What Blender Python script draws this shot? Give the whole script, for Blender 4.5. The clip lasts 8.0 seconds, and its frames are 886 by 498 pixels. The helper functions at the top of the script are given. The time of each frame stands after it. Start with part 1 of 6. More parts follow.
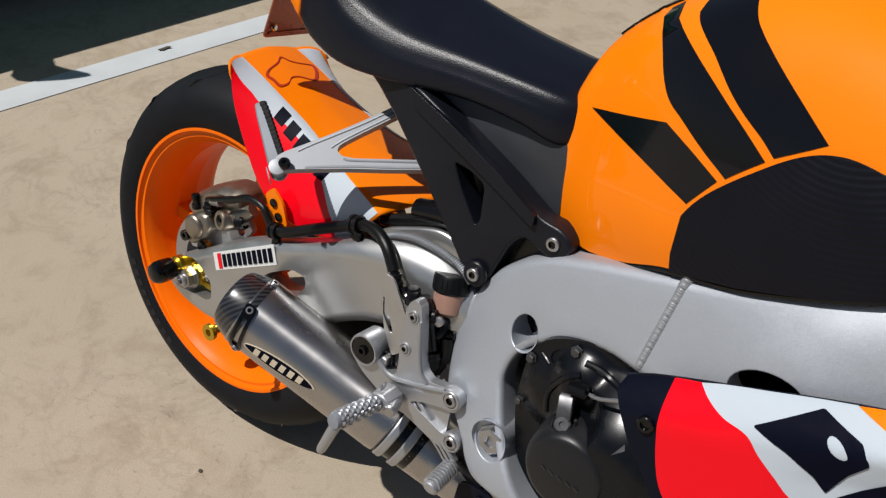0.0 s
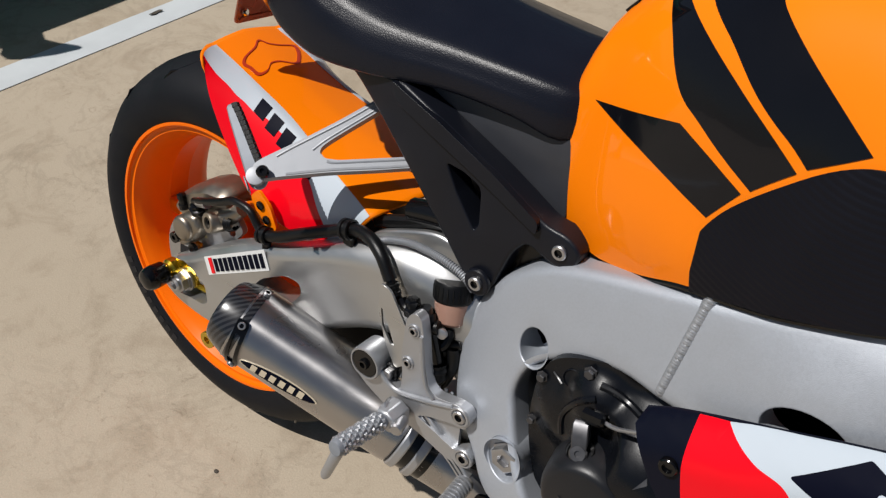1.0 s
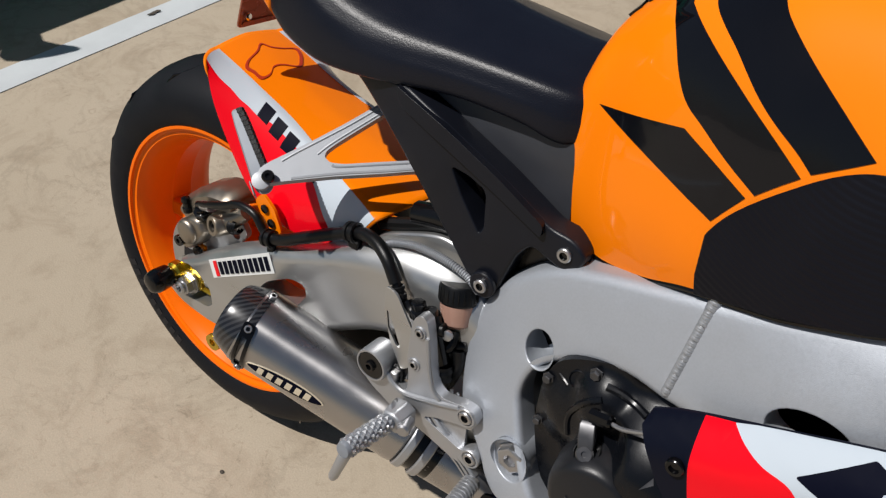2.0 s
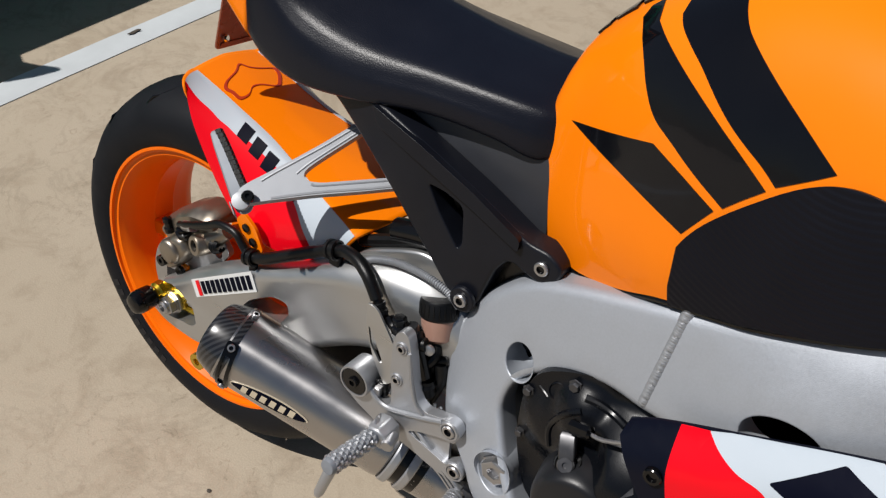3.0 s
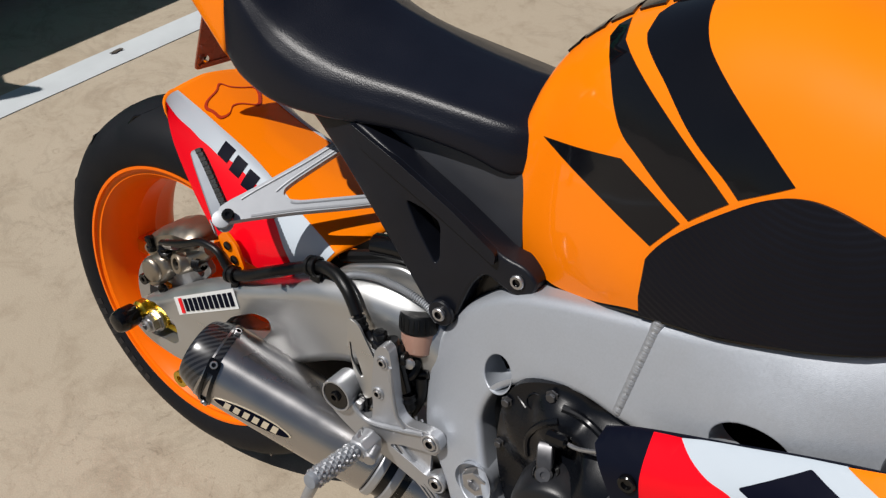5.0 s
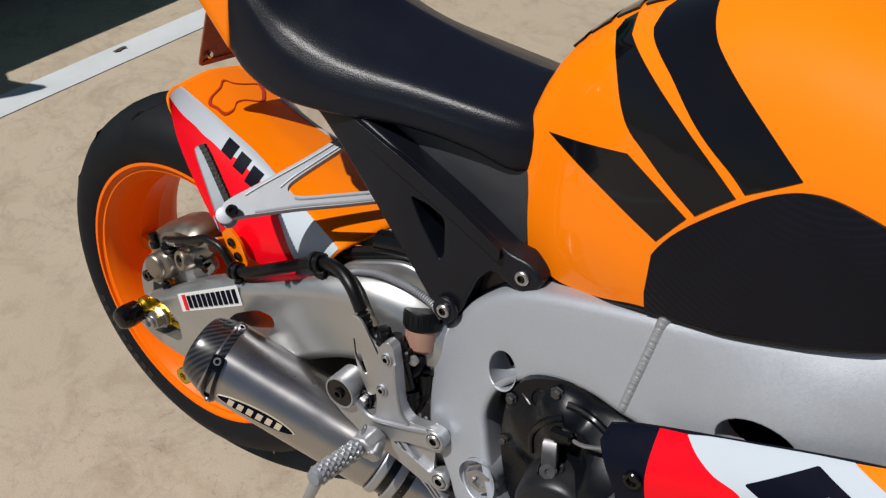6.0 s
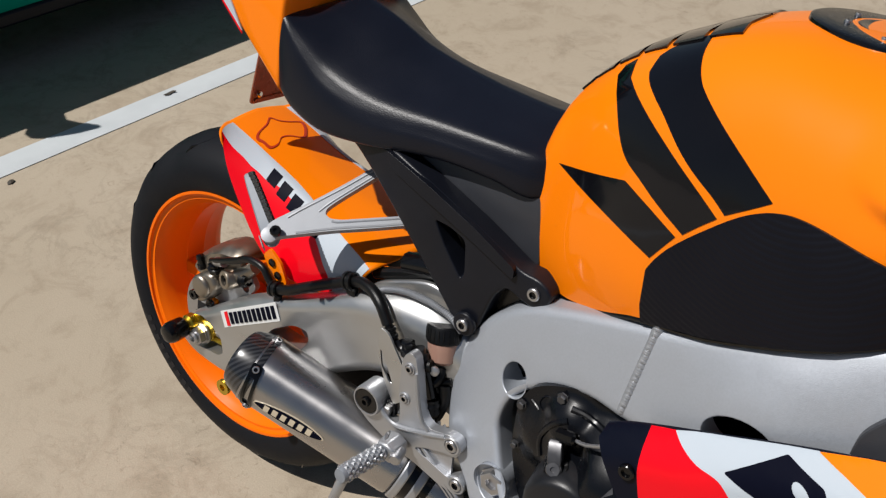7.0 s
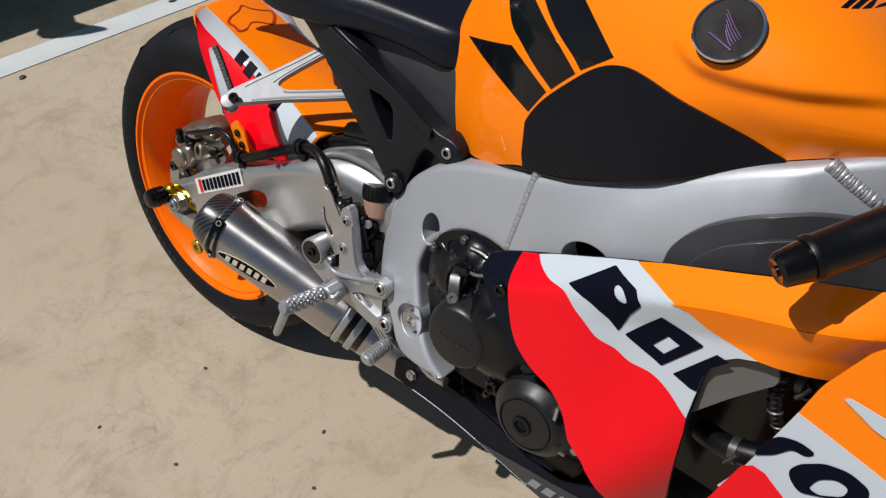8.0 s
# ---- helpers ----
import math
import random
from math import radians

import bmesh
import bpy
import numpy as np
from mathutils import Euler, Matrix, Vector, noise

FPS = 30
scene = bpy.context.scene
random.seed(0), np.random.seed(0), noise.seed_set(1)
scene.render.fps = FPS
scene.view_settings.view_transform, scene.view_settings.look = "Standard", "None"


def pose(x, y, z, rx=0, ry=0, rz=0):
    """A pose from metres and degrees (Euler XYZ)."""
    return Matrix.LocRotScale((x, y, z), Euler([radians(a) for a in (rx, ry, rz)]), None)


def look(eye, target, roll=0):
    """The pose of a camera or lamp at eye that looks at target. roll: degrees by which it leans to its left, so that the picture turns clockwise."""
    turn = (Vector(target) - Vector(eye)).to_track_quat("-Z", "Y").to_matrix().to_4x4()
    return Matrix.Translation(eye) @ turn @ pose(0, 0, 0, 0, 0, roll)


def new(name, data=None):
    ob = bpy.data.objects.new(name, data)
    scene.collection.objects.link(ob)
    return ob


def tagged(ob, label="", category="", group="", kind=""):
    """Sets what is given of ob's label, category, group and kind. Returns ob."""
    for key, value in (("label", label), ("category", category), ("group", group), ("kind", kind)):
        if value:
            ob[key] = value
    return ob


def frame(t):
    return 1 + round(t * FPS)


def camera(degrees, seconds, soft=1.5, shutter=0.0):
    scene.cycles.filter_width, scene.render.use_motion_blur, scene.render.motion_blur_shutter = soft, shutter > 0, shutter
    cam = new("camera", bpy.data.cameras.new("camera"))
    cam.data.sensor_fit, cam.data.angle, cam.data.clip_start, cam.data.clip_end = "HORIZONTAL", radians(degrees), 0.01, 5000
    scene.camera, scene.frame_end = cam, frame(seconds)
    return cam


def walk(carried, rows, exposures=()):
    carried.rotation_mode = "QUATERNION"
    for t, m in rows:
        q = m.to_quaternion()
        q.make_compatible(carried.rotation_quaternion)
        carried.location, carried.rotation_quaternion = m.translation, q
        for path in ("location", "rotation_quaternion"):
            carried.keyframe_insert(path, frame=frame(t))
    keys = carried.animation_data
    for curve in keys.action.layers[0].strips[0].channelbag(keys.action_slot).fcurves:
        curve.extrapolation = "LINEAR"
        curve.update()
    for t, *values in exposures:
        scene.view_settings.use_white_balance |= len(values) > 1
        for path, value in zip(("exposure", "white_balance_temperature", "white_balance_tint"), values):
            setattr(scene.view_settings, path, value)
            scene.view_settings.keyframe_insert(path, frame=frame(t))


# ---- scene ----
cam = camera(58.04, 8.0, soft=1.3)
PATH = [
    (0.0, 0.8687, -0.6848, 1.2271, 50.279, -4.055, 38.206),
    (0.2, 0.8457, -0.6489, 1.2147, 47.647, -4.553, 38.978),
    (0.5, 0.8250, -0.6009, 1.2283, 46.979, -1.619, 37.939),
    (1.0, 0.8205, -0.5658, 1.2398, 45.143, -0.120, 37.384),
    (2.5, 0.8107, -0.5717, 1.2575, 44.823, 0.292, 36.301),
    (3.0, 0.8222, -0.5674, 1.2628, 45.514, 0.347, 35.377),
    (3.5, 0.8308, -0.5673, 1.2656, 45.953, 0.306, 34.678),
    (4.0, 0.8348, -0.5656, 1.2707, 46.225, 0.340, 34.256),
    (4.5, 0.8371, -0.5669, 1.2746, 46.429, 0.364, 34.084),
    (6.0, 0.8350, -0.5711, 1.2696, 46.440, 0.384, 34.326),
    (6.2, 0.8363, -0.5644, 1.2681, 46.240, 1.172, 34.478),
    (6.5, 0.8566, -0.5761, 1.2828, 48.637, 1.323, 34.157),
    (6.8, 0.8789, -0.6144, 1.3066, 52.389, 1.965, 36.084),
    (7.0, 0.8977, -0.6437, 1.3074, 50.088, 0.721, 36.805),
    (7.2, 0.9184, -0.6646, 1.3115, 49.621, 0.353, 36.840),
    (7.3, 0.9342, -0.6883, 1.3115, 49.562, 0.144, 37.043),
    (7.5, 0.9731, -0.7119, 1.3089, 47.541, -0.257, 37.676),
    (7.6, 0.9940, -0.7150, 1.3060, 45.386, -0.641, 37.928),
    (7.8, 1.0460, -0.7210, 1.3130, 45.743, -1.146, 38.290),
    (8.0, 1.1099, -0.7073, 1.3275, 45.705, 0.226, 39.380),
]
walk(cam, [(t, pose(x, y, z, rx, ry, rz)) for t, x, y, z, rx, ry, rz in PATH])

# ---- world, sun, exposure ----
SUN = Vector((0.38, 0.43, -1.0)).normalized()      # the way the sunlight goes
scene.view_settings.exposure = 0.0
world = bpy.data.worlds.new("sky")
scene.world = world
world.use_nodes = True
wn = world.node_tree.nodes
sky = wn.new("ShaderNodeTexSky")
sky.sky_type, sky.sun_disc = "NISHITA", False
sky.sun_elevation = math.asin(-SUN.z)
sky.sun_rotation = math.atan2(-SUN.x, -SUN.y)
wn["Background"].inputs["Strength"].default_value = 0.040
world.node_tree.links.new(sky.outputs[0], wn["Background"].inputs["Color"])
sun_data = bpy.data.lights.new("sun", "SUN")
sun_data.energy, sun_data.angle, sun_data.color = 4.6, radians(0.53), (1.0, 0.965, 0.925)
sun = new("sun", sun_data)
sun.matrix_world = look((0, 0, 6), Vector((0, 0, 6)) + SUN)


# ---- materials ----
def mat(name, col, rough=0.5, metal=0.0, coat=0.0, var=0.06, scale=35.0, bump=0.0, bscale=400.0, stretch=(1, 1, 1), rvar=0.12,
        col2=None, spec=0.5, alpha=1.0, transmission=0.0, island=0.0):
    m = bpy.data.materials.new(name)
    m.use_nodes = True
    nt = m.node_tree
    n, ln = nt.nodes, nt.links.new
    b = n["Principled BSDF"]
    tc = n.new("ShaderNodeTexCoord")
    mp = n.new("ShaderNodeMapping")
    mp.inputs["Scale"].default_value = stretch
    ln(tc.outputs["Object"], mp.inputs["Vector"])
    t1 = n.new("ShaderNodeTexNoise")
    t1.inputs["Scale"].default_value, t1.inputs["Detail"].default_value = scale, 6
    ln(mp.outputs[0], t1.inputs["Vector"])
    t2 = n.new("ShaderNodeTexNoise")
    t2.inputs["Scale"].default_value, t2.inputs["Detail"].default_value = bscale, 3
    ln(mp.outputs[0], t2.inputs["Vector"])
    mix = n.new("ShaderNodeMix")
    mix.data_type = "RGBA"
    a = tuple(c * (1 - var) for c in col)
    c2 = col2 if col2 else tuple(min(1, c * (1 + var)) for c in col)
    mix.inputs["A"].default_value = (*a, 1)
    mix.inputs["B"].default_value = (*c2, 1)
    ln(t1.outputs["Fac"], mix.inputs["Factor"])
    ln(mix.outputs["Result"], b.inputs["Base Color"])
    mr = n.new("ShaderNodeMapRange")
    mr.inputs["From Min"].default_value, mr.inputs["From Max"].default_value = 0.3, 0.7
    mr.inputs["To Min"].default_value, mr.inputs["To Max"].default_value = rough * (1 - rvar), min(1, rough * (1 + rvar))
    ln(t1.outputs["Fac"], mr.inputs["Value"])
    ln(mr.outputs[0], b.inputs["Roughness"])
    b.inputs["Metallic"].default_value = metal
    b.inputs["Coat Weight"].default_value = coat
    b.inputs["Coat Roughness"].default_value = 0.04
    b.inputs["Specular IOR Level"].default_value = spec
    b.inputs["Transmission Weight"].default_value = transmission
    if bump:
        bp = n.new("ShaderNodeBump")
        bp.inputs["Strength"].default_value = min(1.0, bump)
        bp.inputs["Distance"].default_value = 0.0006
        ln(t2.outputs["Fac"], bp.inputs["Height"])
        ln(bp.outputs[0], b.inputs["Normal"])
    return m


M_ORANGE = mat("orange_paint", (0.86, 0.195, 0.0010), 0.50, 0, 0.44, var=0.02, scale=8, rvar=0.1, spec=0.06)
M_WHEEL = mat("orange_wheel_enamel", (0.86, 0.150, 0.0012), 0.40, 0, 0.0, var=0.05, scale=14, spec=0.12)
M_RED = mat("red_paint", (0.76, 0.0015, 0.010), 0.45, 0, 0.40, var=0.03, scale=8, spec=0.05)
M_WHITE = mat("white_paint", (0.45, 0.505, 0.56), 0.45, 0, 0.35, var=0.02, scale=8, spec=0.1)
M_NAVY = mat("navy_vinyl", (0.0035, 0.0042, 0.0110), 0.5, 0, 0.0, var=0.1, scale=20, spec=0.03)
M_DECAL = mat("smoked_decal", (0.0036, 0.0038, 0.0055), 0.12, 0, 0.25, var=0.25, scale=12, rvar=0.5, spec=0.2)
M_SEAT = mat("seat_vinyl", (0.0056, 0.0068, 0.0125), 0.33, 0, 0.0, var=0.15, scale=20, bump=0.45, bscale=700, rvar=0.08, spec=0.26)
M_PLASTIC = mat("black_plastic", (0.0056, 0.0066, 0.0105), 0.34, 0, 0.0, var=0.2, scale=25, bump=0.25, bscale=1200, spec=0.26)
M_SATIN = mat("satin_black", (0.0056, 0.0068, 0.0112), 0.40, 0.1, 0.0, var=0.15, scale=25, bump=0.2, bscale=1500, spec=0.25)
M_RUBBER = mat("tyre_rubber", (0.0036, 0.0043, 0.0066), 0.65, 0, 0, var=0.3, scale=18, bump=0.4, bscale=700, spec=0.2)
M_BLACK = mat("gloss_black", (0.0025, 0.0025, 0.003), 0.20, 0, 0.15, var=0.1, scale=30, spec=0.3)
M_HOSE = mat("rubber_hose", (0.0030, 0.0032, 0.0036), 0.36, 0, 0, var=0.1, scale=60, bump=0.3, bscale=800, spec=0.3)
M_FRAME = mat("cast_aluminium", (0.420, 0.446, 0.488), 0.50, 0.60, 0.0, var=0.09, scale=420, bump=0.3, bscale=1600, rvar=0.08)
M_BRUSH = mat("brushed_aluminium", (0.47, 0.475, 0.475), 0.34, 0.85, 0.0, var=0.08, scale=24, stretch=(0.35, 1, 1.6), bump=0.05, bscale=700, rvar=0.2)
M_WELD = mat("weld_bead", (0.37, 0.385, 0.41), 0.46, 0.65, 0, var=0.10, scale=200)
M_CAST = mat("polished_aluminium", (0.43, 0.44, 0.46), 0.42, 0.80, 0, var=0.03, scale=60, rvar=0.1, bump=0.1, bscale=1200)
M_BLAST = mat("blasted_aluminium", (0.36, 0.375, 0.40), 0.58, 0.55, 0, var=0.05, scale=60, rvar=0.1, bump=0.15, bscale=1200)
M_STEEL = mat("steel_bolt", (0.42, 0.42, 0.43), 0.34, 0.9, 0, var=0.1, scale=120, rvar=0.1)
M_TITAN = mat("titanium_can", (0.43, 0.42, 0.42), 0.30, 0.95, 0, var=0.10, scale=14, rvar=0.2, bump=0.04, bscale=900)
# turned on a lathe: fine grooves round the can draw the gloss out along its axis
M_TITAN.node_tree.nodes["Principled BSDF"].inputs["Anisotropic"].default_value = 0.85
can_axis = M_TITAN.node_tree.nodes.new("ShaderNodeCombineXYZ")
for k, q in enumerate((0.874, 0.217, -0.434)):
    can_axis.inputs[k].default_value = q
M_TITAN.node_tree.links.new(can_axis.outputs[0], M_TITAN.node_tree.nodes["Principled BSDF"].inputs["Tangent"])
M_ENGINE = mat("engine_black", (0.0034, 0.0040, 0.0058), 0.27, 0.1, 0, var=0.2, scale=60, bump=0.08, bscale=900, spec=0.32)
M_ENGINE2 = mat("engine_bronze", (0.0095, 0.0100, 0.0120), 0.38, 0.1, 0, var=0.15, scale=60, bump=0.2, bscale=900, spec=0.40)
M_DSTEEL = mat("dark_steel", (0.085, 0.085, 0.09), 0.40, 0.75, 0, var=0.2, scale=120)
M_PEG = mat("grey_anodised", (0.24, 0.26, 0.29), 0.5, 0.35, 0, var=0.06, scale=80, spec=0.3)
M_SIDE = mat("dark_side_panel", (0.030, 0.032, 0.038), 0.36, 0, 0, var=0.15, scale=40, bump=0.3, bscale=1200, spec=0.45)
M_GOLD = mat("gold_anodised", (0.62, 0.42, 0.04), 0.24, 0.95, 0, var=0.1, scale=60)
M_CALIPER = mat("caliper_bronze", (0.30, 0.262, 0.215), 0.36, 0.9, 0, var=0.15, scale=60)
M_FLUID = mat("brake_fluid_plastic", (0.33, 0.19, 0.145), 0.25, 0, 0.3, var=0.15, scale=40)
M_PLATE = mat("copper_plate", (0.30, 0.085, 0.045), 0.28, 0.3, 0.4, var=0.1, scale=15)
M_BELLY = mat("navy_belly_paint", (0.003, 0.004, 0.010), 0.35, 0, 0.0, var=0.1, scale=8, spec=0.12)
M_DARKRED = mat("dark_red_ink", (0.42, 0.035, 0.008), 0.35, 0, 0.3, var=0.05)
M_STICKER = mat("sticker_white", (0.72, 0.73, 0.72), 0.4, 0, 0.2, var=0.03)
M_CREAM = mat("badge_cream", (0.66, 0.58, 0.44), 0.35, 0.2, 0.1, var=0.05)
M_GREEN = mat("green_car_paint", (0.002, 0.28, 0.20), 0.3, 0, 0.1, var=0.06, scale=3, spec=0.15)
M_GLASS = mat("car_glass", (0.02, 0.025, 0.025), 0.06, 0, 0.5)
M_GREYPL = mat("grey_plastic", (0.10, 0.095, 0.090), 0.5, 0, 0, var=0.1, scale=25, bump=0.2, bscale=1200)
M_DUCT = mat("duct_grey", (0.030, 0.031, 0.036), 0.42, 0, 0.0, var=0.2, scale=30, bump=0.3, bscale=1100, spec=0.45)
M_CHROME = mat("chrome", (0.75, 0.75, 0.76), 0.1, 1.0, 0, var=0.03)
M_EMBLEM = mat("emblem_purple_black", (0.0018, 0.0008, 0.0024), 0.45, 0.0, 0.0, var=0.3, scale=30, spec=0.05)
M_EMBLEM2 = mat("emblem_line", (0.16, 0.10, 0.22), 0.2, 0.7, 0.4)


def carbon(name):
    m = mat(name, (0.014, 0.015, 0.018), 0.24, 0.1, 0.6, spec=0.45)
    nt = m.node_tree
    n, ln = nt.nodes, nt.links.new
    b = n["Principled BSDF"]
    tc = n.new("ShaderNodeTexCoord")
    dot = n.new("ShaderNodeVectorMath")
    dot.operation = "DOT_PRODUCT"
    dot.inputs[1].default_value = (0.82, -0.55, -0.42)
    ln(tc.outputs["Object"], dot.inputs[0])
    wv = n.new("ShaderNodeMath")
    wv.operation = "MULTIPLY"
    wv.inputs[1].default_value = 150.0
    ln(dot.outputs["Value"], wv.inputs[0])
    pp = n.new("ShaderNodeMath")
    pp.operation = "PINGPONG"
    pp.inputs[1].default_value = 0.5
    ln(wv.outputs[0], pp.inputs[0])
    ck = n.new("ShaderNodeMapRange")
    ck.inputs["From Min"].default_value, ck.inputs["From Max"].default_value = 0.16, 0.34
    ln(pp.outputs[0], ck.inputs["Value"])
    mx = n.new("ShaderNodeMix")
    mx.data_type = "RGBA"
    mx.inputs["A"].default_value = (0.008, 0.008, 0.010, 1)
    mx.inputs["B"].default_value = (0.032, 0.033, 0.036, 1)
    ln(ck.outputs[0], mx.inputs["Factor"])
    ln(mx.outputs["Result"], b.inputs["Base Color"])
    return m


M_CARBON = carbon("carbon_weave")
M_WEAVE = mat("dark_weave", (0.004, 0.004, 0.005), 0.25, 0, 0.1, var=0.3, scale=300, bump=0.6, bscale=420, spec=0.3)


def ribbed(name, base, rough, centre, scale, depth):
    """A moulded rubber with fine rings about a centre."""
    m = mat(name, base, rough, 0, 0, var=0.1, scale=20, spec=0.19)
    nt = m.node_tree
    n, ln = nt.nodes, nt.links.new
    tc = n.new("ShaderNodeTexCoord")
    mp = n.new("ShaderNodeMapping")
    mp.inputs["Location"].default_value = tuple(-c for c in centre)
    ln(tc.outputs["Object"], mp.inputs["Vector"])
    wv = n.new("ShaderNodeTexWave")
    wv.wave_type, wv.rings_direction = "RINGS", "SPHERICAL"
    wv.inputs["Scale"].default_value = scale
    ln(mp.outputs[0], wv.inputs["Vector"])
    bp = n.new("ShaderNodeBump")
    bp.inputs["Strength"].default_value, bp.inputs["Distance"].default_value = 0.35, depth
    ln(wv.outputs["Fac"], bp.inputs["Height"])
    ln(bp.outputs[0], n["Principled BSDF"].inputs["Normal"])
    return m


M_PAD = ribbed("grip_rubber", (0.0032, 0.0036, 0.0070), 0.42, (0.80, -0.18, 0.64), 52.0, 0.0008)


def concrete():
    m = bpy.data.materials.new("concrete_ground")
    m.use_nodes = True
    nt = m.node_tree
    n, ln = nt.nodes, nt.links.new
    b = n["Principled BSDF"]
    tc = n.new("ShaderNodeTexCoord")

    def tex(scale, detail, rough=0.6, dist=0.0):
        t = n.new("ShaderNodeTexNoise")
        t.inputs["Scale"].default_value, t.inputs["Detail"].default_value = scale, detail
        t.inputs["Roughness"].default_value, t.inputs["Distortion"].default_value = rough, dist
        ln(tc.outputs["Object"], t.inputs["Vector"])
        return t.outputs["Fac"]

    def ramp(fac, stops):
        r = n.new("ShaderNodeValToRGB")
        for i, (p, c) in enumerate(stops):
            e = r.color_ramp.elements[i] if i < 2 else r.color_ramp.elements.new(p)
            e.position, e.color = p, (*c, 1)
        ln(fac, r.inputs[0])
        return r.outputs[0]

    def mul(a, c, f):
        x = n.new("ShaderNodeMix")
        x.data_type, x.blend_type = "RGBA", "MULTIPLY"
        x.inputs["Factor"].default_value = f
        ln(a, x.inputs["A"])
        ln(c, x.inputs["B"])
        return x.outputs["Result"]

    base = ramp(tex(0.9, 5), [(0.3, (0.335, 0.278, 0.203)), (0.7, (0.392, 0.330, 0.252))])
    blot = ramp(tex(7.0, 8, 0.7, 0.6), [(0.36, (0.72, 0.68, 0.64)), (0.50, (1, 1, 1))])
    smut = ramp(tex(38.0, 6, 0.75, 1.2), [(0.34, (0.72, 0.69, 0.66)), (0.44, (1, 1, 1))])
    grain = ramp(tex(320.0, 3), [(0.3, (0.88, 0.88, 0.88)), (0.7, (1.06, 1.05, 1.04))])
    patch = ramp(tex(1.6, 3, 0.5), [(0.42, (0, 0, 0)), (0.62, (1, 1, 1))])
    sm = n.new("ShaderNodeMix")
    sm.data_type = "RGBA"
    ln(patch, sm.inputs["Factor"])
    sm.inputs["A"].default_value = (1, 1, 1, 1)
    ln(smut, sm.inputs["B"])
    ab = n.new("ShaderNodeMath")
    ab.operation = "SUBTRACT"
    ln(tex(4.2, 9, 0.62, 0.9), ab.inputs[0])
    ab.inputs[1].default_value = 0.5
    ab2 = n.new("ShaderNodeMath")
    ab2.operation = "ABSOLUTE"
    ln(ab.outputs[0], ab2.inputs[0])
    tide = ramp(ab2.outputs[0], [(0.0, (0.84, 0.835, 0.83)), (0.030, (1, 1, 1))])
    where = ramp(tex(1.1, 3, 0.5, 0.3), [(0.46, (0, 0, 0)), (0.60, (1, 1, 1))])
    tm = n.new("ShaderNodeMix")
    tm.data_type = "RGBA"
    ln(where, tm.inputs["Factor"])
    tm.inputs["A"].default_value = (1, 1, 1, 1)
    ln(tide, tm.inputs["B"])
    base = mul(base, tm.outputs["Result"], 0.8)
    c = mul(mul(mul(base, blot, 0.58), sm.outputs["Result"], 0.85), grain, 0.9)
    ln(c, b.inputs["Base Color"])
    b.inputs["Roughness"].default_value = 0.82
    bp = n.new("ShaderNodeBump")
    bp.inputs["Strength"].default_value, bp.inputs["Distance"].default_value = 0.35, 0.002
    ln(tex(260.0, 4), bp.inputs["Height"])
    ln(bp.outputs[0], b.inputs["Normal"])
    return m


M_GROUND = concrete()
M_LINE = mat("road_paint", (0.46, 0.485, 0.50), 0.7, 0, 0, var=0.14, scale=9, bump=0.5, bscale=200)


# ---- mesh helpers ----
from mathutils.geometry import delaunay_2d_cdt


def finish(me, angle=35):
    me.update()
    me.shade_smooth()
    me.set_sharp_from_angle(angle=radians(angle))
    return me


def part(name, geo, material, parent, label="", angle=35, bevel=0.0):
    """Links a bmesh or a (verts, faces) pair as one mesh object under a thing or a part."""
    me = bpy.data.meshes.new(name)
    if isinstance(geo, tuple):
        me.from_pydata([tuple(v) for v in geo[0]], [], geo[1])
        bm = bmesh.new()
        bm.from_mesh(me)
        bmesh.ops.remove_doubles(bm, verts=bm.verts, dist=1e-6)
        bmesh.ops.recalc_face_normals(bm, faces=bm.faces)
        bm.to_mesh(me)
        bm.free()
    else:
        bmesh.ops.recalc_face_normals(geo, faces=geo.faces)
        geo.to_mesh(me)
        geo.free()
    finish(me, angle)
    me.materials.append(material)
    ob = new(name, me)
    ob.parent = parent
    if bevel:
        md = ob.modifiers.new("bevel", "BEVEL")
        md.width, md.segments, md.limit_method, md.angle_limit = bevel, 2, "ANGLE", radians(38)
    if label:
        ob["label"] = label
    return ob


def thing(name, label, category, m=None, group="", kind=""):
    ob = new(name)
    ob.empty_display_size = 0.05
    if m is not None:
        ob.matrix_world = m
    return tagged(ob, label, category, group, kind)


def hermite(x, xs, ys):
    """A smooth curve through (xs, ys)."""
    if x <= xs[0]:
        return ys[0]
    if x >= xs[-1]:
        return ys[-1]
    i = max(k for k in range(len(xs)) if xs[k] <= x)
    h = xs[i + 1] - xs[i]

    def slope(k):
        a, b = max(0, k - 1), min(len(xs) - 1, k + 1)
        return (ys[b] - ys[a]) / (xs[b] - xs[a])

    t = (x - xs[i]) / h
    return ((2 * t ** 3 - 3 * t ** 2 + 1) * ys[i] + (t ** 3 - 2 * t ** 2 + t) * h * slope(i)
            + (-2 * t ** 3 + 3 * t ** 2) * ys[i + 1] + (t ** 3 - t ** 2) * h * slope(i + 1))


def step(a, b, x):
    t = min(1.0, max(0.0, (x - a) / (b - a)))
    return t * t * (3 - 2 * t)


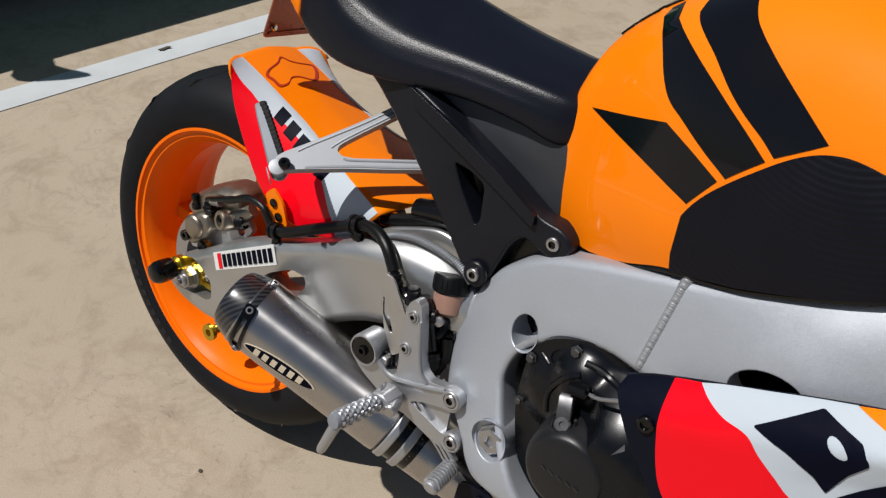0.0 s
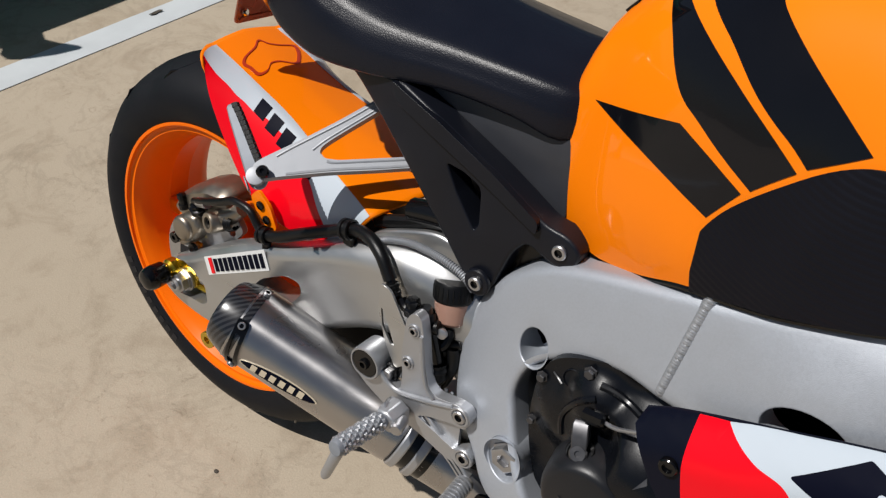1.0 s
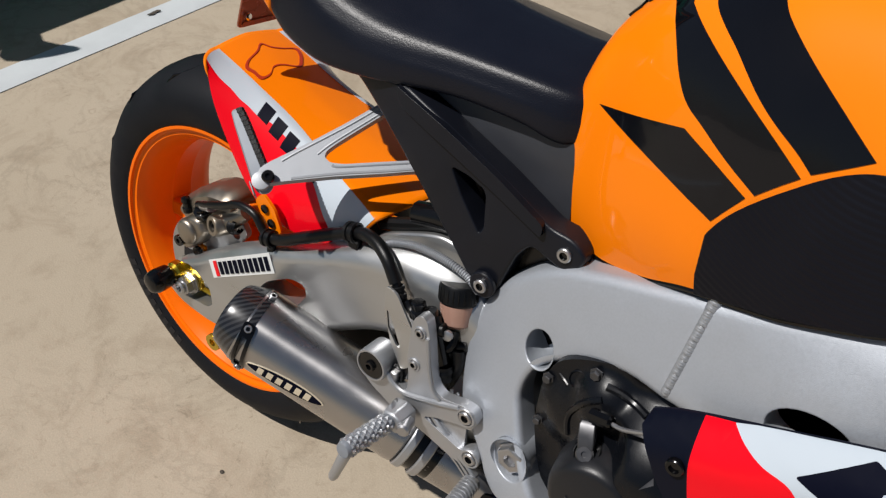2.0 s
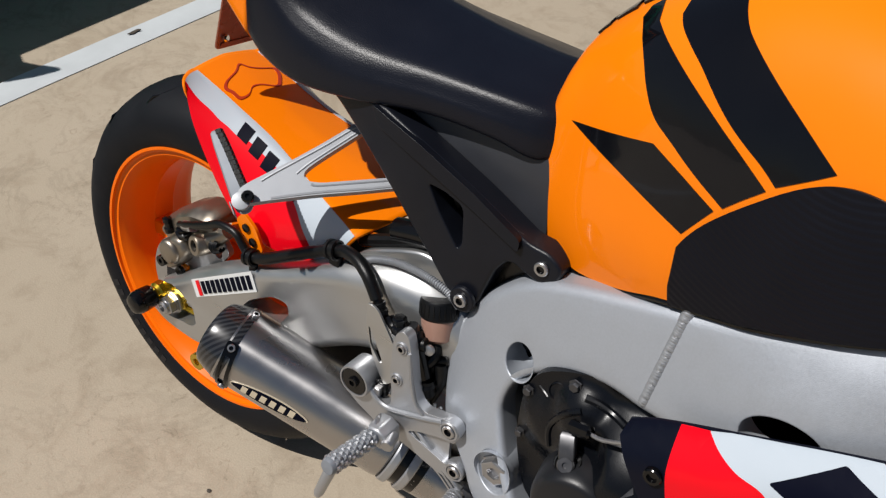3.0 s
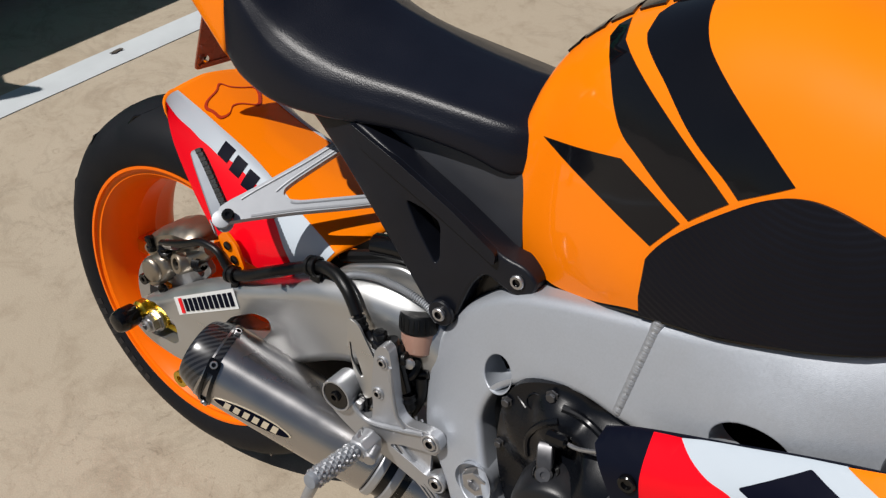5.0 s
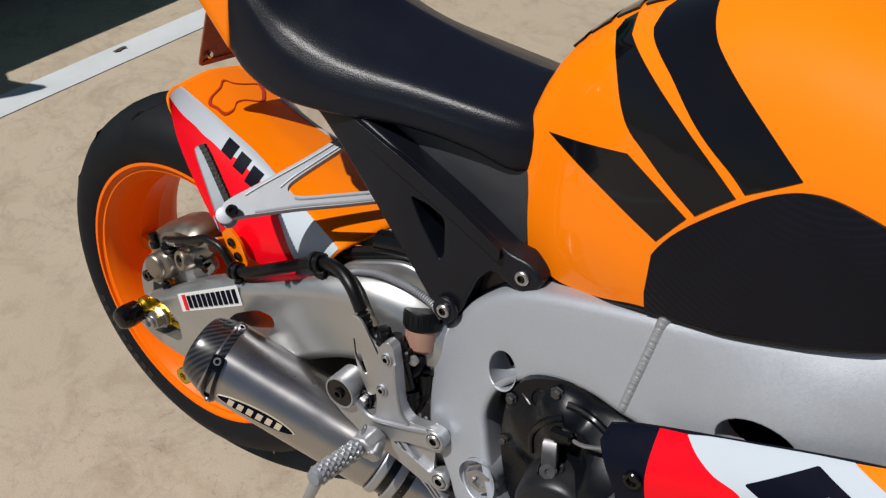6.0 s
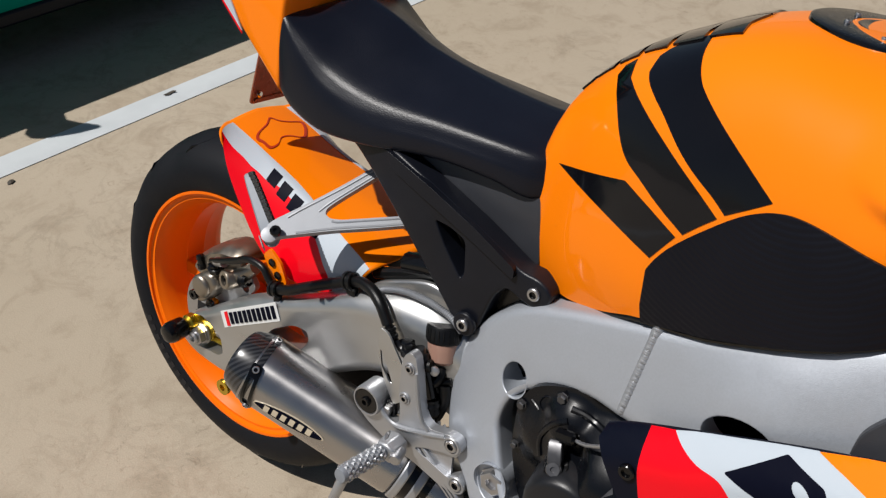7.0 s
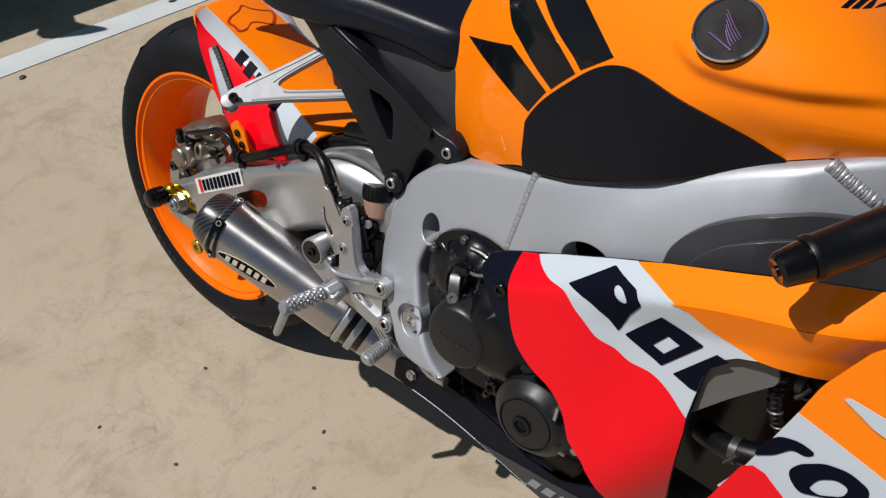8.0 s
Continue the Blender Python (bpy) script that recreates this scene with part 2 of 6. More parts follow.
def spline(pts, n=8, closed=False):
    """Points on a smooth line through pts."""
    p = [Vector(q) for q in pts]
    m = len(p)
    out = []
    for i in range(m if closed else m - 1):
        if closed:
            a, b, c, d = p[i - 1], p[i], p[(i + 1) % m], p[(i + 2) % m]
        else:
            a, b, c, d = p[max(0, i - 1)], p[i], p[i + 1], p[min(m - 1, i + 2)]
        for k in range(n):
            t = k / n
            out.append(0.5 * ((2 * b) + (c - a) * t + (2 * a - 5 * b + 4 * c - d) * t * t + (3 * b - a - 3 * c + d) * t ** 3))
    if not closed:
        out.append(p[-1])
    return out


def rounded(pts, r, n=4):
    """A polygon with its corners rounded by up to r."""
    p = [Vector(q) for q in pts]
    out = []
    for i, b in enumerate(p):
        a, c = p[i - 1], p[(i + 1) % len(p)]
        u, v = (a - b), (c - b)
        k = min(r, 0.45 * u.length, 0.45 * v.length)
        s, e = b + u.normalized() * k, b + v.normalized() * k
        for j in range(n + 1):
            t = j / n
            out.append((1 - t) ** 2 * s + 2 * t * (1 - t) * b + t * t * e)
    return out


def tube(pts, r, seg=10, n=6, taper=None):
    """A round bar along a smooth line, with closed ends."""
    line = spline(pts, n) if n > 1 else [Vector(q) for q in pts]
    verts, faces = [], []
    side = None
    for i, q in enumerate(line):
        d = (line[min(i + 1, len(line) - 1)] - line[max(i - 1, 0)]).normalized()
        if side is None:
            side = d.orthogonal().normalized()
        side = (side - d * side.dot(d)).normalized()
        up = d.cross(side)
        rr = r if taper is None else r + (taper - r) * i / (len(line) - 1)
        for k in range(seg):
            a = 2 * math.pi * k / seg
            verts.append(q + side * rr * math.cos(a) + up * rr * math.sin(a))
    for i in range(len(line) - 1):
        for k in range(seg):
            a, b = i * seg + k, i * seg + (k + 1) % seg
            faces.append((a, b, b + seg, a + seg))
    faces.append(tuple(range(seg)))
    faces.append(tuple(range(len(verts) - seg, len(verts))))
    return verts, faces


def lathe(profile, origin, axis, seg=40, closed=False, squash=1.0, up=None):
    """Turns (distance along the axis, radius) pairs round an axis."""
    ax = Vector(axis).normalized()
    o = Vector(origin)
    u = (Vector(up) - ax * Vector(up).dot(ax)).normalized() if up else ax.orthogonal().normalized()
    v = ax.cross(u)
    verts, faces = [], []
    for d, r in profile:
        for k in range(seg):
            a = 2 * math.pi * k / seg
            verts.append(o + ax * d + (u * math.cos(a) * squash + v * math.sin(a)) * max(r, 1e-5))
    m = len(profile)
    for i in range(m if closed else m - 1):
        j = (i + 1) % m
        for k in range(seg):
            k2 = (k + 1) % seg
            faces.append((i * seg + k, i * seg + k2, j * seg + k2, j * seg + k))
    return verts, faces


def loft(rings, caps=True, closed=True):
    """Joins rings with equal numbers of points."""
    m = len(rings[0])
    verts = [Vector(p) for r in rings for p in r]
    faces = []
    for i in range(len(rings) - 1):
        for k in range(m if closed else m - 1):
            k2 = (k + 1) % m
            faces.append((i * m + k, i * m + k2, (i + 1) * m + k2, (i + 1) * m + k))
    if caps:
        faces.append(tuple(range(m)))
        faces.append(tuple(range(len(verts) - m, len(verts))))
    return verts, faces


def inside(poly, x, y):
    c = False
    for i in range(len(poly)):
        (x1, y1), (x2, y2) = poly[i - 1][:2], poly[i][:2]
        if (y1 > y) != (y2 > y) and x < (x2 - x1) * (y - y1) / (y2 - y1) + x1:
            c = not c
    return c


def refine(q, grid):
    """Splits the long sides of a loop."""
    out = []
    for i, a in enumerate(q):
        a, b = Vector(a[:2]), Vector(q[(i + 1) % len(q)][:2])
        n = max(1, int((b - a).length / (grid * 1.2)))
        out += [tuple(a.lerp(b, k / n)) for k in range(n)]
    return out


def sheet(outline, place, thick, holes=(), grid=0.0, dense_rim=True):
    """A plate: a 2D outline with holes, laid on a surface by place(u, v, h); h is the depth below the surface."""
    loops = [[Vector((p[0], p[1])) for p in q] for q in (outline, *holes)]
    if grid and dense_rim:
        loops = [[Vector(p) for p in refine(q, grid)] for q in loops]
    pts, edges = [], []
    for q in loops:
        s = len(pts)
        pts += q
        edges += [(s + i, s + (i + 1) % len(q)) for i in range(len(q))]
    if grid:
        us, vs = [p.x for p in loops[0]], [p.y for p in loops[0]]
        nu, nv = int((max(us) - min(us)) / grid), int((max(vs) - min(vs)) / grid)
        for i in range(1, nu + 1):
            for j in range(1, nv + 1):
                u, v = min(us) + i * grid + 0.0001 * (j % 2), min(vs) + j * grid
                if inside(loops[0], u, v) and not any(inside(h, u, v) for h in loops[1:]):
                    if all((Vector((u, v)) - p).length > grid * 0.45 for q in loops for p in q):
                        pts.append(Vector((u, v)))
    vv, ee, ff, *_ = delaunay_2d_cdt(pts, edges, [], 0, 1e-7)
    tri = []
    for f in ff:
        c = sum((vv[i] for i in f), Vector((0, 0))) / len(f)
        if inside(loops[0], c.x, c.y) and not any(inside(h, c.x, c.y) for h in loops[1:]):
            tri.append(tuple(f))
    count = {}
    for f in tri:
        for a, b in zip(f, f[1:] + f[:1]):
            count[(a, b)] = count.get((a, b), 0) + 1
    rim = [(a, b) for (a, b) in count if (b, a) not in count]
    n = len(vv)
    verts = [Vector(place(p.x, p.y, 0.0)) for p in vv] + [Vector(place(p.x, p.y, thick)) for p in vv]
    faces = list(tri) + [tuple(i + n for i in reversed(f)) for f in tri] + [(b, a, a + n, b + n) for a, b in rim]
    return verts, faces


def inset(loop, w):
    """The loop moved by w to its left-hand side."""
    out = []
    for i, p in enumerate(loop):
        a, c = Vector(loop[i - 1][:2]), Vector(loop[(i + 1) % len(loop)][:2])
        b = Vector(p[:2])
        t1, t2 = (b - a), (c - b)
        t1 = t1.normalized() if t1.length > 1e-9 else t2.normalized()
        t2 = t2.normalized() if t2.length > 1e-9 else t1
        t = t1 + t2
        t = t.normalized() if t.length > 1e-6 else t1
        out.append((b.x - t.y * w, b.y + t.x * w))
    return out


def area(loop):
    return 0.5 * sum(loop[i - 1][0] * loop[i][1] - loop[i][0] * loop[i - 1][1] for i in range(len(loop)))


def plate(outline, place, thick, r, holes=(), grid=0.0, rh=0.002, n=4):
    """A plate like sheet(), with edges rounded by r (by rh at its holes)."""
    loops = [[tuple(p[:2]) for p in q] for q in (outline, *holes)]
    loops = [q if (area(q) > 0) == (i == 0) else list(reversed(q)) for i, q in enumerate(loops)]
    rad = [r] + [rh] * len(holes)
    tops = [inset(q, w) for q, w in zip(loops, rad)]
    if grid:
        loops = [refine(q, grid) for q in loops]
        tops = [inset(q, w) for q, w in zip(loops, rad)]
    verts, faces = sheet(tops[0], place, thick, holes=tops[1:], grid=grid, dense_rim=False)
    half = len(verts) // 2
    faces = [f for f in faces if all(i < half for i in f) or all(i >= half for i in f)]
    for q, w in zip(loops, rad):
        m = len(q)
        base = len(verts)
        rings = []
        for k in range(n + 1):
            a = math.pi / 2 * k / n
            rings.append((w * (1 - math.sin(a)), w * (1 - math.cos(a))))
        rings += [(0.0, thick), (w, thick)]
        for off, h in rings:
            verts += [Vector(place(p[0], p[1], h)) for p in inset(q, off)]
        for k in range(len(rings) - 1):
            for i in range(m):
                j = (i + 1) % m
                faces.append((base + k * m + i, base + k * m + j, base + (k + 1) * m + j, base + (k + 1) * m + i))
    return verts, faces


def flat(y):
    """Lays (x, z) outlines on the plane of that y, with depth towards the bike's middle."""
    return lambda u, v, h: (u, y + h, v)


def box(lo, hi):
    bm = bmesh.new()
    bmesh.ops.create_cube(bm, size=1.0)
    c, s = (Vector(lo) + Vector(hi)) / 2, Vector(hi) - Vector(lo)
    for v in bm.verts:
        v.co = c + Vector((v.co.x * s.x, v.co.y * s.y, v.co.z * s.z))
    return bm


def circle(cx, cz, r, n=24, a0=0.0):
    return [(cx + r * math.cos(a0 + 2 * math.pi * i / n), cz + r * math.sin(a0 + 2 * math.pi * i / n)) for i in range(n)]


def oval(cx, cz, rx, rz, tilt=0.0, n=28):
    c, s = math.cos(radians(tilt)), math.sin(radians(tilt))
    return [(cx + rx * math.cos(a) * c - rz * math.sin(a) * s, cz + rx * math.cos(a) * s + rz * math.sin(a) * c)
            for a in (2 * math.pi * i / n for i in range(n))]


def bolt(parent, p, r=0.008, h=0.006, axis=(0, -1, 0), material=None, name="bolt"):
    """A socket-head bolt: chamfered head, its recess coloured black for the shade inside."""
    ob = part(name, lathe([(-0.002, r * 0.98), (h * 0.70, r), (h, r * 0.88), (h, r * 0.56), (h * 0.30, r * 0.50), (h * 0.30, 0.0)], p, axis, 18),
              material or M_STEEL, parent)
    ob.data.materials.append(M_BLACK)
    o, ax = Vector(p), Vector(axis).normalized()
    for f in ob.data.polygons:
        d = f.center - o
        if (d - ax * d.dot(ax)).length < r * 0.54:
            f.material_index = 1
    return ob


def hexnut(parent, p, r, h, axis=(0, -1, 0), material=None, name="nut"):
    return part(name, lathe([(0, r * 1.15), (h * 0.25, r * 1.15), (h * 0.25, r), (h * 0.95, r), (h, r * 0.9), (h, r * 0.5), (h * 0.5, r * 0.45), (h * 0.5, 0)],
                            p, axis, 6), material or M_STEEL, parent, angle=20)


def hexhead(parent, p, r, h, axis=(0, -1, 0), material=None, name="case_bolt"):
    """A flanged hexagon bolt head."""
    ob = part(name, lathe([(0, r * 1.35), (h * 0.25, r * 1.3), (h * 0.3, r), (h * 0.9, r), (h, r * 0.85), (h, 0)], p, axis, 6), material or M_STEEL, parent, angle=20)
    return ob


# ---- the ground, the painted line ----
ground = part("ground", ([(-300, -300, 0), (300, -300, 0), (300, 300, 0), (-300, 300, 0)], [(0, 1, 2, 3)]), M_GROUND, None)
tagged(ground, "sandy beige concrete ground with faint dark stains", "ground", kind="structure")

LINE_U = Vector((0.129, 1.0, 0)).normalized()      # the way the painted line runs
LINE_N = Vector((LINE_U.y, -LINE_U.x, 0))
LINE_O = Vector((-1.327, 0.14, 0))
line_pts = []
for k in range(61):
    s = -3.0 + k * 0.1
    line_pts.append((LINE_O + LINE_U * s + LINE_N * (0.055 + 0.0015 * noise.noise((s * 9, 0, 0)))))
for k in range(60, -1, -1):
    s = -3.0 + k * 0.1
    line_pts.append((LINE_O + LINE_U * s - LINE_N * (0.055 + 0.0015 * noise.noise((s * 9, 5, 0)))))
white_line = part("painted_line", sheet([(p.x, p.y) for p in line_pts], lambda u, v, h: (u, v, 0.003 - h), 0.0028), M_LINE, None)
tagged(white_line, "white painted line across the concrete, slightly worn", "road marking", kind="structure")

# ---- the motorcycle: x ahead, y to its left, z up, from the rear axle; it leans on its side stand ----
LEAN = -12.69
bike = thing("motorcycle", "orange, red and white sports motorcycle leaning on its side stand", "motorcycle", pose(0, 0, 0.309, LEAN))


def P(name, geo, material, label="", angle=35, bevel=0.0, parent=None):
    return part(name, geo, material, parent or bike, label, angle, bevel)


# -- rear wheel
TYRE = [(-0.0795, 0.2285), (-0.0830, 0.2325), (-0.0865, 0.2440), (-0.0880, 0.2550), (-0.0875, 0.2640), (-0.0845, 0.2750), (-0.0765, 0.2895), (-0.0600, 0.3045),
        (-0.0400, 0.3130), (-0.0200, 0.3185), (0, 0.3205)]
TYRE = TYRE + [(-d, r) for d, r in reversed(TYRE[:-1])]
wheel = P("rear_wheel", lathe([(-0.080, 0.2300), (-0.0835, 0.2315), (-0.0835, 0.2265), (-0.079, 0.2255), (-0.077, 0.2215), (-0.0775, 0.2165), (-0.071, 0.2120), (-0.064, 0.2060),
                               (-0.050, 0.2025), (-0.046, 0.2005), (-0.022, 0.1990), (-0.018, 0.1965), (0.020, 0.1965), (0.024, 0.1990), (0.050, 0.2010), (0.064, 0.2060), (0.071, 0.2120), (0.0775, 0.2165), (0.0835, 0.2265),
                               (0.0835, 0.2315), (0.080, 0.2300), (0.060, 0.2180), (0, 0.2080), (-0.060, 0.2180)], (0, 0, 0), (0, 1, 0), 96, closed=True),
          M_WHEEL, "orange rear wheel rim", angle=30)
tyre = P("tyre", lathe([(d, r) for d, r in TYRE], (0, 0, 0), (0, 1, 0), 96), M_RUBBER, "black road tyre", angle=50, parent=wheel)
P("hub", lathe([(-0.075, 0.030), (-0.075, 0.048), (-0.040, 0.052), (0.040, 0.055), (0.075, 0.050), (0.075, 0.030)], (0, 0, 0), (0, 1, 0), 32), M_WHEEL, parent=wheel)
for a0 in (196, 316, 76):
    for da in (-14, 14):
        a = radians(a0 + da)
        b = radians(a0 + da * 0.35)
        ring = []
        for q, (r, ang, hw, ht) in enumerate(((0.045, b, 0.020, 0.020), (0.10, radians(a0 + da * 0.6), 0.014, 0.016), (0.205, a, 0.015, 0.020))):
            c = Vector((r * math.cos(ang), 0, r * math.sin(ang)))
            tg = Vector((-math.sin(ang), 0, math.cos(ang)))
            ring.append([c + tg * hw + Vector((0, ht, 0)), c - tg * hw + Vector((0, ht, 0)), c - tg * hw - Vector((0, ht, 0)), c + tg * hw - Vector((0, ht, 0))])
        P("spoke", loft(ring), M_WHEEL, parent=wheel, bevel=0.004)
# moulded marks on the sidewall and the tread's cut grooves
for k in range(9):
    a = radians(206 + k * 4.6)
    vs = []
    for (rr, da) in ((0.247, -1.3), (0.247, 1.3), (0.262, 1.3), (0.262, -1.3)):
        yy = -hermite(rr, [0.2285, 0.2325, 0.2440, 0.2550, 0.2640], [0.0795, 0.0830, 0.0865, 0.0880, 0.0875]) - 0.0008
        vs.append(Vector((rr * math.cos(a + radians(da)), yy, rr * math.sin(a + radians(da)))))
    P("sidewall_mark", (vs + [v + Vector((0, 0.002, 0)) for v in vs], [(0, 1, 2, 3), (7, 6, 5, 4), (0, 4, 5, 1), (1, 5, 6, 2), (2, 6, 7, 3), (3, 7, 4, 0)]), M_SATIN, parent=tyre)
for k in range(15):
    a0 = radians(k * 24 + 8)
    line = []
    for j in range(6):
        t = j / 5
        yy = -0.028 - 0.052 * t
        rr = hermite(yy, [d for d, r in TYRE], [r for d, r in TYRE]) - 0.0021
        aa = a0 + radians(15 * t * t)
        line.append((rr * math.cos(aa), yy, rr * math.sin(aa)))
    P("tread_groove", tube(line, 0.0020, 6, 2), M_BLACK, parent=tyre)
disc = P("brake_disc", lathe([(-0.0025, 0.062), (-0.0025, 0.094), (0.0025, 0.094), (0.0025, 0.062)], (0, -0.098, 0), (0, 1, 0), 64, closed=True), M_STEEL, "thin steel brake disc", angle=20)
P("disc_carrier", lathe([(-0.002, 0.03), (-0.003, 0.066), (0.003, 0.066), (0.002, 0.03)], (0, -0.098, 0), (0, 1, 0), 32, closed=True), M_SATIN, parent=disc)

# -- swingarm
SA_X = [-0.050, -0.020, 0.020, 0.060, 0.110, 0.170, 0.240, 0.300, 0.360, 0.420, 0.470, 0.530, 0.590]
SA_B = [-0.034, -0.046, -0.050, -0.050, -0.036, -0.006, 0.036, 0.080, 0.114, 0.122, 0.106, 0.080, 0.065]
SA_T = [0.010, 0.034, 0.060, 0.091, 0.125, 0.156, 0.188, 0.222, 0.250, 0.262, 0.252, 0.212, 0.150]
SA_O = [-0.148, -0.150, -0.152, -0.153, -0.153, -0.152, -0.150, -0.148, -0.146, -0.142, -0.136, -0.130, -0.125]
SA_I = [-0.112, -0.108, -0.106, -0.106, -0.106, -0.106, -0.104, -0.090, -0.070, -0.050, -0.040, -0.040, -0.040]


def arm_ring(x):
    b, t, o, i = (hermite(x, SA_X, q) for q in (SA_B, SA_T, SA_O, SA_I))
    k, k2 = step(-0.04, 0.14, x), step(0.26, 0.46, x)
    rt, rb = 0.012 + 0.016 * k + 0.018 * k2, 0.012 + 0.010 * k + 0.012 * k2
    rt, rb = min(rt, (t - b) * 0.45, (i - o) * 0.49), min(rb, (t - b) * 0.40, (i - o) * 0.49)
    ring = []
    for (cy, cz, r, a0) in ((o + rt, t - rt, rt, 180), (i - rt, t - rt, rt, 90), (i - rb, b + rb, rb, 0), (o + rb, b + rb, rb, -90)):
        for j in range(7):
            a = radians(a0 - 15 * j)
            ring.append((x, cy + r * math.cos(a), cz + r * math.sin(a)))
    return ring


def cut(ob, geo):
    """Cuts a closed form out of an object's mesh."""
    tool = part("cutter", geo, M_BLACK, None)
    tool.matrix_world = ob.matrix_world
    md = ob.modifiers.new("cut", "BOOLEAN")
    md.object, md.operation, md.solver = tool, "DIFFERENCE", "EXACT"
    tool.parent = ob.parent
    bpy.context.view_layer.update()
    me = bpy.data.meshes.new_from_object(ob.evaluated_get(bpy.context.evaluated_depsgraph_get()))
    ob.modifiers.remove(md)
    ob.data = me
    bpy.data.objects.remove(tool)
    finish(me, 35)
    wn2 = ob.modifiers.new("normals", "WEIGHTED_NORMAL")
    wn2.keep_sharp, wn2.weight = True, 80


swingarm = P("swingarm", loft([arm_ring(-0.05 + 0.64 * k / 48) for k in range(49)]), M_BRUSH, "brushed aluminium swingarm", angle=40)
WINDOW = rounded([(0.156, 0.078), (0.174, 0.104), (0.218, 0.133), (0.243, 0.134), (0.248, 0.119), (0.232, 0.093), (0.196, 0.076)], 0.012)
SLOT = rounded([(-0.070, 0.030), (-0.014, 0.034), (0.010, 0.044), (0.030, 0.040), (0.057, 0.024), (0.062, -0.004), (0.050, -0.014), (0.027, -0.017), (-0.019, -0.027), (-0.070, -0.030)], 0.006)
va, fa = sheet(WINDOW, lambda u, v, h: (u, -0.2 + h, v), 0.16)
vb, fb = sheet(SLOT, lambda u, v, h: (u, -0.2 + h, v), 0.0737)
cut(swingarm, (va + vb, fa + [tuple(i + len(va) for i in f) for f in fb]))
# arched plate welded on top of the arm
arch_top = [(p.x, p.y) for p in spline([(0.318, 0.226, 0), (0.3314, 0.2431, 0), (0.3673, 0.2628, 0), (0.4082, 0.2800, 0), (0.4327, 0.2820, 0), (0.4513, 0.2757, 0), (0.480, 0.250, 0)], 5)]
P("arch_brace", sheet(arch_top + [(0.478, 0.225), (0.430, 0.235), (0.370, 0.225), (0.325, 0.205)], flat(-0.112), 0.060, grid=0.02), M_BRUSH, parent=swingarm, bevel=0.003)
bead = spline([(0.3365, -0.126, 0.2351), (0.3589, -0.126, 0.2536), (0.3882, -0.126, 0.2653), (0.4131, -0.126, 0.2685), (0.4377, -0.126, 0.2686), (0.4664, -0.126, 0.2629), (0.486, -0.126, 0.250)], 10)
for p, q in zip(bead, bead[1:]):
    P("weld_ripple", lathe([(-0.0016, 0.0036), (-0.0007, 0.0047), (0.0004, 0.0050), (0.0013, 0.0042), (0.0018, 0.0035)], (p.x, p.y, p.z - 0.002), q - p, 8), M_WELD, parent=swingarm)
# sticker with a brand name, as plain bars
def on_arm(u, v, h):
    return (u, hermite(u, SA_X, SA_O) - 0.0012 + h, v)


stick = P("sticker", sheet([(0.0590, 0.0800), (0.0690, 0.0530), (0.1910, 0.1270), (0.1800, 0.1560)], on_arm, 0.0008), M_STICKER, "white sticker with black bars", parent=swingarm)
for k in range(11):
    s = 0.07 + 0.083 * k
    a, b = Vector((0.0590, 0.0800)).lerp(Vector((0.1800, 0.1560)), s), Vector((0.0690, 0.0530)).lerp(Vector((0.1910, 0.1270)), s)
    a2, b2 = Vector((0.0590, 0.0800)).lerp(Vector((0.1800, 0.1560)), s + 0.058), Vector((0.0690, 0.0530)).lerp(Vector((0.1910, 0.1270)), s + 0.058)
    e = 0.16 if k else 0.08
    q = [a.lerp(b, e), b.lerp(a, e), b2.lerp(a2, e), a2.lerp(b2, e)]
    P("bar", sheet([(p.x, p.y) for p in q], lambda u, v, h: (u, on_arm(u, v, h)[1] - 0.0008, v), 0.0006), M_RED if k == 0 else M_NAVY, parent=stick)
# axle, chain adjuster, sliders
pocket = P("adjuster_pocket", sheet(rounded([(-0.040, 0.020), (0.010, 0.046), (0.056, 0.022), (0.061, -0.004), (0.027, -0.016), (-0.030, -0.022)], 0.004), flat(-0.1255), 0.004), M_BLACK, parent=swingarm)
adj = P("chain_adjuster", sheet(rounded([(-0.034, 0.012), (-0.024, 0.026), (-0.004, 0.033), (0.012, 0.036), (0.022, 0.030), (0.024, -0.004), (0.010, -0.014), (-0.010, -0.018), (-0.030, -0.010)], 0.005), flat(-0.141), 0.014), M_GOLD, "gold anodised chain adjuster", bevel=0.0015)
P("washer", lathe([(0, 0.019), (0.003, 0.019), (0.003, 0.0)], (0, -0.1415, 0), (0, -1, 0), 28), M_STEEL, parent=adj)
hexnut(adj, (0.0, -0.1445, 0.0), 0.0155, 0.015, name="axle_nut")
P("axle", lathe([(0, 0.0105), (0.004, 0.0105), (0.006, 0.008), (0.006, 0.006), (0.001, 0.005), (0.001, 0.0)], (0, -0.1595, 0), (0, -1, 0), 20), M_STEEL, parent=adj)
for z in (0.016, -0.004):
    P("adjuster_bolt", tube([(0.020, -0.137, z), (0.056, -0.137, z + 0.004)], 0.0045, 8, 1), M_GOLD, parent=adj)
P("lock_nut", lathe([(0, 0.0085), (0.006, 0.0085), (0.006, 0.004)], (0.034, -0.137, 0.0175), (1, 0, 0.1), 6), M_STEEL, parent=adj, angle=20)
spool = P("axle_slider", lathe([(0.0, 0.013), (0.004, 0.0175), (0.020, 0.0188), (0.030, 0.0180), (0.037, 0.0150), (0.040, 0.0090), (0.040, 0.0)], (-0.026, -0.159, 0.010), (0, -1, 0), 28), M_BLACK, "black axle slider")
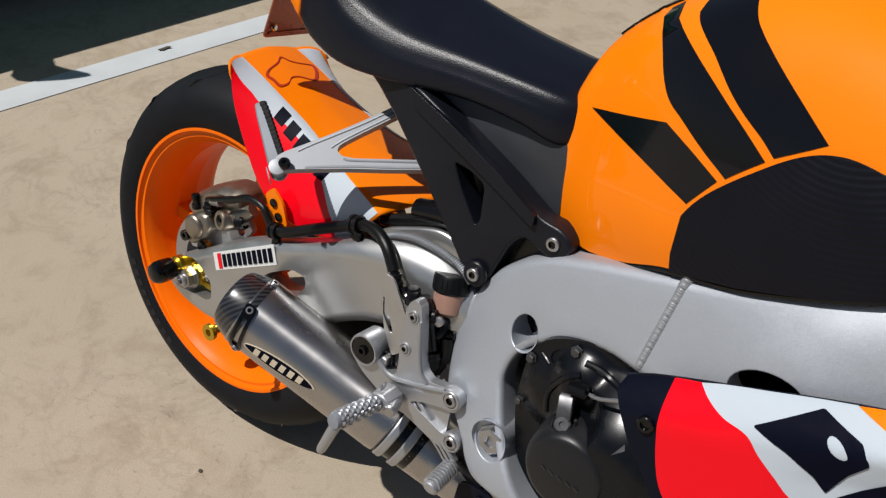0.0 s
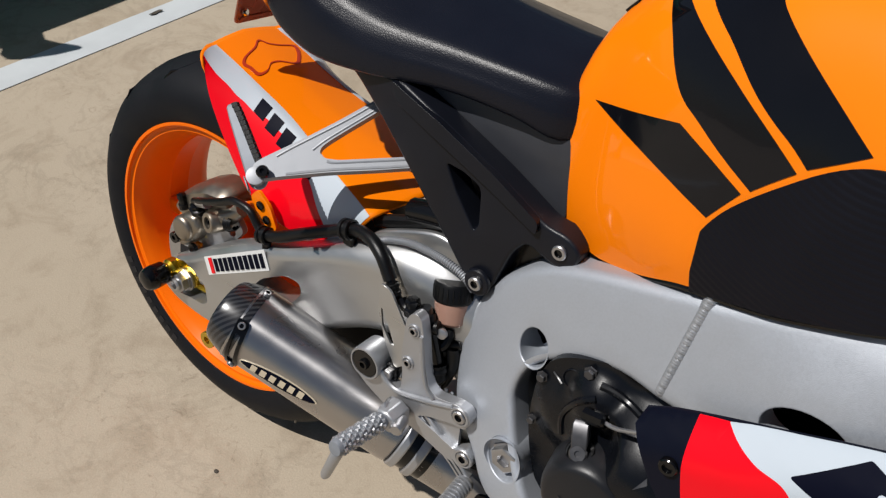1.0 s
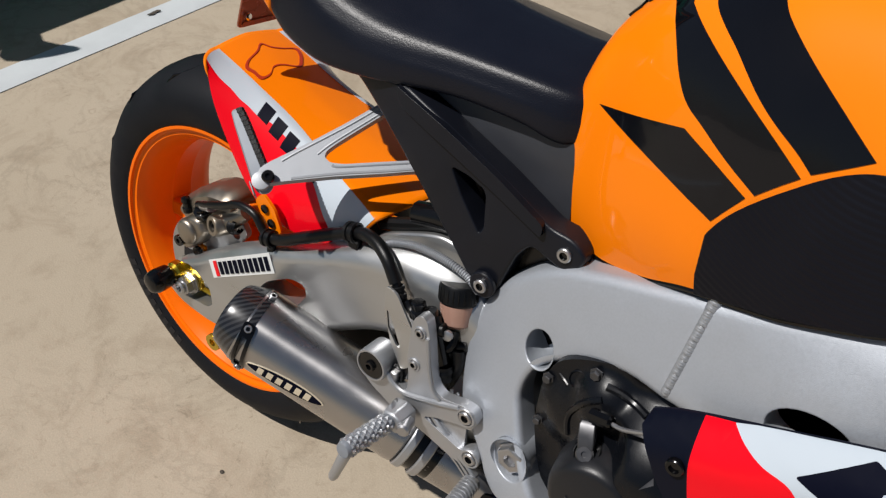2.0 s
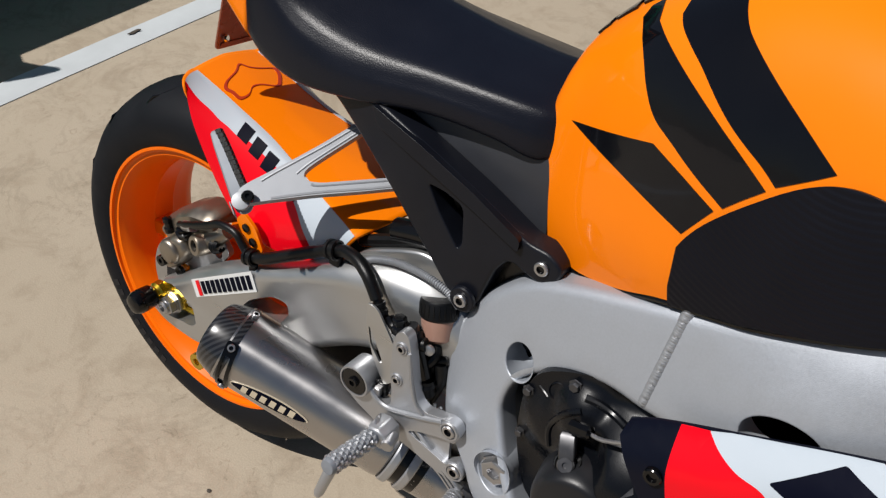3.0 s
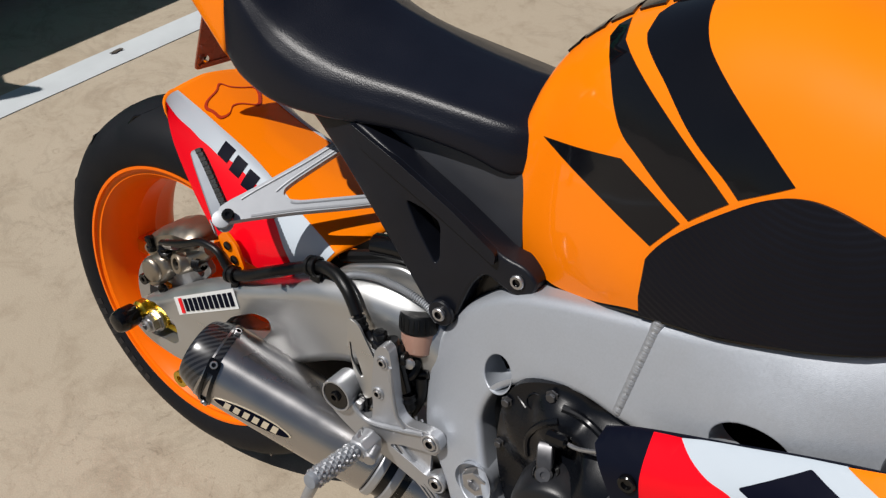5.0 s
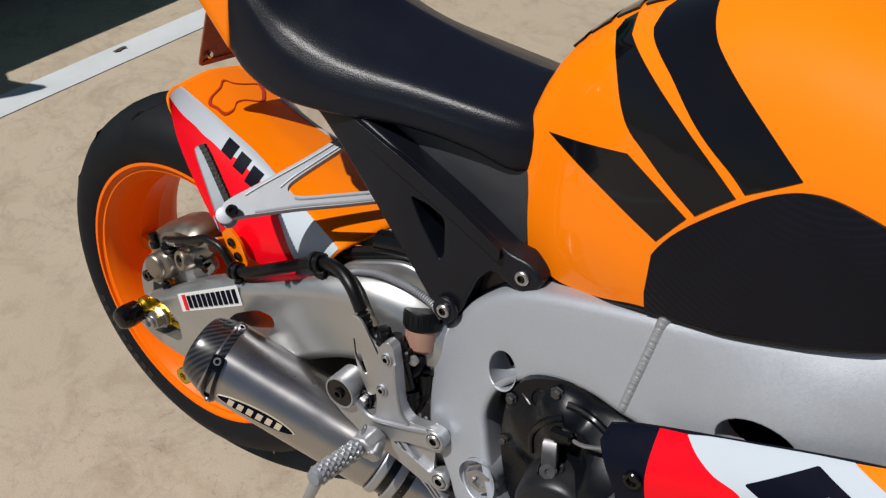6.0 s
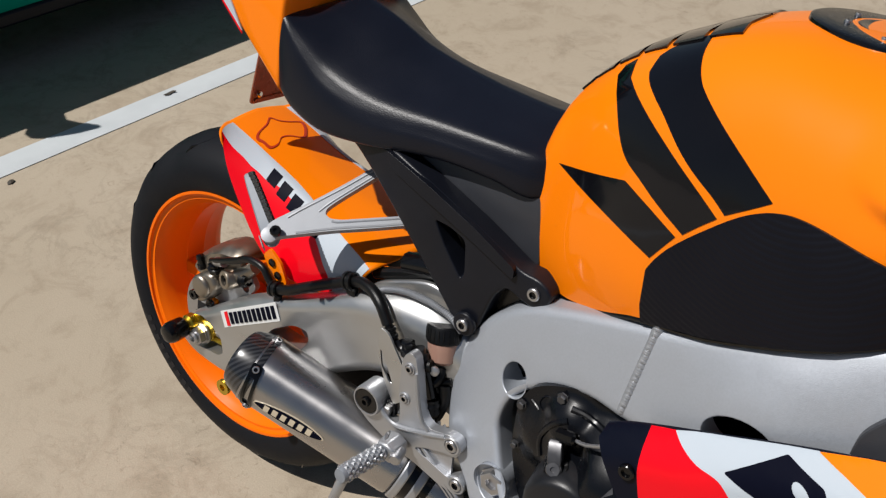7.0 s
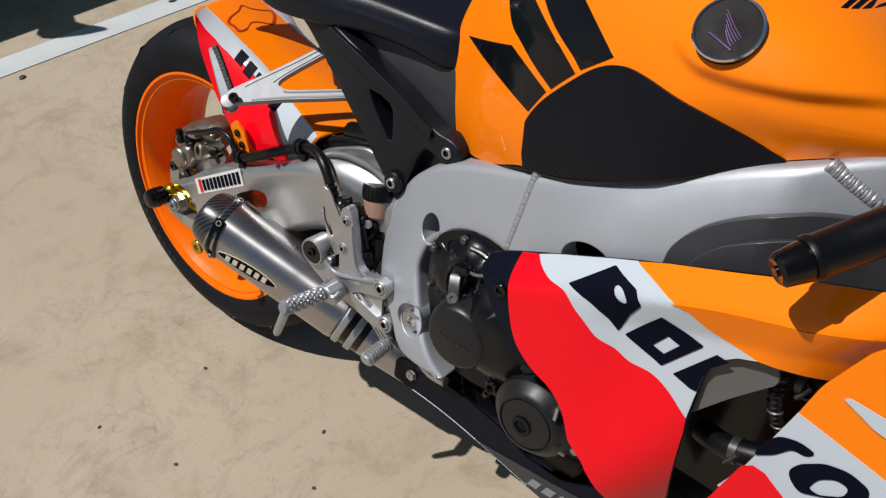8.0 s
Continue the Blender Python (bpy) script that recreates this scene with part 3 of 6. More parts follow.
P("slider_spacer", lathe([(0.0, 0.016), (0.012, 0.016), (0.016, 0.012), (0.03, 0.012)], (-0.026, -0.140, 0.010), (0, -1, 0), 24), M_GOLD, parent=spool)
P("stand_bobbin", lathe([(0.0, 0.009), (0.006, 0.013), (0.012, 0.008), (0.026, 0.008), (0.032, 0.0135), (0.038, 0.0135), (0.038, 0.006), (0.030, 0.005), (0.030, 0.0)], (0.100, -0.150, -0.033), (0, -1, 0), 24), M_GOLD, "gold paddock stand bobbin")

# -- rear brake caliper and its hose
def pill(c, rx, rz, y0, y1, rnd, mt, name, parent, tilt=0.0, label=""):
    """A rounded cushion-shaped casting on the plane y0, up to y1."""
    rings = []
    for y, k in ((y0, 1.0), (y0 + (y1 - y0) * 0.55, 1.0), (y0 + (y1 - y0) * 0.85, 1 - 0.35 * rnd), (y1, 1 - rnd)):
        rings.append([Vector((a, y, b)) for a, b in oval(c[0], c[1], rx * k, rz * k, tilt, 24)])
    return P(name, loft(rings), mt, label, parent=parent, angle=40)


cal = P("brake_caliper", loft([[Vector((-0.012 + (x + 0.012) * k, y, 0.082 + (z - 0.082) * k)) for (x, z) in rounded([(-0.038, 0.062), (-0.036, 0.082), (-0.026, 0.100), (-0.004, 0.114), (0.014, 0.116), (0.024, 0.096), (0.012, 0.072), (-0.008, 0.052), (-0.026, 0.046)], 0.008)] for y, k in ((-0.100, 1.0), (-0.124, 1.0), (-0.131, 0.93), (-0.134, 0.80))]), M_CALIPER, "bronze-silver brake caliper", angle=38)
pill((-0.010, 0.086), 0.020, 0.021, -0.128, -0.141, 0.25, M_CALIPER, "piston_cap", cal)
P("caliper_bridge", loft([[Vector((x, y, z + dz)) for (x, z) in rounded([(-0.048, 0.112), (-0.036, 0.132), (-0.012, 0.150), (0.018, 0.166), (0.050, 0.172), (0.068, 0.166), (0.064, 0.148), (0.030, 0.128), (0.000, 0.112), (-0.030, 0.104)], 0.008)] for y, dz in ((-0.118, -0.012), (-0.108, -0.003), (-0.090, 0.0), (-0.062, -0.001), (-0.052, -0.010))]), M_CALIPER, parent=cal, angle=38)
P("slide_pin", lathe([(-0.02, 0.0165), (0.010, 0.0165), (0.013, 0.0145), (0.013, 0.009), (0.004, 0.0085), (0.004, 0.0)], (0.052, -0.126, 0.125), (-0.25, -1, 0.1), 24), M_CALIPER, parent=cal)
P("slide_bolt", lathe([(0.0, 0.0075), (0.006, 0.0075), (0.006, 0.0035), (0.003, 0.003), (0.003, 0)], (0.051, -0.130, 0.1255), (-0.25, -1, 0.1), 6), M_BLACK, parent=cal)
P("slide_arm", tube([(0.056, -0.118, 0.128), (0.076, -0.114, 0.142), (0.090, -0.110, 0.156)], 0.014, 14, 3, taper=0.010), M_CALIPER, parent=cal)
P("pin_boot", lathe([(0, 0.011), (0.004, 0.013), (0.008, 0.010), (0.012, 0.012), (0.016, 0.009)], (0.072, -0.120, 0.130), (1, 0, 0.4), 16), M_HOSE, parent=cal)
P("caliper_bracket", sheet(rounded([(-0.044, 0.026), (-0.040, 0.052), (-0.010, 0.058), (0.030, 0.096), (0.064, 0.140), (0.080, 0.140), (0.096, 0.120), (0.060, 0.076), (0.020, 0.046)], 0.01), flat(-0.112), 0.010, holes=[circle(0.070, 0.110, 0.008, 12)]), M_CAST, parent=cal, bevel=0.002)
P("pad_spring", box((-0.004, -0.122, 0.044), (0.010, -0.116, 0.060)), M_ORANGE, parent=cal, bevel=0.001)
P("bleed_nipple", lathe([(0, 0.008), (0.008, 0.008), (0.009, 0.006), (0.016, 0.006), (0.018, 0.0075), (0.024, 0.0065), (0.026, 0)], (-0.025, -0.119, 0.108), (-0.15, -0.1, 1), 10), M_BLACK, parent=cal)
P("banjo_fitting", lathe([(0, 0.013), (0.008, 0.013), (0.009, 0.009), (0.016, 0.009), (0.018, 0.007), (0.018, 0)], (0.018, -0.126, 0.126), (0.0, -0.35, 0.9), 8), M_BLACK, parent=cal)
P("hose_ferrule", tube([(0.026, -0.132, 0.148), (0.050, -0.137, 0.159)], 0.0078, 10, 1), M_STEEL, parent=cal)
P("caliper_bolt", lathe([(0, 0.009), (0.008, 0.009), (0.008, 0.004), (0.004, 0.004), (0.004, 0)], (-0.028, -0.132, 0.062), (0, -1, 0), 12), M_BLACK, parent=cal)
P("caliper_bolt", lathe([(0, 0.008), (0.006, 0.008), (0.006, 0.0)], (0.006, -0.128, 0.056), (0, -1, 0), 12), M_BLACK, parent=cal)
HOSE = [(0.012, -0.130, 0.142), (0.045, -0.138, 0.160), (0.084, -0.142, 0.180), (0.112, -0.143, 0.195), (0.143, -0.144, 0.196), (0.160, -0.145, 0.180), (0.174, -0.146, 0.173), (0.200, -0.145, 0.183), (0.242, -0.142, 0.208), (0.305, -0.134, 0.243),
        (0.340, -0.140, 0.254), (0.370, -0.150, 0.248), (0.392, -0.156, 0.226), (0.405, -0.158, 0.206), (0.418, -0.156, 0.204), (0.430, -0.152, 0.205)]
hose = P("brake_hose", tube(HOSE, 0.0058, 12, 6), M_HOSE, "black rubber brake hose")
P("hose_sleeve", tube(HOSE[6:13], 0.0082, 12, 6), M_HOSE, parent=hose)
for p, d, r in ((HOSE[6], (0.9, 0, 0.2), 0.0125), (HOSE[9], (1, 0, 0.3), 0.0135), ((0.398, -0.157, 0.217), (0.4, 0, -0.9), 0.0085), ((0.404, -0.158, 0.208), (0.5, 0, -0.8), 0.0085)):
    P("hose_clip", lathe([(-0.008, r * 0.8), (-0.007, r), (-0.003, r), (-0.002, r * 0.85), (0.002, r * 0.85), (0.003, r), (0.007, r), (0.008, r * 0.8)], p, d, 14), M_HOSE, parent=hose)
P("clip_foot", box((0.168, -0.146, 0.144), (0.182, -0.140, 0.172)), M_HOSE, parent=hose, bevel=0.002)
P("clip_foot", box((0.300, -0.138, 0.222), (0.316, -0.128, 0.238)), M_HOSE, parent=hose, bevel=0.002)

# -- hugger over the rear tyre
FU = [0, 1, 2, 3, 4, 5, 6]
F_TOP = ([-0.030, 0.020, 0.080, 0.140, 0.200, 0.270, 0.350], [0.358, 0.3435, 0.3245, 0.3050, 0.2900, 0.2790, 0.2700])
F_SH = ([-0.026, 0.030, 0.088, 0.145, 0.205, 0.265, 0.330], [0.058, 0.062, 0.066, 0.072, 0.082, 0.100, 0.120], [0.352, 0.335, 0.314, 0.295, 0.280, 0.273, 0.268])
F_LOW = ([0.004, 0.028, 0.070, 0.112, 0.160, 0.225, 0.290], [0.098, 0.108, 0.114, 0.118, 0.121, 0.116, 0.108], [0.345, 0.300, 0.243, 0.200, 0.181, 0.180, 0.192])


def fend(u, s, h):
    """u: 0 at the rear edge to 6 at the front; s: -1 right edge, 0 top, 1 left edge; h: depth below the skin."""
    a = abs(s)
    top = Vector((hermite(u, FU, F_TOP[0]), 0, hermite(u, FU, F_TOP[1])))
    sh = Vector([hermite(u, FU, q) for q in F_SH])
    low = Vector([hermite(u, FU, q) for q in F_LOW])
    mid = (sh + low) / 2 + Vector((0.0, 0.016, 0.012))
    if a < 0.45:
        t = a / 0.45
        p = top.lerp(sh, t) + Vector((0, 0, 0.004 * t * (1 - t)))
        n = Vector((0.3, 0.15, 1))
    else:
        t = (a - 0.45) / 0.55
        p = (1 - t) ** 2 * sh + 2 * t * (1 - t) * mid + t * t * low
        n = Vector((0.1, 0.35 + 0.9 * t, 0.9 - 0.5 * t))
    p = p - n.normalized() * h
    return (p.x, math.copysign(p.y, s), p.z)


def fend_uv(u, v, h):
    return fend(u * 10, v, h)


def fend_line(pts, n=5):
    return [(p.x, p.y) for p in spline([(a / 10, s, 0) for a, s in pts], n)]


nf = 48
verts = []
for i in range(nf + 1):
    for j in range(41):
        s = -1 + j / 20
        verts.append(Vector(fend(6.0 * i / nf, s, 0)))
m = 41
faces = [(i * m + j, i * m + j + 1, (i + 1) * m + j + 1, (i + 1) * m + j) for i in range(nf) for j in range(40)]
hugger = P("hugger", (verts, faces), M_ORANGE, "orange rear wheel hugger with red and white bands", angle=60)
md = hugger.modifiers.new("thickness", "SOLIDIFY")
md.thickness, md.offset = 0.0035, -1.0
wave = [(0.12, -0.785), (0.38, -0.755), (0.8, -0.71), (1.2, -0.655), (1.5, -0.635), (1.77, -0.606), (2.15, -0.587), (2.35, -0.55), (2.6, -0.535), (3.0, -0.528), (3.4, -0.525), (3.8, -0.55), (4.1, -0.585), (4.5, -0.645), (4.9, -0.74), (5.25, -0.84), (5.5, -0.985)]
red_edge = fend_line(wave, 4)
P("decal", sheet(red_edge + fend_line([(5.0, -0.993), (4.0, -0.993), (3.0, -0.993), (2.0, -0.993), (1.0, -0.985), (0.12, -0.975)], 6), lambda u, v, h: fend_uv(u, v, h - 0.0012), 0.0008, grid=0.025), M_RED, "red painted band", parent=hugger, angle=60)
white_top = fend_line([(5.95, -0.48), (5.45, -0.455), (4.5, -0.44), (3.6, -0.41), (2.65, -0.385), (1.5, -0.41), (0.8, -0.425), (0.12, -0.438)], 5)
P("decal", sheet(list(white_top) + list(red_edge) + [(0.595, -0.98), (0.595, -0.75)], lambda u, v, h: fend_uv(u, v, h - 0.0011), 0.0007, grid=0.025), M_WHITE, "white painted band", parent=hugger, angle=60)
P("decal", sheet(fend_line([(0.12, 0.44), (1.0, 0.425), (2.0, 0.40), (3.2, 0.40), (4.2, 0.43)], 5) + fend_line([(4.2, 0.60), (3.2, 0.56), (2.0, 0.60), (1.0, 0.68), (0.12, 0.78)], 5), lambda u, v, h: fend_uv(u, v, h - 0.0011), 0.0007, grid=0.025), M_WHITE, "white painted band", parent=hugger, angle=60)
# the brand name on the white band, as slanted bars
for k in range(5):
    p0 = 1.98 + 0.47 * k
    e = 0.006 * k
    q = [(p0, -0.468 - e), (p0 + 0.34, -0.462 - e), (p0 + 0.40, -0.580 - e), (p0 + 0.08, -0.592 - e)]
    P("bar", sheet([(a / 10, s) for a, s in q], lambda u, v, h: fend_uv(u, v, h - 0.0022), 0.0008, grid=0.012), M_NAVY, parent=hugger)
# a plain outlined shape in dark red on top
shape = [(0.055, 0.03), (0.074, -0.10), (0.085, -0.30), (0.100, -0.38), (0.120, -0.355), (0.145, -0.34), (0.150, -0.22), (0.138, -0.10), (0.150, 0.05), (0.158, 0.17), (0.135, 0.28), (0.110, 0.36), (0.088, 0.38), (0.084, 0.22), (0.074, 0.10)]
shape = [(p.x, p.y) for p in spline([(a, b, 0) for a, b in shape], 4, closed=True)]
P("decal", sheet(shape, lambda u, v, h: fend_uv(u, v, h - 0.0012), 0.0008, holes=[[(a + (0.110 - a) * 0.11, b * 0.89) for a, b in shape]], grid=0.02), M_DARKRED, "dark red outlined shape", parent=hugger)
tab = P("mount_tab", sheet(rounded([(0.136, 0.212), (0.150, 0.228), (0.172, 0.212), (0.186, 0.182), (0.172, 0.172), (0.152, 0.186)], 0.006), flat(-0.136), 0.004), M_ORANGE, parent=hugger)
for cx, cz in ((0.156, 0.207), (0.168, 0.190)):
    P("rivet", lathe([(0, 0.0062), (0.002, 0.0062), (0.003, 0.004), (0.003, 0)], (cx, -0.137, cz), (0, -1, 0), 16), M_BLACK, parent=tab)

front_tab = P("mount_tab", sheet(rounded([(0.312, 0.2480), (0.330, 0.2640), (0.360, 0.2720), (0.362, 0.2600), (0.338, 0.2460), (0.318, 0.2380)], 0.006), flat(-0.100), 0.004), M_ORANGE, parent=hugger, bevel=0.001)
P("rivet", lathe([(0, 0.0070), (0.002, 0.0070), (0.003, 0.005), (0.003, 0)], (0.336, -0.1005, 0.256), (0, -1, 0), 16), M_BLACK, parent=front_tab)
P("chain_guard", tube([(0.322, -0.100, 0.250), (0.363, -0.100, 0.2690), (0.3958, -0.100, 0.2850), (0.428, -0.100, 0.2940), (0.462, -0.100, 0.2920)], 0.0085, 10, 5), M_HOSE, "black chain guard over the arm")

# -- exhaust
EX_O, EX_D = Vector((0.200, -0.2071, 0.080)), Vector((1, 0.3512, -0.4294)).normalized()
EX_UP = (0, -0.3, 1)
exhaust = P("exhaust_can", lathe([(0.000, 0.0500), (0.002, 0.0534), (0.246, 0.0534), (0.254, 0.0525), (0.258, 0.048)], EX_O, EX_D, 64, up=EX_UP), M_TITAN, "brushed titanium silencer", angle=30)
# end cap, cut slantwise at its tip
rings = []
for d, r in ((0.014, 0.0541), (0.008, 0.0541), (0.000, 0.0518), (-0.010, 0.0486), (-0.018, 0.0456), (-0.0225, 0.0436), (-0.0245, 0.0415), (-0.0240, 0.0390), (-0.020, 0.0370), (0.014, 0.0340)):
    ring = []
    u = (Vector(EX_UP) - EX_D * Vector(EX_UP).dot(EX_D)).normalized()
    v = EX_D.cross(u)
    for k in range(48):
        a = 2 * math.pi * k / 48
        ring.append(EX_O + EX_D * (d - 0.16 * math.cos(a - 0.5) * r * step(0.014, -0.02, d)) + (u * math.cos(a) + v * math.sin(a)) * r)
    rings.append(ring)
P("end_cap", loft(rings), M_CARBON, "carbon fibre end cap", parent=exhaust, angle=50)
P("outlet", lathe([(0.0, 0.026), (0.002, 0.0285), (0.06, 0.0285), (0.06, 0.0)], EX_O - EX_D * 0.012, EX_D, 32), M_BLACK, parent=exhaust)
u = (Vector(EX_UP) - EX_D * Vector(EX_UP).dot(EX_D)).normalized()
v = EX_D.cross(u)


def on_can(u2, v2, h, r=0.0534):
    """u2: metres along the can from its reference point; v2: degrees round it from its top, towards the outside."""
    a = radians(v2 * 1000)
    q = EX_O + EX_D * u2 + (u * math.cos(a) + v * math.sin(a)) * (r - h)
    return tuple(q)


# which way round is outside
OUT = 1 if v.y < 0 else -1
strap = P("strap", sheet(rounded([(0.000, OUT * 0.024), (0.017, OUT * 0.024), (0.030, OUT * 0.106), (0.013, OUT * 0.110)], 0.006),
                         lambda a, b, h: on_can(a, b, h, 0.0565), 0.0028, holes=[rounded([(0.0065, OUT * 0.044), (0.0150, OUT * 0.044), (0.0230, OUT * 0.094), (0.0150, OUT * 0.096)], 0.003)], grid=0.005), M_BLACK, "black slotted strap", parent=exhaust)
for ang, du in ((32, 0.0095), (101, 0.0215), (-26, 0.0103)):
    q = Vector(on_can(du, OUT * ang / 1000, -0.003))
    c = EX_O + EX_D * du
    bolt(strap, q, 0.0052, 0.003, (q - c).normalized(), M_STEEL, "rivet")
BADGE = [(0.085 + 0.0565 * math.cos(t), OUT * (0.0735 - 0.0065 * math.cos(t) + 0.0125 * math.sin(t) * (1 - 0.30 * abs(math.cos(t)) ** 3))) for t in (2 * math.pi * k / 40 for k in range(40))]
badge = P("badge", sheet(BADGE, lambda a, b, h: on_can(a, b, h, 0.0545), 0.0010, grid=0.005), M_CREAM, "black oval badge with cream bars", parent=exhaust)
P("badge_field", sheet([(0.085 + (a - 0.085) * 0.955, OUT * 0.0735 + (b - OUT * 0.0735) * 0.86) for a, b in BADGE], lambda a, b, h: on_can(a, b, h, 0.0550), 0.0010, grid=0.005), M_NAVY, parent=badge)
for k in range(6):
    a0 = 0.046 + 0.0136 * k
    b0 = 0.0735 - 0.115 * (a0 - 0.081)
    P("bar", sheet([(a0, OUT * (b0 - 0.0058)), (a0 + 0.0082, OUT * (b0 - 0.0064)), (a0 + 0.0082, OUT * (b0 + 0.0056)), (a0, OUT * (b0 + 0.0062))], lambda a, b, h: on_can(a, b, h, 0.0556), 0.0006, grid=0.005), M_CREAM, parent=badge)
for d, r in ((0.264, 0.0505), (0.288, 0.0495)):
    P("clamp_ring", lathe([(d - 0.006, r - 0.003), (d - 0.006, r + 0.002), (d - 0.004, r + 0.0035), (d + 0.004, r + 0.0035), (d + 0.006, r + 0.002), (d + 0.006, r - 0.003)], EX_O, EX_D, 48, up=EX_UP), M_CAST, parent=exhaust)
P("joint_band", lathe([(0.252, 0.0496), (0.306, 0.0484)], EX_O, EX_D, 48, up=EX_UP), M_BLACK, parent=exhaust)
P("link_pipe", lathe([(0.298, 0.0485), (0.35, 0.0470), (0.40, 0.0440), (0.46, 0.036), (0.52, 0.030), (0.60, 0.028)], EX_O, EX_D, 40, up=EX_UP), M_TITAN, "bare steel link pipe", parent=exhaust)

PT_UP, PT_LOW = (0.5733, -0.1285, 0.3481), (0.4903, -0.1347, 0.2655)      # the subframe bolts

# -- main frame
TOP_X, TOP_Z = [0.600, 0.660, 0.733, 0.836, 0.948, 1.013, 1.057, 1.120, 1.160], [0.345, 0.373, 0.401, 0.452, 0.520, 0.551, 0.569, 0.585, 0.585]


def frame_y(x, z):
    y = -0.153 - 0.33 * (x - 0.582) + 0.2 * (z - 0.242)
    lim = -0.205 + 0.5 * max(0.0, x - 1.0)
    # smooth the turn towards the steering head
    k = 0.012
    hgt = max(k - abs(y - lim), 0.0) / k
    d = max(0.0, np.interp(x, TOP_X, TOP_Z) - z)
    return max(y, lim) + hgt * hgt * k * 0.25 - (0.034 - 0.008 * step(0.93, 1.0, x)) * (1 - math.exp(-d / 0.075)) * step(0.74, 0.86, x)


def frame_place(dy=0.0):
    return lambda u, v, h: (u, frame_y(u, v) + h + dy, v)


spar = [(0.4985, 0.252), (0.513, 0.278), (0.532, 0.299), (0.553, 0.318), (0.580, 0.336), (0.616, 0.354), (0.660, 0.373), (0.716, 0.396), (0.762, 0.414), (0.836, 0.452), (0.948, 0.520), (1.013, 0.551), (1.057, 0.569), (1.120, 0.585), (1.160, 0.585),
        (1.160, 0.470), (1.078, 0.440), (0.960, 0.380), (0.880, 0.335), (0.800, 0.306), (0.722, 0.292)]
arch = [(0.681, 0.287), (0.641, 0.270), (0.604, 0.240), (0.583, 0.212), (0.577, 0.180), (0.586, 0.156), (0.602, 0.128), (0.625, 0.097), (0.650, 0.072), (0.674, 0.056)]
foot = [(0.672, 0.050), (0.640, 0.047), (0.610, 0.044), (0.586, 0.044), (0.567, 0.054), (0.552, 0.070), (0.528, 0.088), (0.508, 0.101), (0.4985, 0.118), (0.4915, 0.142), (0.4865, 0.166), (0.4845, 0.192), (0.488, 0.219)]
outline = [(p.x, p.y) for p in spline([(a, b, 0) for a, b in foot + spar[:14]], 4)] + spar[14:20] + [(p.x, p.y) for p in spline([(a, b, 0) for a, b in [spar[20]] + arch], 4)]
HOLE = oval(0.582, 0.242, 0.0185, 0.0215, -10)
PIV = oval(0.594, 0.104, 0.0235, 0.0245, 0)
main_frame = P("main_frame", plate(outline, frame_place(), 0.035, 0.0095, holes=[HOLE, PIV, oval(0.838, 0.3610, 0.034, 0.021, 24)], grid=0.020, rh=0.0018), M_FRAME, "cast silver aluminium frame spar", angle=50)
P("hole_liner", loft([[(0.582 + (a - 0.582) * k, frame_y(a, b) + d, 0.242 + (b - 0.242) * k) for a, b in HOLE] for d, k in ((0.002, 1.0), (0.030, 0.98), (0.036, 0.80))], caps=False), M_PEG, parent=main_frame, angle=60)
bolt(main_frame, (0.592, -0.122, 0.252), 0.008, 0.012, (-0.3, -1, 0))
P("hole_floor", sheet(oval(0.582, 0.242, 0.030, 0.032, 0), flat(-0.116), 0.004), M_BLACK, parent=main_frame)
P("pivot_boss", lathe([(0.0, 0.0262), (0.008, 0.0245), (0.010, 0.0)], (0.594, frame_y(0.594, 0.104) + 0.001, 0.104), (0, 1, 0), 32), M_FRAME, parent=main_frame)
hexnut(main_frame, (0.595, -0.174, 0.103), 0.0175, 0.012, (0, -1, 0), M_STEEL, "pivot_nut")


def weld(a, b, n, r=0.006):
    for k in range(n):
        t = k / (n - 1)
        x, z = a[0] + (b[0] - a[0]) * t, a[1] + (b[1] - a[1]) * t
        P("weld_ripple", lathe([(-0.0022, r * 0.87), (-0.0010, r * 0.96), (0.0002, r), (0.0010, r * 0.97), (0.0018, r * 0.86)], (x, frame_y(x, z) + 0.68 * r, z),
                               (b[0] - a[0], 0.03 * math.sin(k * 1.7), b[1] - a[1]), 10), M_WELD, parent=main_frame)


weld((0.7305, 0.404), (0.7235, 0.302), 72, 0.0066)
weld((1.021, 0.551), (1.066, 0.530), 40, 0.0088)

# -- subframe cover
sub_line = [(0.205, 0.462), (0.235, 0.442), (0.290, 0.444), (0.352, 0.448), (0.408, 0.429), (0.484, 0.399), (0.552, 0.368), (0.578, 0.368), (0.596, 0.357), (0.594, 0.338), (0.574, 0.327), (0.552, 0.333), (0.534, 0.338), (0.520, 0.318), (0.510, 0.282),
            (0.505, 0.258), (0.487, 0.243), (0.4715, 0.2560), (0.4396, 0.2902), (0.4108, 0.3194), (0.3753, 0.3551), (0.3232, 0.3974), (0.2802, 0.4261), (0.2239, 0.4501)]


def sub_place(dy):
    return lambda u, v, h: (u, dy - 0.020 * step(0.50, 0.60, u) * 0.15 + 0.02 * step(0.40, 0.22, u) + h, v)


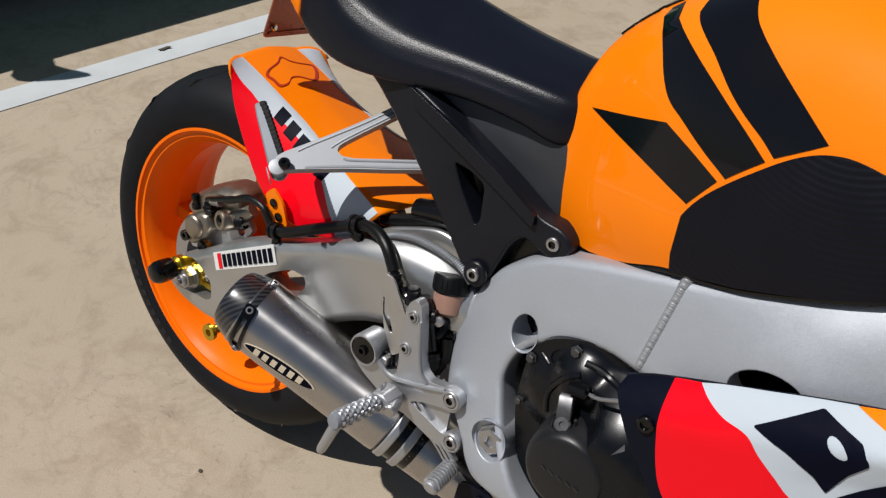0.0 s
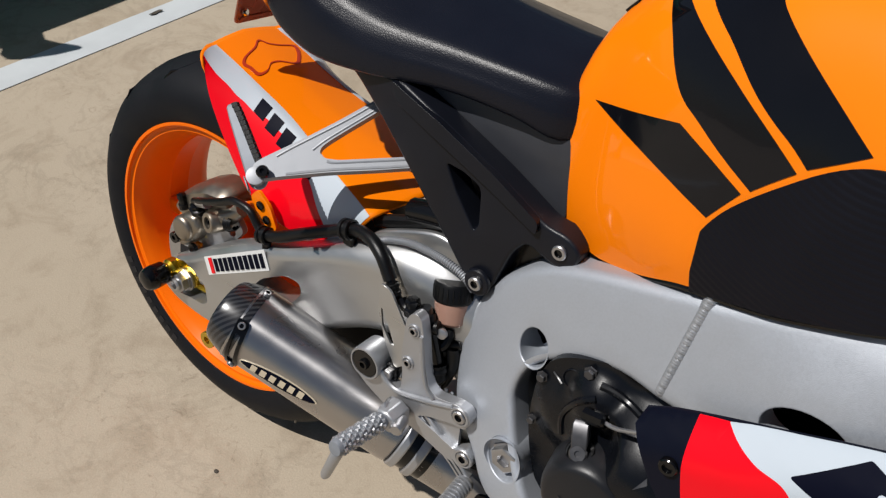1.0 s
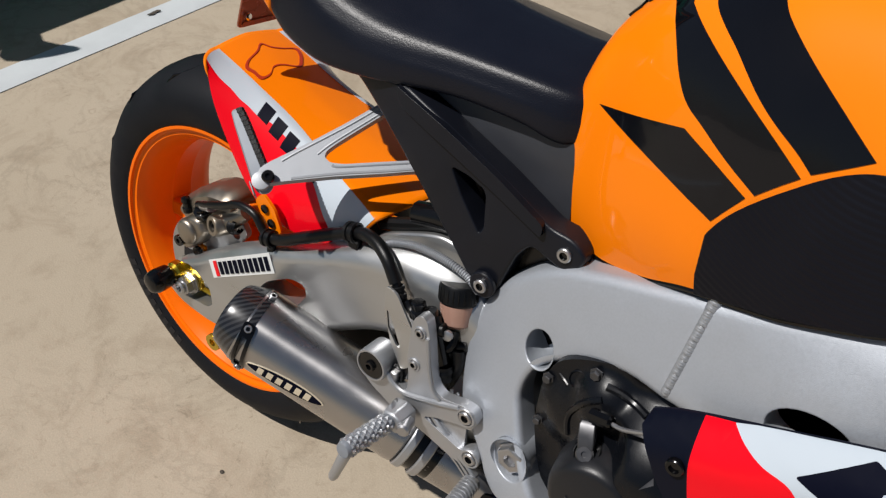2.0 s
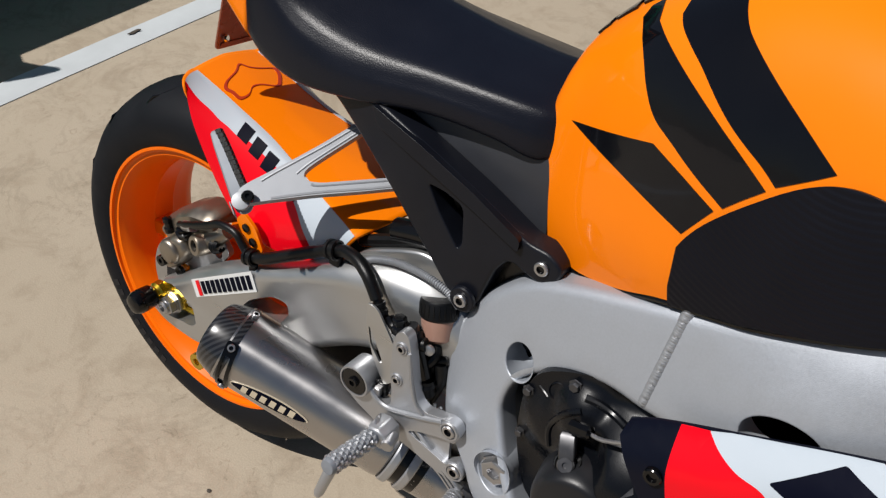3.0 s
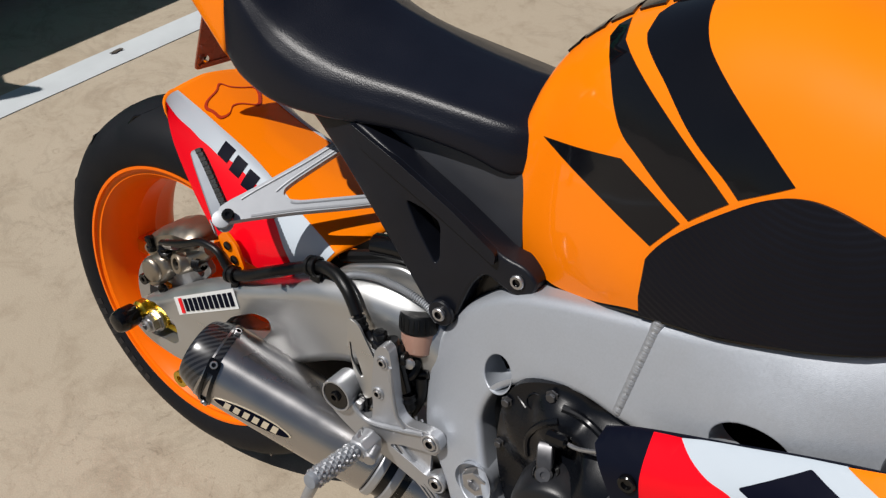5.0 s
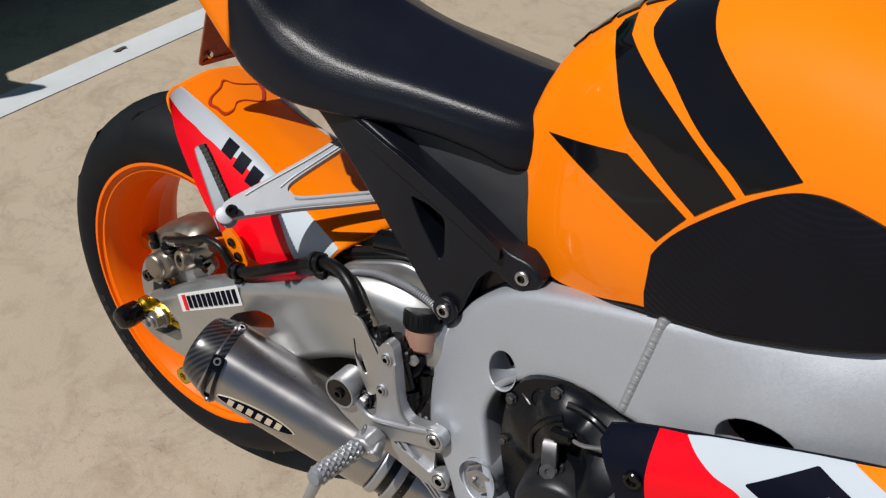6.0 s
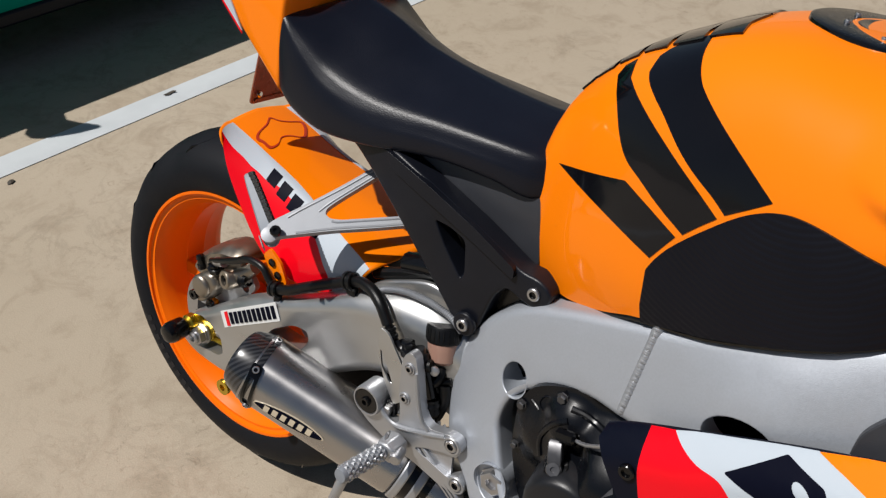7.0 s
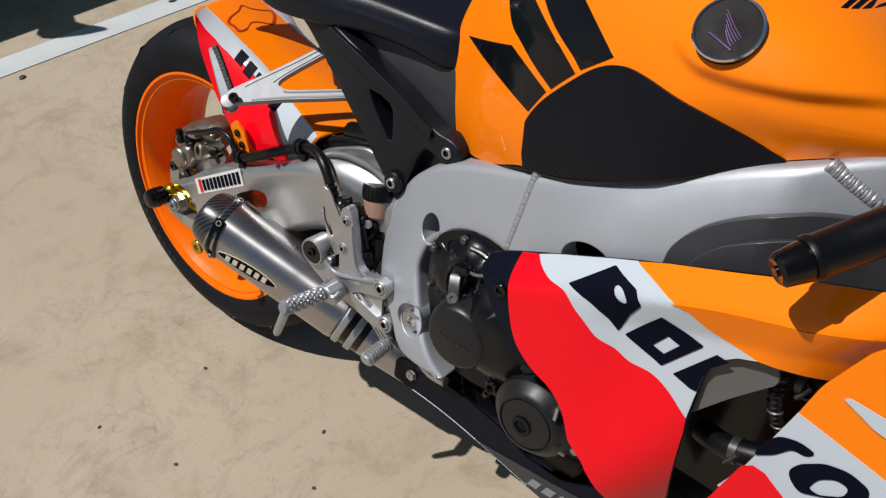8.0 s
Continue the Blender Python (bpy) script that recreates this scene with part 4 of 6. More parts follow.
SUBWIN = rounded([(0.4240, 0.3838), (0.4461, 0.3822), (0.4665, 0.3752), (0.4705, 0.3687), (0.4750, 0.3305), (0.4712, 0.3210), (0.4598, 0.3344), (0.4419, 0.3559)], 0.004)
subframe = P("subframe_cover", plate(rounded(sub_line, 0.010, 3), sub_place(-0.126), 0.030, 0.0045, holes=[SUBWIN], grid=0.02), M_PLASTIC, "matt black subframe cover", angle=50)
rib = [(0.340, 0.4475), (0.408, 0.4285), (0.484, 0.3985), (0.545, 0.3705), (0.545, 0.3560), (0.484, 0.3800), (0.408, 0.4080), (0.350, 0.4270)]
P("cover_rib", sheet(rounded(rib, 0.005), sub_place(-0.132), 0.010), M_PLASTIC, parent=subframe, bevel=0.003)
for p in (PT_UP, PT_LOW):
    P("bolt_boss", lathe([(0.0, 0.0165), (0.003, 0.016), (0.0042, 0.0145), (0.0042, 0.0)], (p[0], p[1] + 0.005, p[2]), (0, -1, 0), 28), M_PLASTIC, parent=subframe)
    bolt(subframe, (p[0], p[1] + 0.0005, p[2]), 0.0082, 0.004)
side_panel = P("side_panel", sheet(rounded([(0.335, 0.440), (0.350, 0.480), (0.420, 0.490), (0.500, 0.480), (0.540, 0.452), (0.556, 0.360), (0.540, 0.350), (0.480, 0.392), (0.400, 0.424)], 0.008), lambda u, v, h: (u, -0.092 + 0.25 * max(0, v - 0.43) - 0.10 * max(0, 0.50 - u) * 0.4 + h, v), 0.006, grid=0.02), M_SIDE, "satin black side panel", bevel=0.003)

# -- seat
SX = [0.146, 0.158, 0.180, 0.230, 0.300, 0.400, 0.480, 0.525, 0.548]
S_W = [0.122, 0.126, 0.129, 0.130, 0.126, 0.112, 0.103, 0.094, 0.080]       # half width at the ridge
S_R = [0.572, 0.564, 0.544, 0.506, 0.491, 0.493, 0.492, 0.488, 0.484]       # ridge height
S_C = [0.566, 0.578, 0.585, 0.573, 0.547, 0.529, 0.522, 0.520, 0.512]       # height on the middle line
S_L = [0.480, 0.468, 0.453, 0.438, 0.440, 0.452, 0.450, 0.441, 0.447]       # lower edge


def seat_ring(x):
    w, r, c, l = (hermite(x, SX, q) for q in (S_W, S_R, S_C, S_L))
    half = []
    top = [(0.0, c), (0.30 * w, c + (r - c) * 0.20), (0.60 * w, c + (r - c) * 0.50), (0.88 * w, c + (r - c) * 0.80), (0.965 * w, r - 0.001), (1.005 * w, r - 0.012), (1.03 * w, r - (r - l) * 0.5), (1.02 * w, l + 0.004), (0.97 * w, l)]
    pts = spline([(0, a, b) for a, b in top], 3)
    right = [(x, -p.y, p.z) for p in pts]
    left = [(x, p.y, p.z) for p in pts]
    return list(reversed(right)) + left[1:]


seat_rings = [seat_ring(0.146 + 0.402 * k / 40) for k in range(41)]
q0, q1 = seat_rings[0], seat_rings[-1]
for sc, dx in ((0.97, 0.004), (0.88, 0.008), (0.6, 0.011)):
    zc = sum(p[2] for p in q1) / len(q1)
    seat_rings.append([(p[0] + dx, p[1] * sc, zc + (p[2] - zc) * sc) for p in q1])
seat = P("seat", loft(seat_rings), M_SEAT, "black vinyl rider seat", angle=70)

# -- fuel tank
TX = [0.515, 0.530, 0.553, 0.600, 0.652, 0.700, 0.754, 0.790, 0.850, 0.900, 0.980, 1.060, 1.120]
TW = [0.068, 0.084, 0.095, 0.124, 0.150, 0.168, 0.181, 0.192, 0.207, 0.215, 0.205, 0.172, 0.130]
TT = [0.500, 0.550, 0.585, 0.628, 0.658, 0.681, 0.694, 0.696, 0.696, 0.692, 0.672, 0.630, 0.590]
TC = [0.430, 0.430, 0.430, 0.440, 0.450, 0.450, 0.455, 0.460, 0.480, 0.500, 0.545, 0.572, 0.578]
TN = [3.0] * 13
TB = [0.425, 0.392, 0.360, 0.351, 0.370, 0.398, 0.416, 0.432, 0.464, 0.493, 0.538, 0.568, 0.575]


TCR_X, TCR_Z = [0.823, 0.865, 0.8885, 0.9265, 0.974, 1.027, 1.12], [0.612, 0.594, 0.589, 0.590, 0.596, 0.605, 0.618]      # the crease under the shoulder


def tank_at(x, a):
    """Right-hand side of the tank. a: 90 on the middle line, 0 at its widest, -40 at its lower edge."""
    w, t, c, n, b = (hermite(x, TX, q) for q in (TW, TT, TC, TN, TB))
    if a >= 0:
        ca, sa = max(0.0, math.cos(radians(a))), math.sin(radians(a))
        y, z = -w * ca ** (2 / n), c + (t - c) * sa ** (2 / n)
    else:
        k = -a / 40
        b = min(b, c - 0.004)
        z = c + (b - c) * k
        y = -w * (1 - 0.15 * min(1.5, ((c - z) / 0.1) ** 2))
    y += 0.014 * step(0.588, 0.540, z) * step(0.86, 0.96, x)
    zc = np.interp(x, TCR_X, TCR_Z)
    y -= 0.012 * step(zc - 0.002, zc + 0.016, z) * step(0.830, 0.890, x) * step(88, 30, a)
    return Vector((x, y, z))


def tank_place(u, v, h):
    """u: x; v: the angle over 250; h: depth below the skin."""
    p = tank_at(u, v * 250)
    e = tank_at(u + 0.004, v * 250) - tank_at(u - 0.004, v * 250)
    f = tank_at(u, min(90, v * 250 + 1.5)) - tank_at(u, v * 250 - 1.5)
    n = e.cross(f).normalized()
    if n.y > 0 and abs(n.y) > abs(n.z):
        n = -n
    if n.z < -0.6:
        n = -n
    return tuple(p - n * h)


def tank_uv(x, z):
    """The place on the skin at that x and height."""
    w, t, c, n, b = (hermite(x, TX, q) for q in (TW, TT, TC, TN, TB))
    if z >= c:
        s = min(1.0, (z - c) / (t - c)) ** (n / 2)
        return (x, math.degrees(math.asin(s)) / 250)
    return (x, -40 * (c - z) / (c - min(b, c - 0.004)) / 250)


ANG = [-40, -32, -24, -16, -8] + [1.25 * k for k in range(73)]
tank_rings = []
for k in range(100):
    x = 0.515 + 0.605 * k / 99
    right = [tank_at(x, a) for a in ANG]
    tank_rings.append(right + [Vector((p.x, -p.y, p.z)) for p in reversed(right[:-1])])
tank = P("fuel_tank", loft(tank_rings), M_ORANGE, "glossy orange fuel tank with black stripes", angle=60)


def tank_decal(name, pts, material, lift=0.0008, thick=0.0006, n=4, label="", parent=None, smooth=True, holes=(), grid=0.016):
    q = [tank_uv(x, z) for x, z in pts]
    if smooth:
        q = [(p.x, p.y) for p in rounded(q, 0.004, 2)]
    return P(name, sheet(q, lambda a, b, h: tank_place(a, b, h - lift), thick, holes=holes, grid=grid), material, label, parent=parent or tank, angle=60)


def dense(pts, n=4):
    """A line through corner points with steps between them."""
    out = []
    for i, a in enumerate(pts):
        b = pts[(i + 1) % len(pts)]
        out += [(a[0] + (b[0] - a[0]) * k / n, a[1] + (b[1] - a[1]) * k / n) for k in range(n)]
    return out


def soft(pts):
    """Cuts the blunt corners of a polygon twice and keeps its sharp ones."""
    for _ in range(2):
        out = []
        for i, b in enumerate(pts):
            a, b, c = Vector(pts[i - 1]), Vector(b), Vector(pts[(i + 1) % len(pts)])
            if (b - a).angle(c - b, 0) > radians(28):
                out.append(tuple(b))
            else:
                out += [tuple(b.lerp(a, 0.25)), tuple(b.lerp(c, 0.25))]
        pts = out
    return pts


tank_decal("stripe", soft([(0.555, 0.497), (0.608, 0.514), (0.652, 0.528), (0.688, 0.517), (0.721, 0.5035), (0.702, 0.471), (0.657, 0.482), (0.607, 0.491)]), M_DECAL, label="smoked black stripe", smooth=False)
tank_decal("stripe", soft([(0.604, 0.622), (0.594, 0.613), (0.592, 0.604), (0.612, 0.585), (0.629, 0.562), (0.645, 0.546), (0.666, 0.538), (0.6875, 0.527), (0.727, 0.509), (0.739, 0.523), (0.753, 0.5375), (0.725, 0.5545), (0.7025, 0.567), (0.680, 0.579), (0.656, 0.5905), (0.6315, 0.6015), (0.612, 0.610)]), M_DECAL, label="smoked black stripe", smooth=False)
tank_decal("stripe", soft([(0.640, 0.646), (0.631, 0.635), (0.631, 0.622), (0.637, 0.6155), (0.6535, 0.607), (0.6685, 0.5995), (0.684, 0.5885), (0.697, 0.579), (0.711, 0.570), (0.7265, 0.5615), (0.743, 0.5535), (0.7585, 0.5435), (0.777, 0.558), (0.794, 0.5715), (0.7635, 0.590), (0.7435, 0.602), (0.722, 0.6155), (0.7025, 0.628), (0.6915, 0.6355), (0.680, 0.649), (0.672, 0.6645)]), M_DECAL, label="smoked black stripe", smooth=False)
pad_line = [(0.711, 0.400), (0.704, 0.430), (0.703, 0.459), (0.719, 0.491), (0.750, 0.527), (0.780, 0.555), (0.802, 0.5665), (0.825, 0.570), (0.861, 0.567), (0.907, 0.561), (0.955, 0.550), (0.984, 0.541), (0.949, 0.5195), (0.902, 0.4925), (0.840, 0.4570), (0.775, 0.4245)]
pad_soft = [(p.x, p.y) for p in spline([(*tank_uv(a, b), 0) for a, b in pad_line[2:11]], 4)] + [tank_uv(a, b) for a, b in dense(pad_line[11:] + pad_line[:2], 3)][:-3]
pad = P("tank_grip", sheet(pad_soft, lambda a, b, h: tank_place(a, b, h - 0.0035), 0.004, grid=0.014, dense_rim=False), M_PAD, "black rubber tank grip pad", parent=tank, angle=60, bevel=0.0018)
# raised badge on the tank's shoulder, filler cap, spine protector
ev = tank_uv(0.8985, 0.6350)
e0 = Vector(tank_place(ev[0], ev[1], 0))
en = (Vector(tank_place(ev[0], ev[1], -0.01)) - e0).normalized()
e0 = e0 + en * 0.001
emblem = P("tank_badge", lathe([(-0.004, 0.031), (0.002, 0.031), (0.0035, 0.029), (0.0030, 0.0285), (0.0030, 0.0)], e0, en, 48), M_EMBLEM, "round dark badge with a thin chrome rim")
P("badge_rim", lathe([(0.0, 0.0312), (0.003, 0.0318), (0.0048, 0.0305), (0.0040, 0.0288), (0.0028, 0.0286)], e0, en, 48), M_CHROME, parent=emblem)
eu = en.cross(Vector((0, 0, 1))).normalized()
eu = eu if eu.x > 0 else -eu
ew = Vector((0, 0, 1)) - en * en.z
ew.normalize()
for k in range(5):
    a, b = Vector((-0.010 + 0.002 * k, 0.016 - 0.0045 * k)), Vector((0.014 - 0.001 * k, -0.004 - 0.0025 * k))
    P("badge_line", tube([e0 + en * 0.0031 + eu * a.x + ew * a.y, e0 + en * 0.0031 + eu * (a.x * 0.4 + b.x * 0.6) + ew * (a.y * 0.45 + b.y * 0.55 - 0.002), e0 + en * 0.0031 + eu * b.x + ew * b.y], 0.0006, 6, 3), M_EMBLEM2, parent=emblem)
P("badge_line", tube([e0 + en * 0.0031 - eu * 0.014 - ew * 0.009, e0 + en * 0.0031 + eu * 0.012 - ew * 0.018], 0.0014, 6, 1), M_EMBLEM2, parent=emblem)

for k in range(6):
    x0 = 0.966 + 0.0068 * k
    tank_decal("bar", [(x0, 0.6655), (x0 + 0.0046, 0.6655), (x0 + 0.0056, 0.6700), (x0 + 0.0010, 0.6700)], M_NAVY, smooth=False, grid=0)
# black strip added for the shadow line between tank and frame
P("tank_gap_shade", tube([tank_at(x, -40) + Vector((0, 0.003, -0.0035)) for x in (0.575, 0.600, 0.650, 0.700, 0.754, 0.790, 0.850, 0.900, 0.980, 1.060)], 0.0035, 8, 4), M_BLACK, "black strip for the shadow gap under the tank", parent=tank)
cap_c, cap_n = Vector((0.826, 0.0, 0.690)), Vector((0.06, 0, 1)).normalized()
cap = P("filler_cap", lathe([(-0.012, 0.088), (0.001, 0.087), (0.0020, 0.083), (0.0026, 0.060), (0.0026, 0.046), (0.0040, 0.044), (0.0040, 0.030), (0.003, 0.028), (0.003, 0.0)], cap_c, cap_n, 48, squash=1.0), M_BLACK, "black carbon filler cap surround")
P("cap_ring", lathe([(0.0014, 0.0860), (0.0026, 0.0830), (0.0032, 0.060), (0.0032, 0.050)], cap_c, cap_n, 48), M_WEAVE, parent=cap)
for k in range(7):
    a = radians(k * 360 / 7)
    bolt(cap, cap_c + Vector((0.056 * math.cos(a), 0.056 * math.sin(a), 0.0028 - 0.06 * 0.056 * math.cos(a))), 0.0030, 0.003, cap_n, M_STEEL, "cap_screw")
for x0, x1 in ((0.541, 0.552), (0.557, 0.576), (0.581, 0.602), (0.607, 0.631), (0.636, 0.666), (0.671, 0.702)):
    for sd in (1, -1):
        P("spine_pad", sheet([(x0, 0.292), (x1, 0.288), (x1 - 0.003, 0.326), (x1 + 0.002, 0.3595), (x0 - 0.004, 0.3595), (x0 - 0.002, 0.326)], lambda a, b, h, sd=sd: Vector(tank_place(a, b, h - 0.0026)) * Vector((1, sd, 1)), 0.0030, grid=0.008), M_DECAL, "black raised pad on the tank's spine", parent=tank, angle=60)

# -- tail: orange cowl behind the seat, with a black back pad
def tail_w(x):
    return 0.126 - 0.13 * (0.152 - x)


def tail_ring(x):
    w = tail_w(x)
    lo = 0.455 + (0.17 - x) * 0.73
    hi = hermite(x, [-0.26, -0.05, 0.05, 0.10, 0.13, 0.152], [0.80, 0.715, 0.664, 0.640, 0.628, 0.617])
    lo = min(lo, hi - 0.03)
    pts = [(0, hi), (0.45 * w, hi - 0.001), (0.70 * w, hi - 0.004), (0.90 * w, hi - 0.016), (0.985 * w, hi - 0.040), (1.03 * w, lo + 0.02), (0.99 * w, lo), (0.80 * w, lo - 0.012), (0, lo - 0.014)]
    pts = spline([(0, a, b) for a, b in pts], 3)
    right = [(x, -p.y, p.z) for p in pts]
    return list(reversed(right)) + [(x, p.y, p.z) for p in pts][1:-1]


def tail_front(k, dx):
    """The front of the cowl, drawn in towards its middle."""
    return [(q[0] + dx, q[1] * k, 0.545 + (q[2] - 0.545) * k) for q in tail_ring(0.152)]


tail = P("tail_cowl", loft([tail_front(0.90, 0.004), tail_front(0.96, 0.004), tail_front(0.99, 0.002)] + [tail_ring(0.152 - 0.412 * (k / 40) ** 1.3) for k in range(41)]), M_ORANGE, "orange tail cowl with white and red edge bands", angle=45)


def tail_side(u, v, h):
    """u: x, v: height above the lower edge."""
    lo = 0.455 + (0.17 - u) * 0.73
    return (u, -(1.03 * tail_w(u) + 0.0025) + h + 0.12 * max(0, v - 0.022) - 0.02 * max(0, 0.012 - v), lo + v)


P("tail_band", sheet([(-0.20, 0.003), (0.075, 0.003), (0.058, 0.014), (0.040, 0.023), (-0.20, 0.030)], tail_side, 0.002, grid=0.03), M_WHITE, "white band", parent=tail)
P("tail_band", sheet([(-0.20, -0.003), (0.075, -0.001), (0.072, 0.003), (-0.20, 0.003)], tail_side, 0.002, grid=0.03), M_RED, "red edge band", parent=tail)
for k in range(7):
    x0 = -0.112 + 0.0225 * k
    P("bar", sheet([(x0, 0.010), (x0 + 0.012, 0.010), (x0 + 0.015, 0.020), (x0 + 0.003, 0.020)], lambda a, b, h: (a, tail_side(a, b, h)[1] - 0.001, tail_side(a, b, h)[2]), 0.001), M_NAVY, parent=tail)
back = P("back_pad", loft([[Vector((x - 0.25 * abs(y) * abs(y) / 0.09, y * s, z * 1.0 + dz)) for (y, z) in [(p.x, p.y) for p in rounded([(0.0, 0.602), (0.040, 0.608), (0.082, 0.628), (0.092, 0.660), (0.080, 0.700), (0.0, 0.708), (-0.080, 0.700), (-0.092, 0.660), (-0.082, 0.628), (-0.040, 0.608)], 0.012, 3)]] for x, s, dz in ((0.166, 0.90, 0.004), (0.160, 0.98, 0.0), (0.140, 1.0, 0.002), (0.02, 0.95, 0.035), (-0.10, 0.8, 0.07))]), M_SEAT, "black pad on the tail cowl", parent=tail, angle=50)
lock = P("seat_lock", lathe([(0, 0.011), (0.003, 0.011), (0.004, 0.009), (0.004, 0.0065), (0.001, 0.006), (0.001, 0)], (0.155, 0.002, 0.586), (1, -0.1, 0.25), 24), M_STEEL, "steel seat lock", parent=tail)
P("keyhole", lathe([(0, 0.0062), (0.002, 0.0058), (0.002, 0.002), (0.0005, 0.0018), (0.0005, 0)], (0.1562, 0.0019, 0.5862), (1, -0.1, 0.25), 20), M_BLACK, parent=lock)
P("panel_seam", tube([(0.150, -0.082, 0.6155), (0.110, -0.092, 0.6255), (0.060, -0.090, 0.6440)], 0.0012, 6, 3), M_BLACK, parent=tail)

# -- number plate holder, seen from its inner side
plate = P("plate_holder", sheet(rounded([(-0.068, 0.3975), (0.130, 0.3935), (0.110, 0.520), (-0.068, 0.520)], 0.008), lambda a, b, h: (0.030 + 0.25 * (b - 0.3935) - h, a, b), 0.003), M_PLATE, "copper brown plate holder", bevel=0.0008)
P("plate_lip", sheet(rounded([(-0.062, 0.4025), (0.128, 0.3990), (0.126, 0.4025), (-0.060, 0.4060)], 0.001), lambda a, b, h: (0.032 + 0.25 * (b - 0.3935) - h, a, b), 0.003), M_PLATE, parent=plate)
for a, b in ((-0.056, 0.414), (-0.046, 0.482)):
    P("plate_screw", lathe([(0, 0.005), (0.003, 0.005), (0.004, 0.003), (0.004, 0)], (0.032 + 0.25 * (b - 0.3935), a, b), (1, 0, 0), 14), M_CHROME, parent=plate)

# -- pillion footrest bracket
def bracket(name, pts, y, thick, bev, parent, mt):
    return P(name, sheet(rounded(pts, 0.008), flat(y), thick), mt, parent=parent, bevel=bev)


HA, HL, HU = Vector((0.226, -0.206, 0.307)), Vector((0.345, -0.093, 0.334)), Vector((0.280, -0.085, 0.377))
HN = (HL - HA).cross(HU - HA).normalized()
HN = HN if HN.y > 0 else -HN
hanger_line = [(0.02, -0.066), (0.174, -0.045), (0.512, -0.040), (0.864, -0.070), (1.084, -0.078), (1.289, -0.097), (1.145, 0.100), (0.922, 0.114), (0.670, 0.135), (0.436, 0.153), (0.309, 0.200), (0.195, 0.300),
               (0.136, 0.394), (0.122, 0.494), (0.122, 0.639), (0.128, 0.867), (0.133, 1.081), (-0.046, 1.257), (-0.053, 1.034), (-0.070, 0.832), (-0.103, 0.629), (-0.156, 0.417), (-0.189, 0.299), (-0.188, 0.220), (-0.101, 0.073)]


def on_hanger(a, b, h):
    return tuple(HA + (HL - HA) * a + (HU - HA) * b + HN * (h - 0.007))


hanger = P("pillion_bracket", sheet(rounded(hanger_line, 0.04), on_hanger, 0.014), M_BLAST, "polished aluminium pillion footrest bracket", bevel=0.0024)
# raised rims along the bracket's two arms
for rim in ([(0.20, -0.010), (0.512, 0.0), (0.864, -0.030), (1.10, -0.040)], [(0.36, 0.150), (0.436, 0.115), (0.670, 0.095), (0.922, 0.074), (1.08, 0.068)],
            [(-0.10, 0.300), (-0.090, 0.420), (-0.050, 0.629), (-0.016, 0.832), (0.0, 1.10)], [(0.10, 0.36), (0.078, 0.494), (0.075, 0.639), (0.080, 0.867), (0.082, 1.05)]):
    P("rim", tube([on_hanger(a, b, 0.0008) for a, b in rim], 0.0020, 8, 5), M_BLAST, parent=hanger)
PG0, PG1 = Vector((0.224, -0.208, 0.307)), Vector((0.152, -0.181, 0.362))
pg = (PG1 - PG0).normalized()
pu = Vector((0.25, -0.5, 0.8))
pu = (pu - pg * pu.dot(pg)).normalized()
pv = pg.cross(pu)
rings = []
for t, a, b in ((-0.04, 0.011, 0.005), (0.0, 0.013, 0.006), (0.3, 0.0115, 0.005), (0.8, 0.009, 0.0042), (0.97, 0.007, 0.0036), (1.0, 0.004, 0.002)):
    c = PG0.lerp(PG1, t)
    rings.append([c + pv * a * 0.75 * ca + pu * b * sa for ca, sa in ((-1, -0.5), (-0.8, -1), (0.8, -1), (1, -0.5), (1, 0.5), (0.8, 1), (-0.8, 1), (-1, 0.5))])
peg = P("pillion_footrest", loft(rings), M_PEG, "folded pillion footrest", angle=40)
ps = 1 if pv.x > 0 else -1
for k in range(14):
    t = 0.10 + 0.066 * k
    w = hermite(t, [0.0, 0.3, 0.8, 1.0], [0.0098, 0.0086, 0.0068, 0.005])
    c = PG0.lerp(PG1, t) + pv * w * ps
    tooth = [[c + pg * gx + pv * ps * 0.0052 * gy + pu * 0.0062 * gz for gx, gz in ((-0.0026, -1), (0.0026, -1), (0.0026, 1), (-0.0026, 1))] for gy in (-0.8, 0.5)]
    tooth.append([c + pg * gx + pv * ps * 0.0052 + pu * 0.0050 * gz for gx, gz in ((-0.0012, -1), (0.0012, -1), (0.0012, 1), (-0.0012, 1))])
    P("rubber_tooth", loft(tooth), M_HOSE, parent=peg, angle=20)
P("rubber_strip", loft([[PG0.lerp(PG1, t) + pv * ps * (w + e * 0.002) + pu * 0.0058 * f for e, f in ((-1, -1), (1, -1), (1, 1), (-1, 1))] for t, w in ((0.08, 0.0090), (0.3, 0.0080), (0.8, 0.0062), (0.99, 0.0048))]), M_HOSE, parent=peg)
P("peg_knuckle", lathe([(-0.010, 0.0075), (-0.009, 0.0095), (0.009, 0.0095), (0.010, 0.0075)], (0.222, -0.206, 0.306), tuple(HN), 20), M_BLAST, parent=peg, bevel=0.001)
P("pivot_pin", lathe([(0, 0.0075), (0.004, 0.0075), (0.006, 0.006), (0.006, 0.003), (0.003, 0.003), (0.003, 0)], Vector((0.231, -0.202, 0.312)) - HN * 0.008, tuple(-HN), 18), M_BLACK, parent=peg)
P("peg_clevis", loft([[Vector((0.216, -0.214, 0.292)) + pg * a + HN * b + Vector((0, 0, dz)) for a, b in ((-0.010, -0.008), (0.008, -0.008), (0.008, 0.010), (-0.010, 0.010))] for dz in (0.002, 0.007)]), M_BLAST, parent=peg, bevel=0.0025)
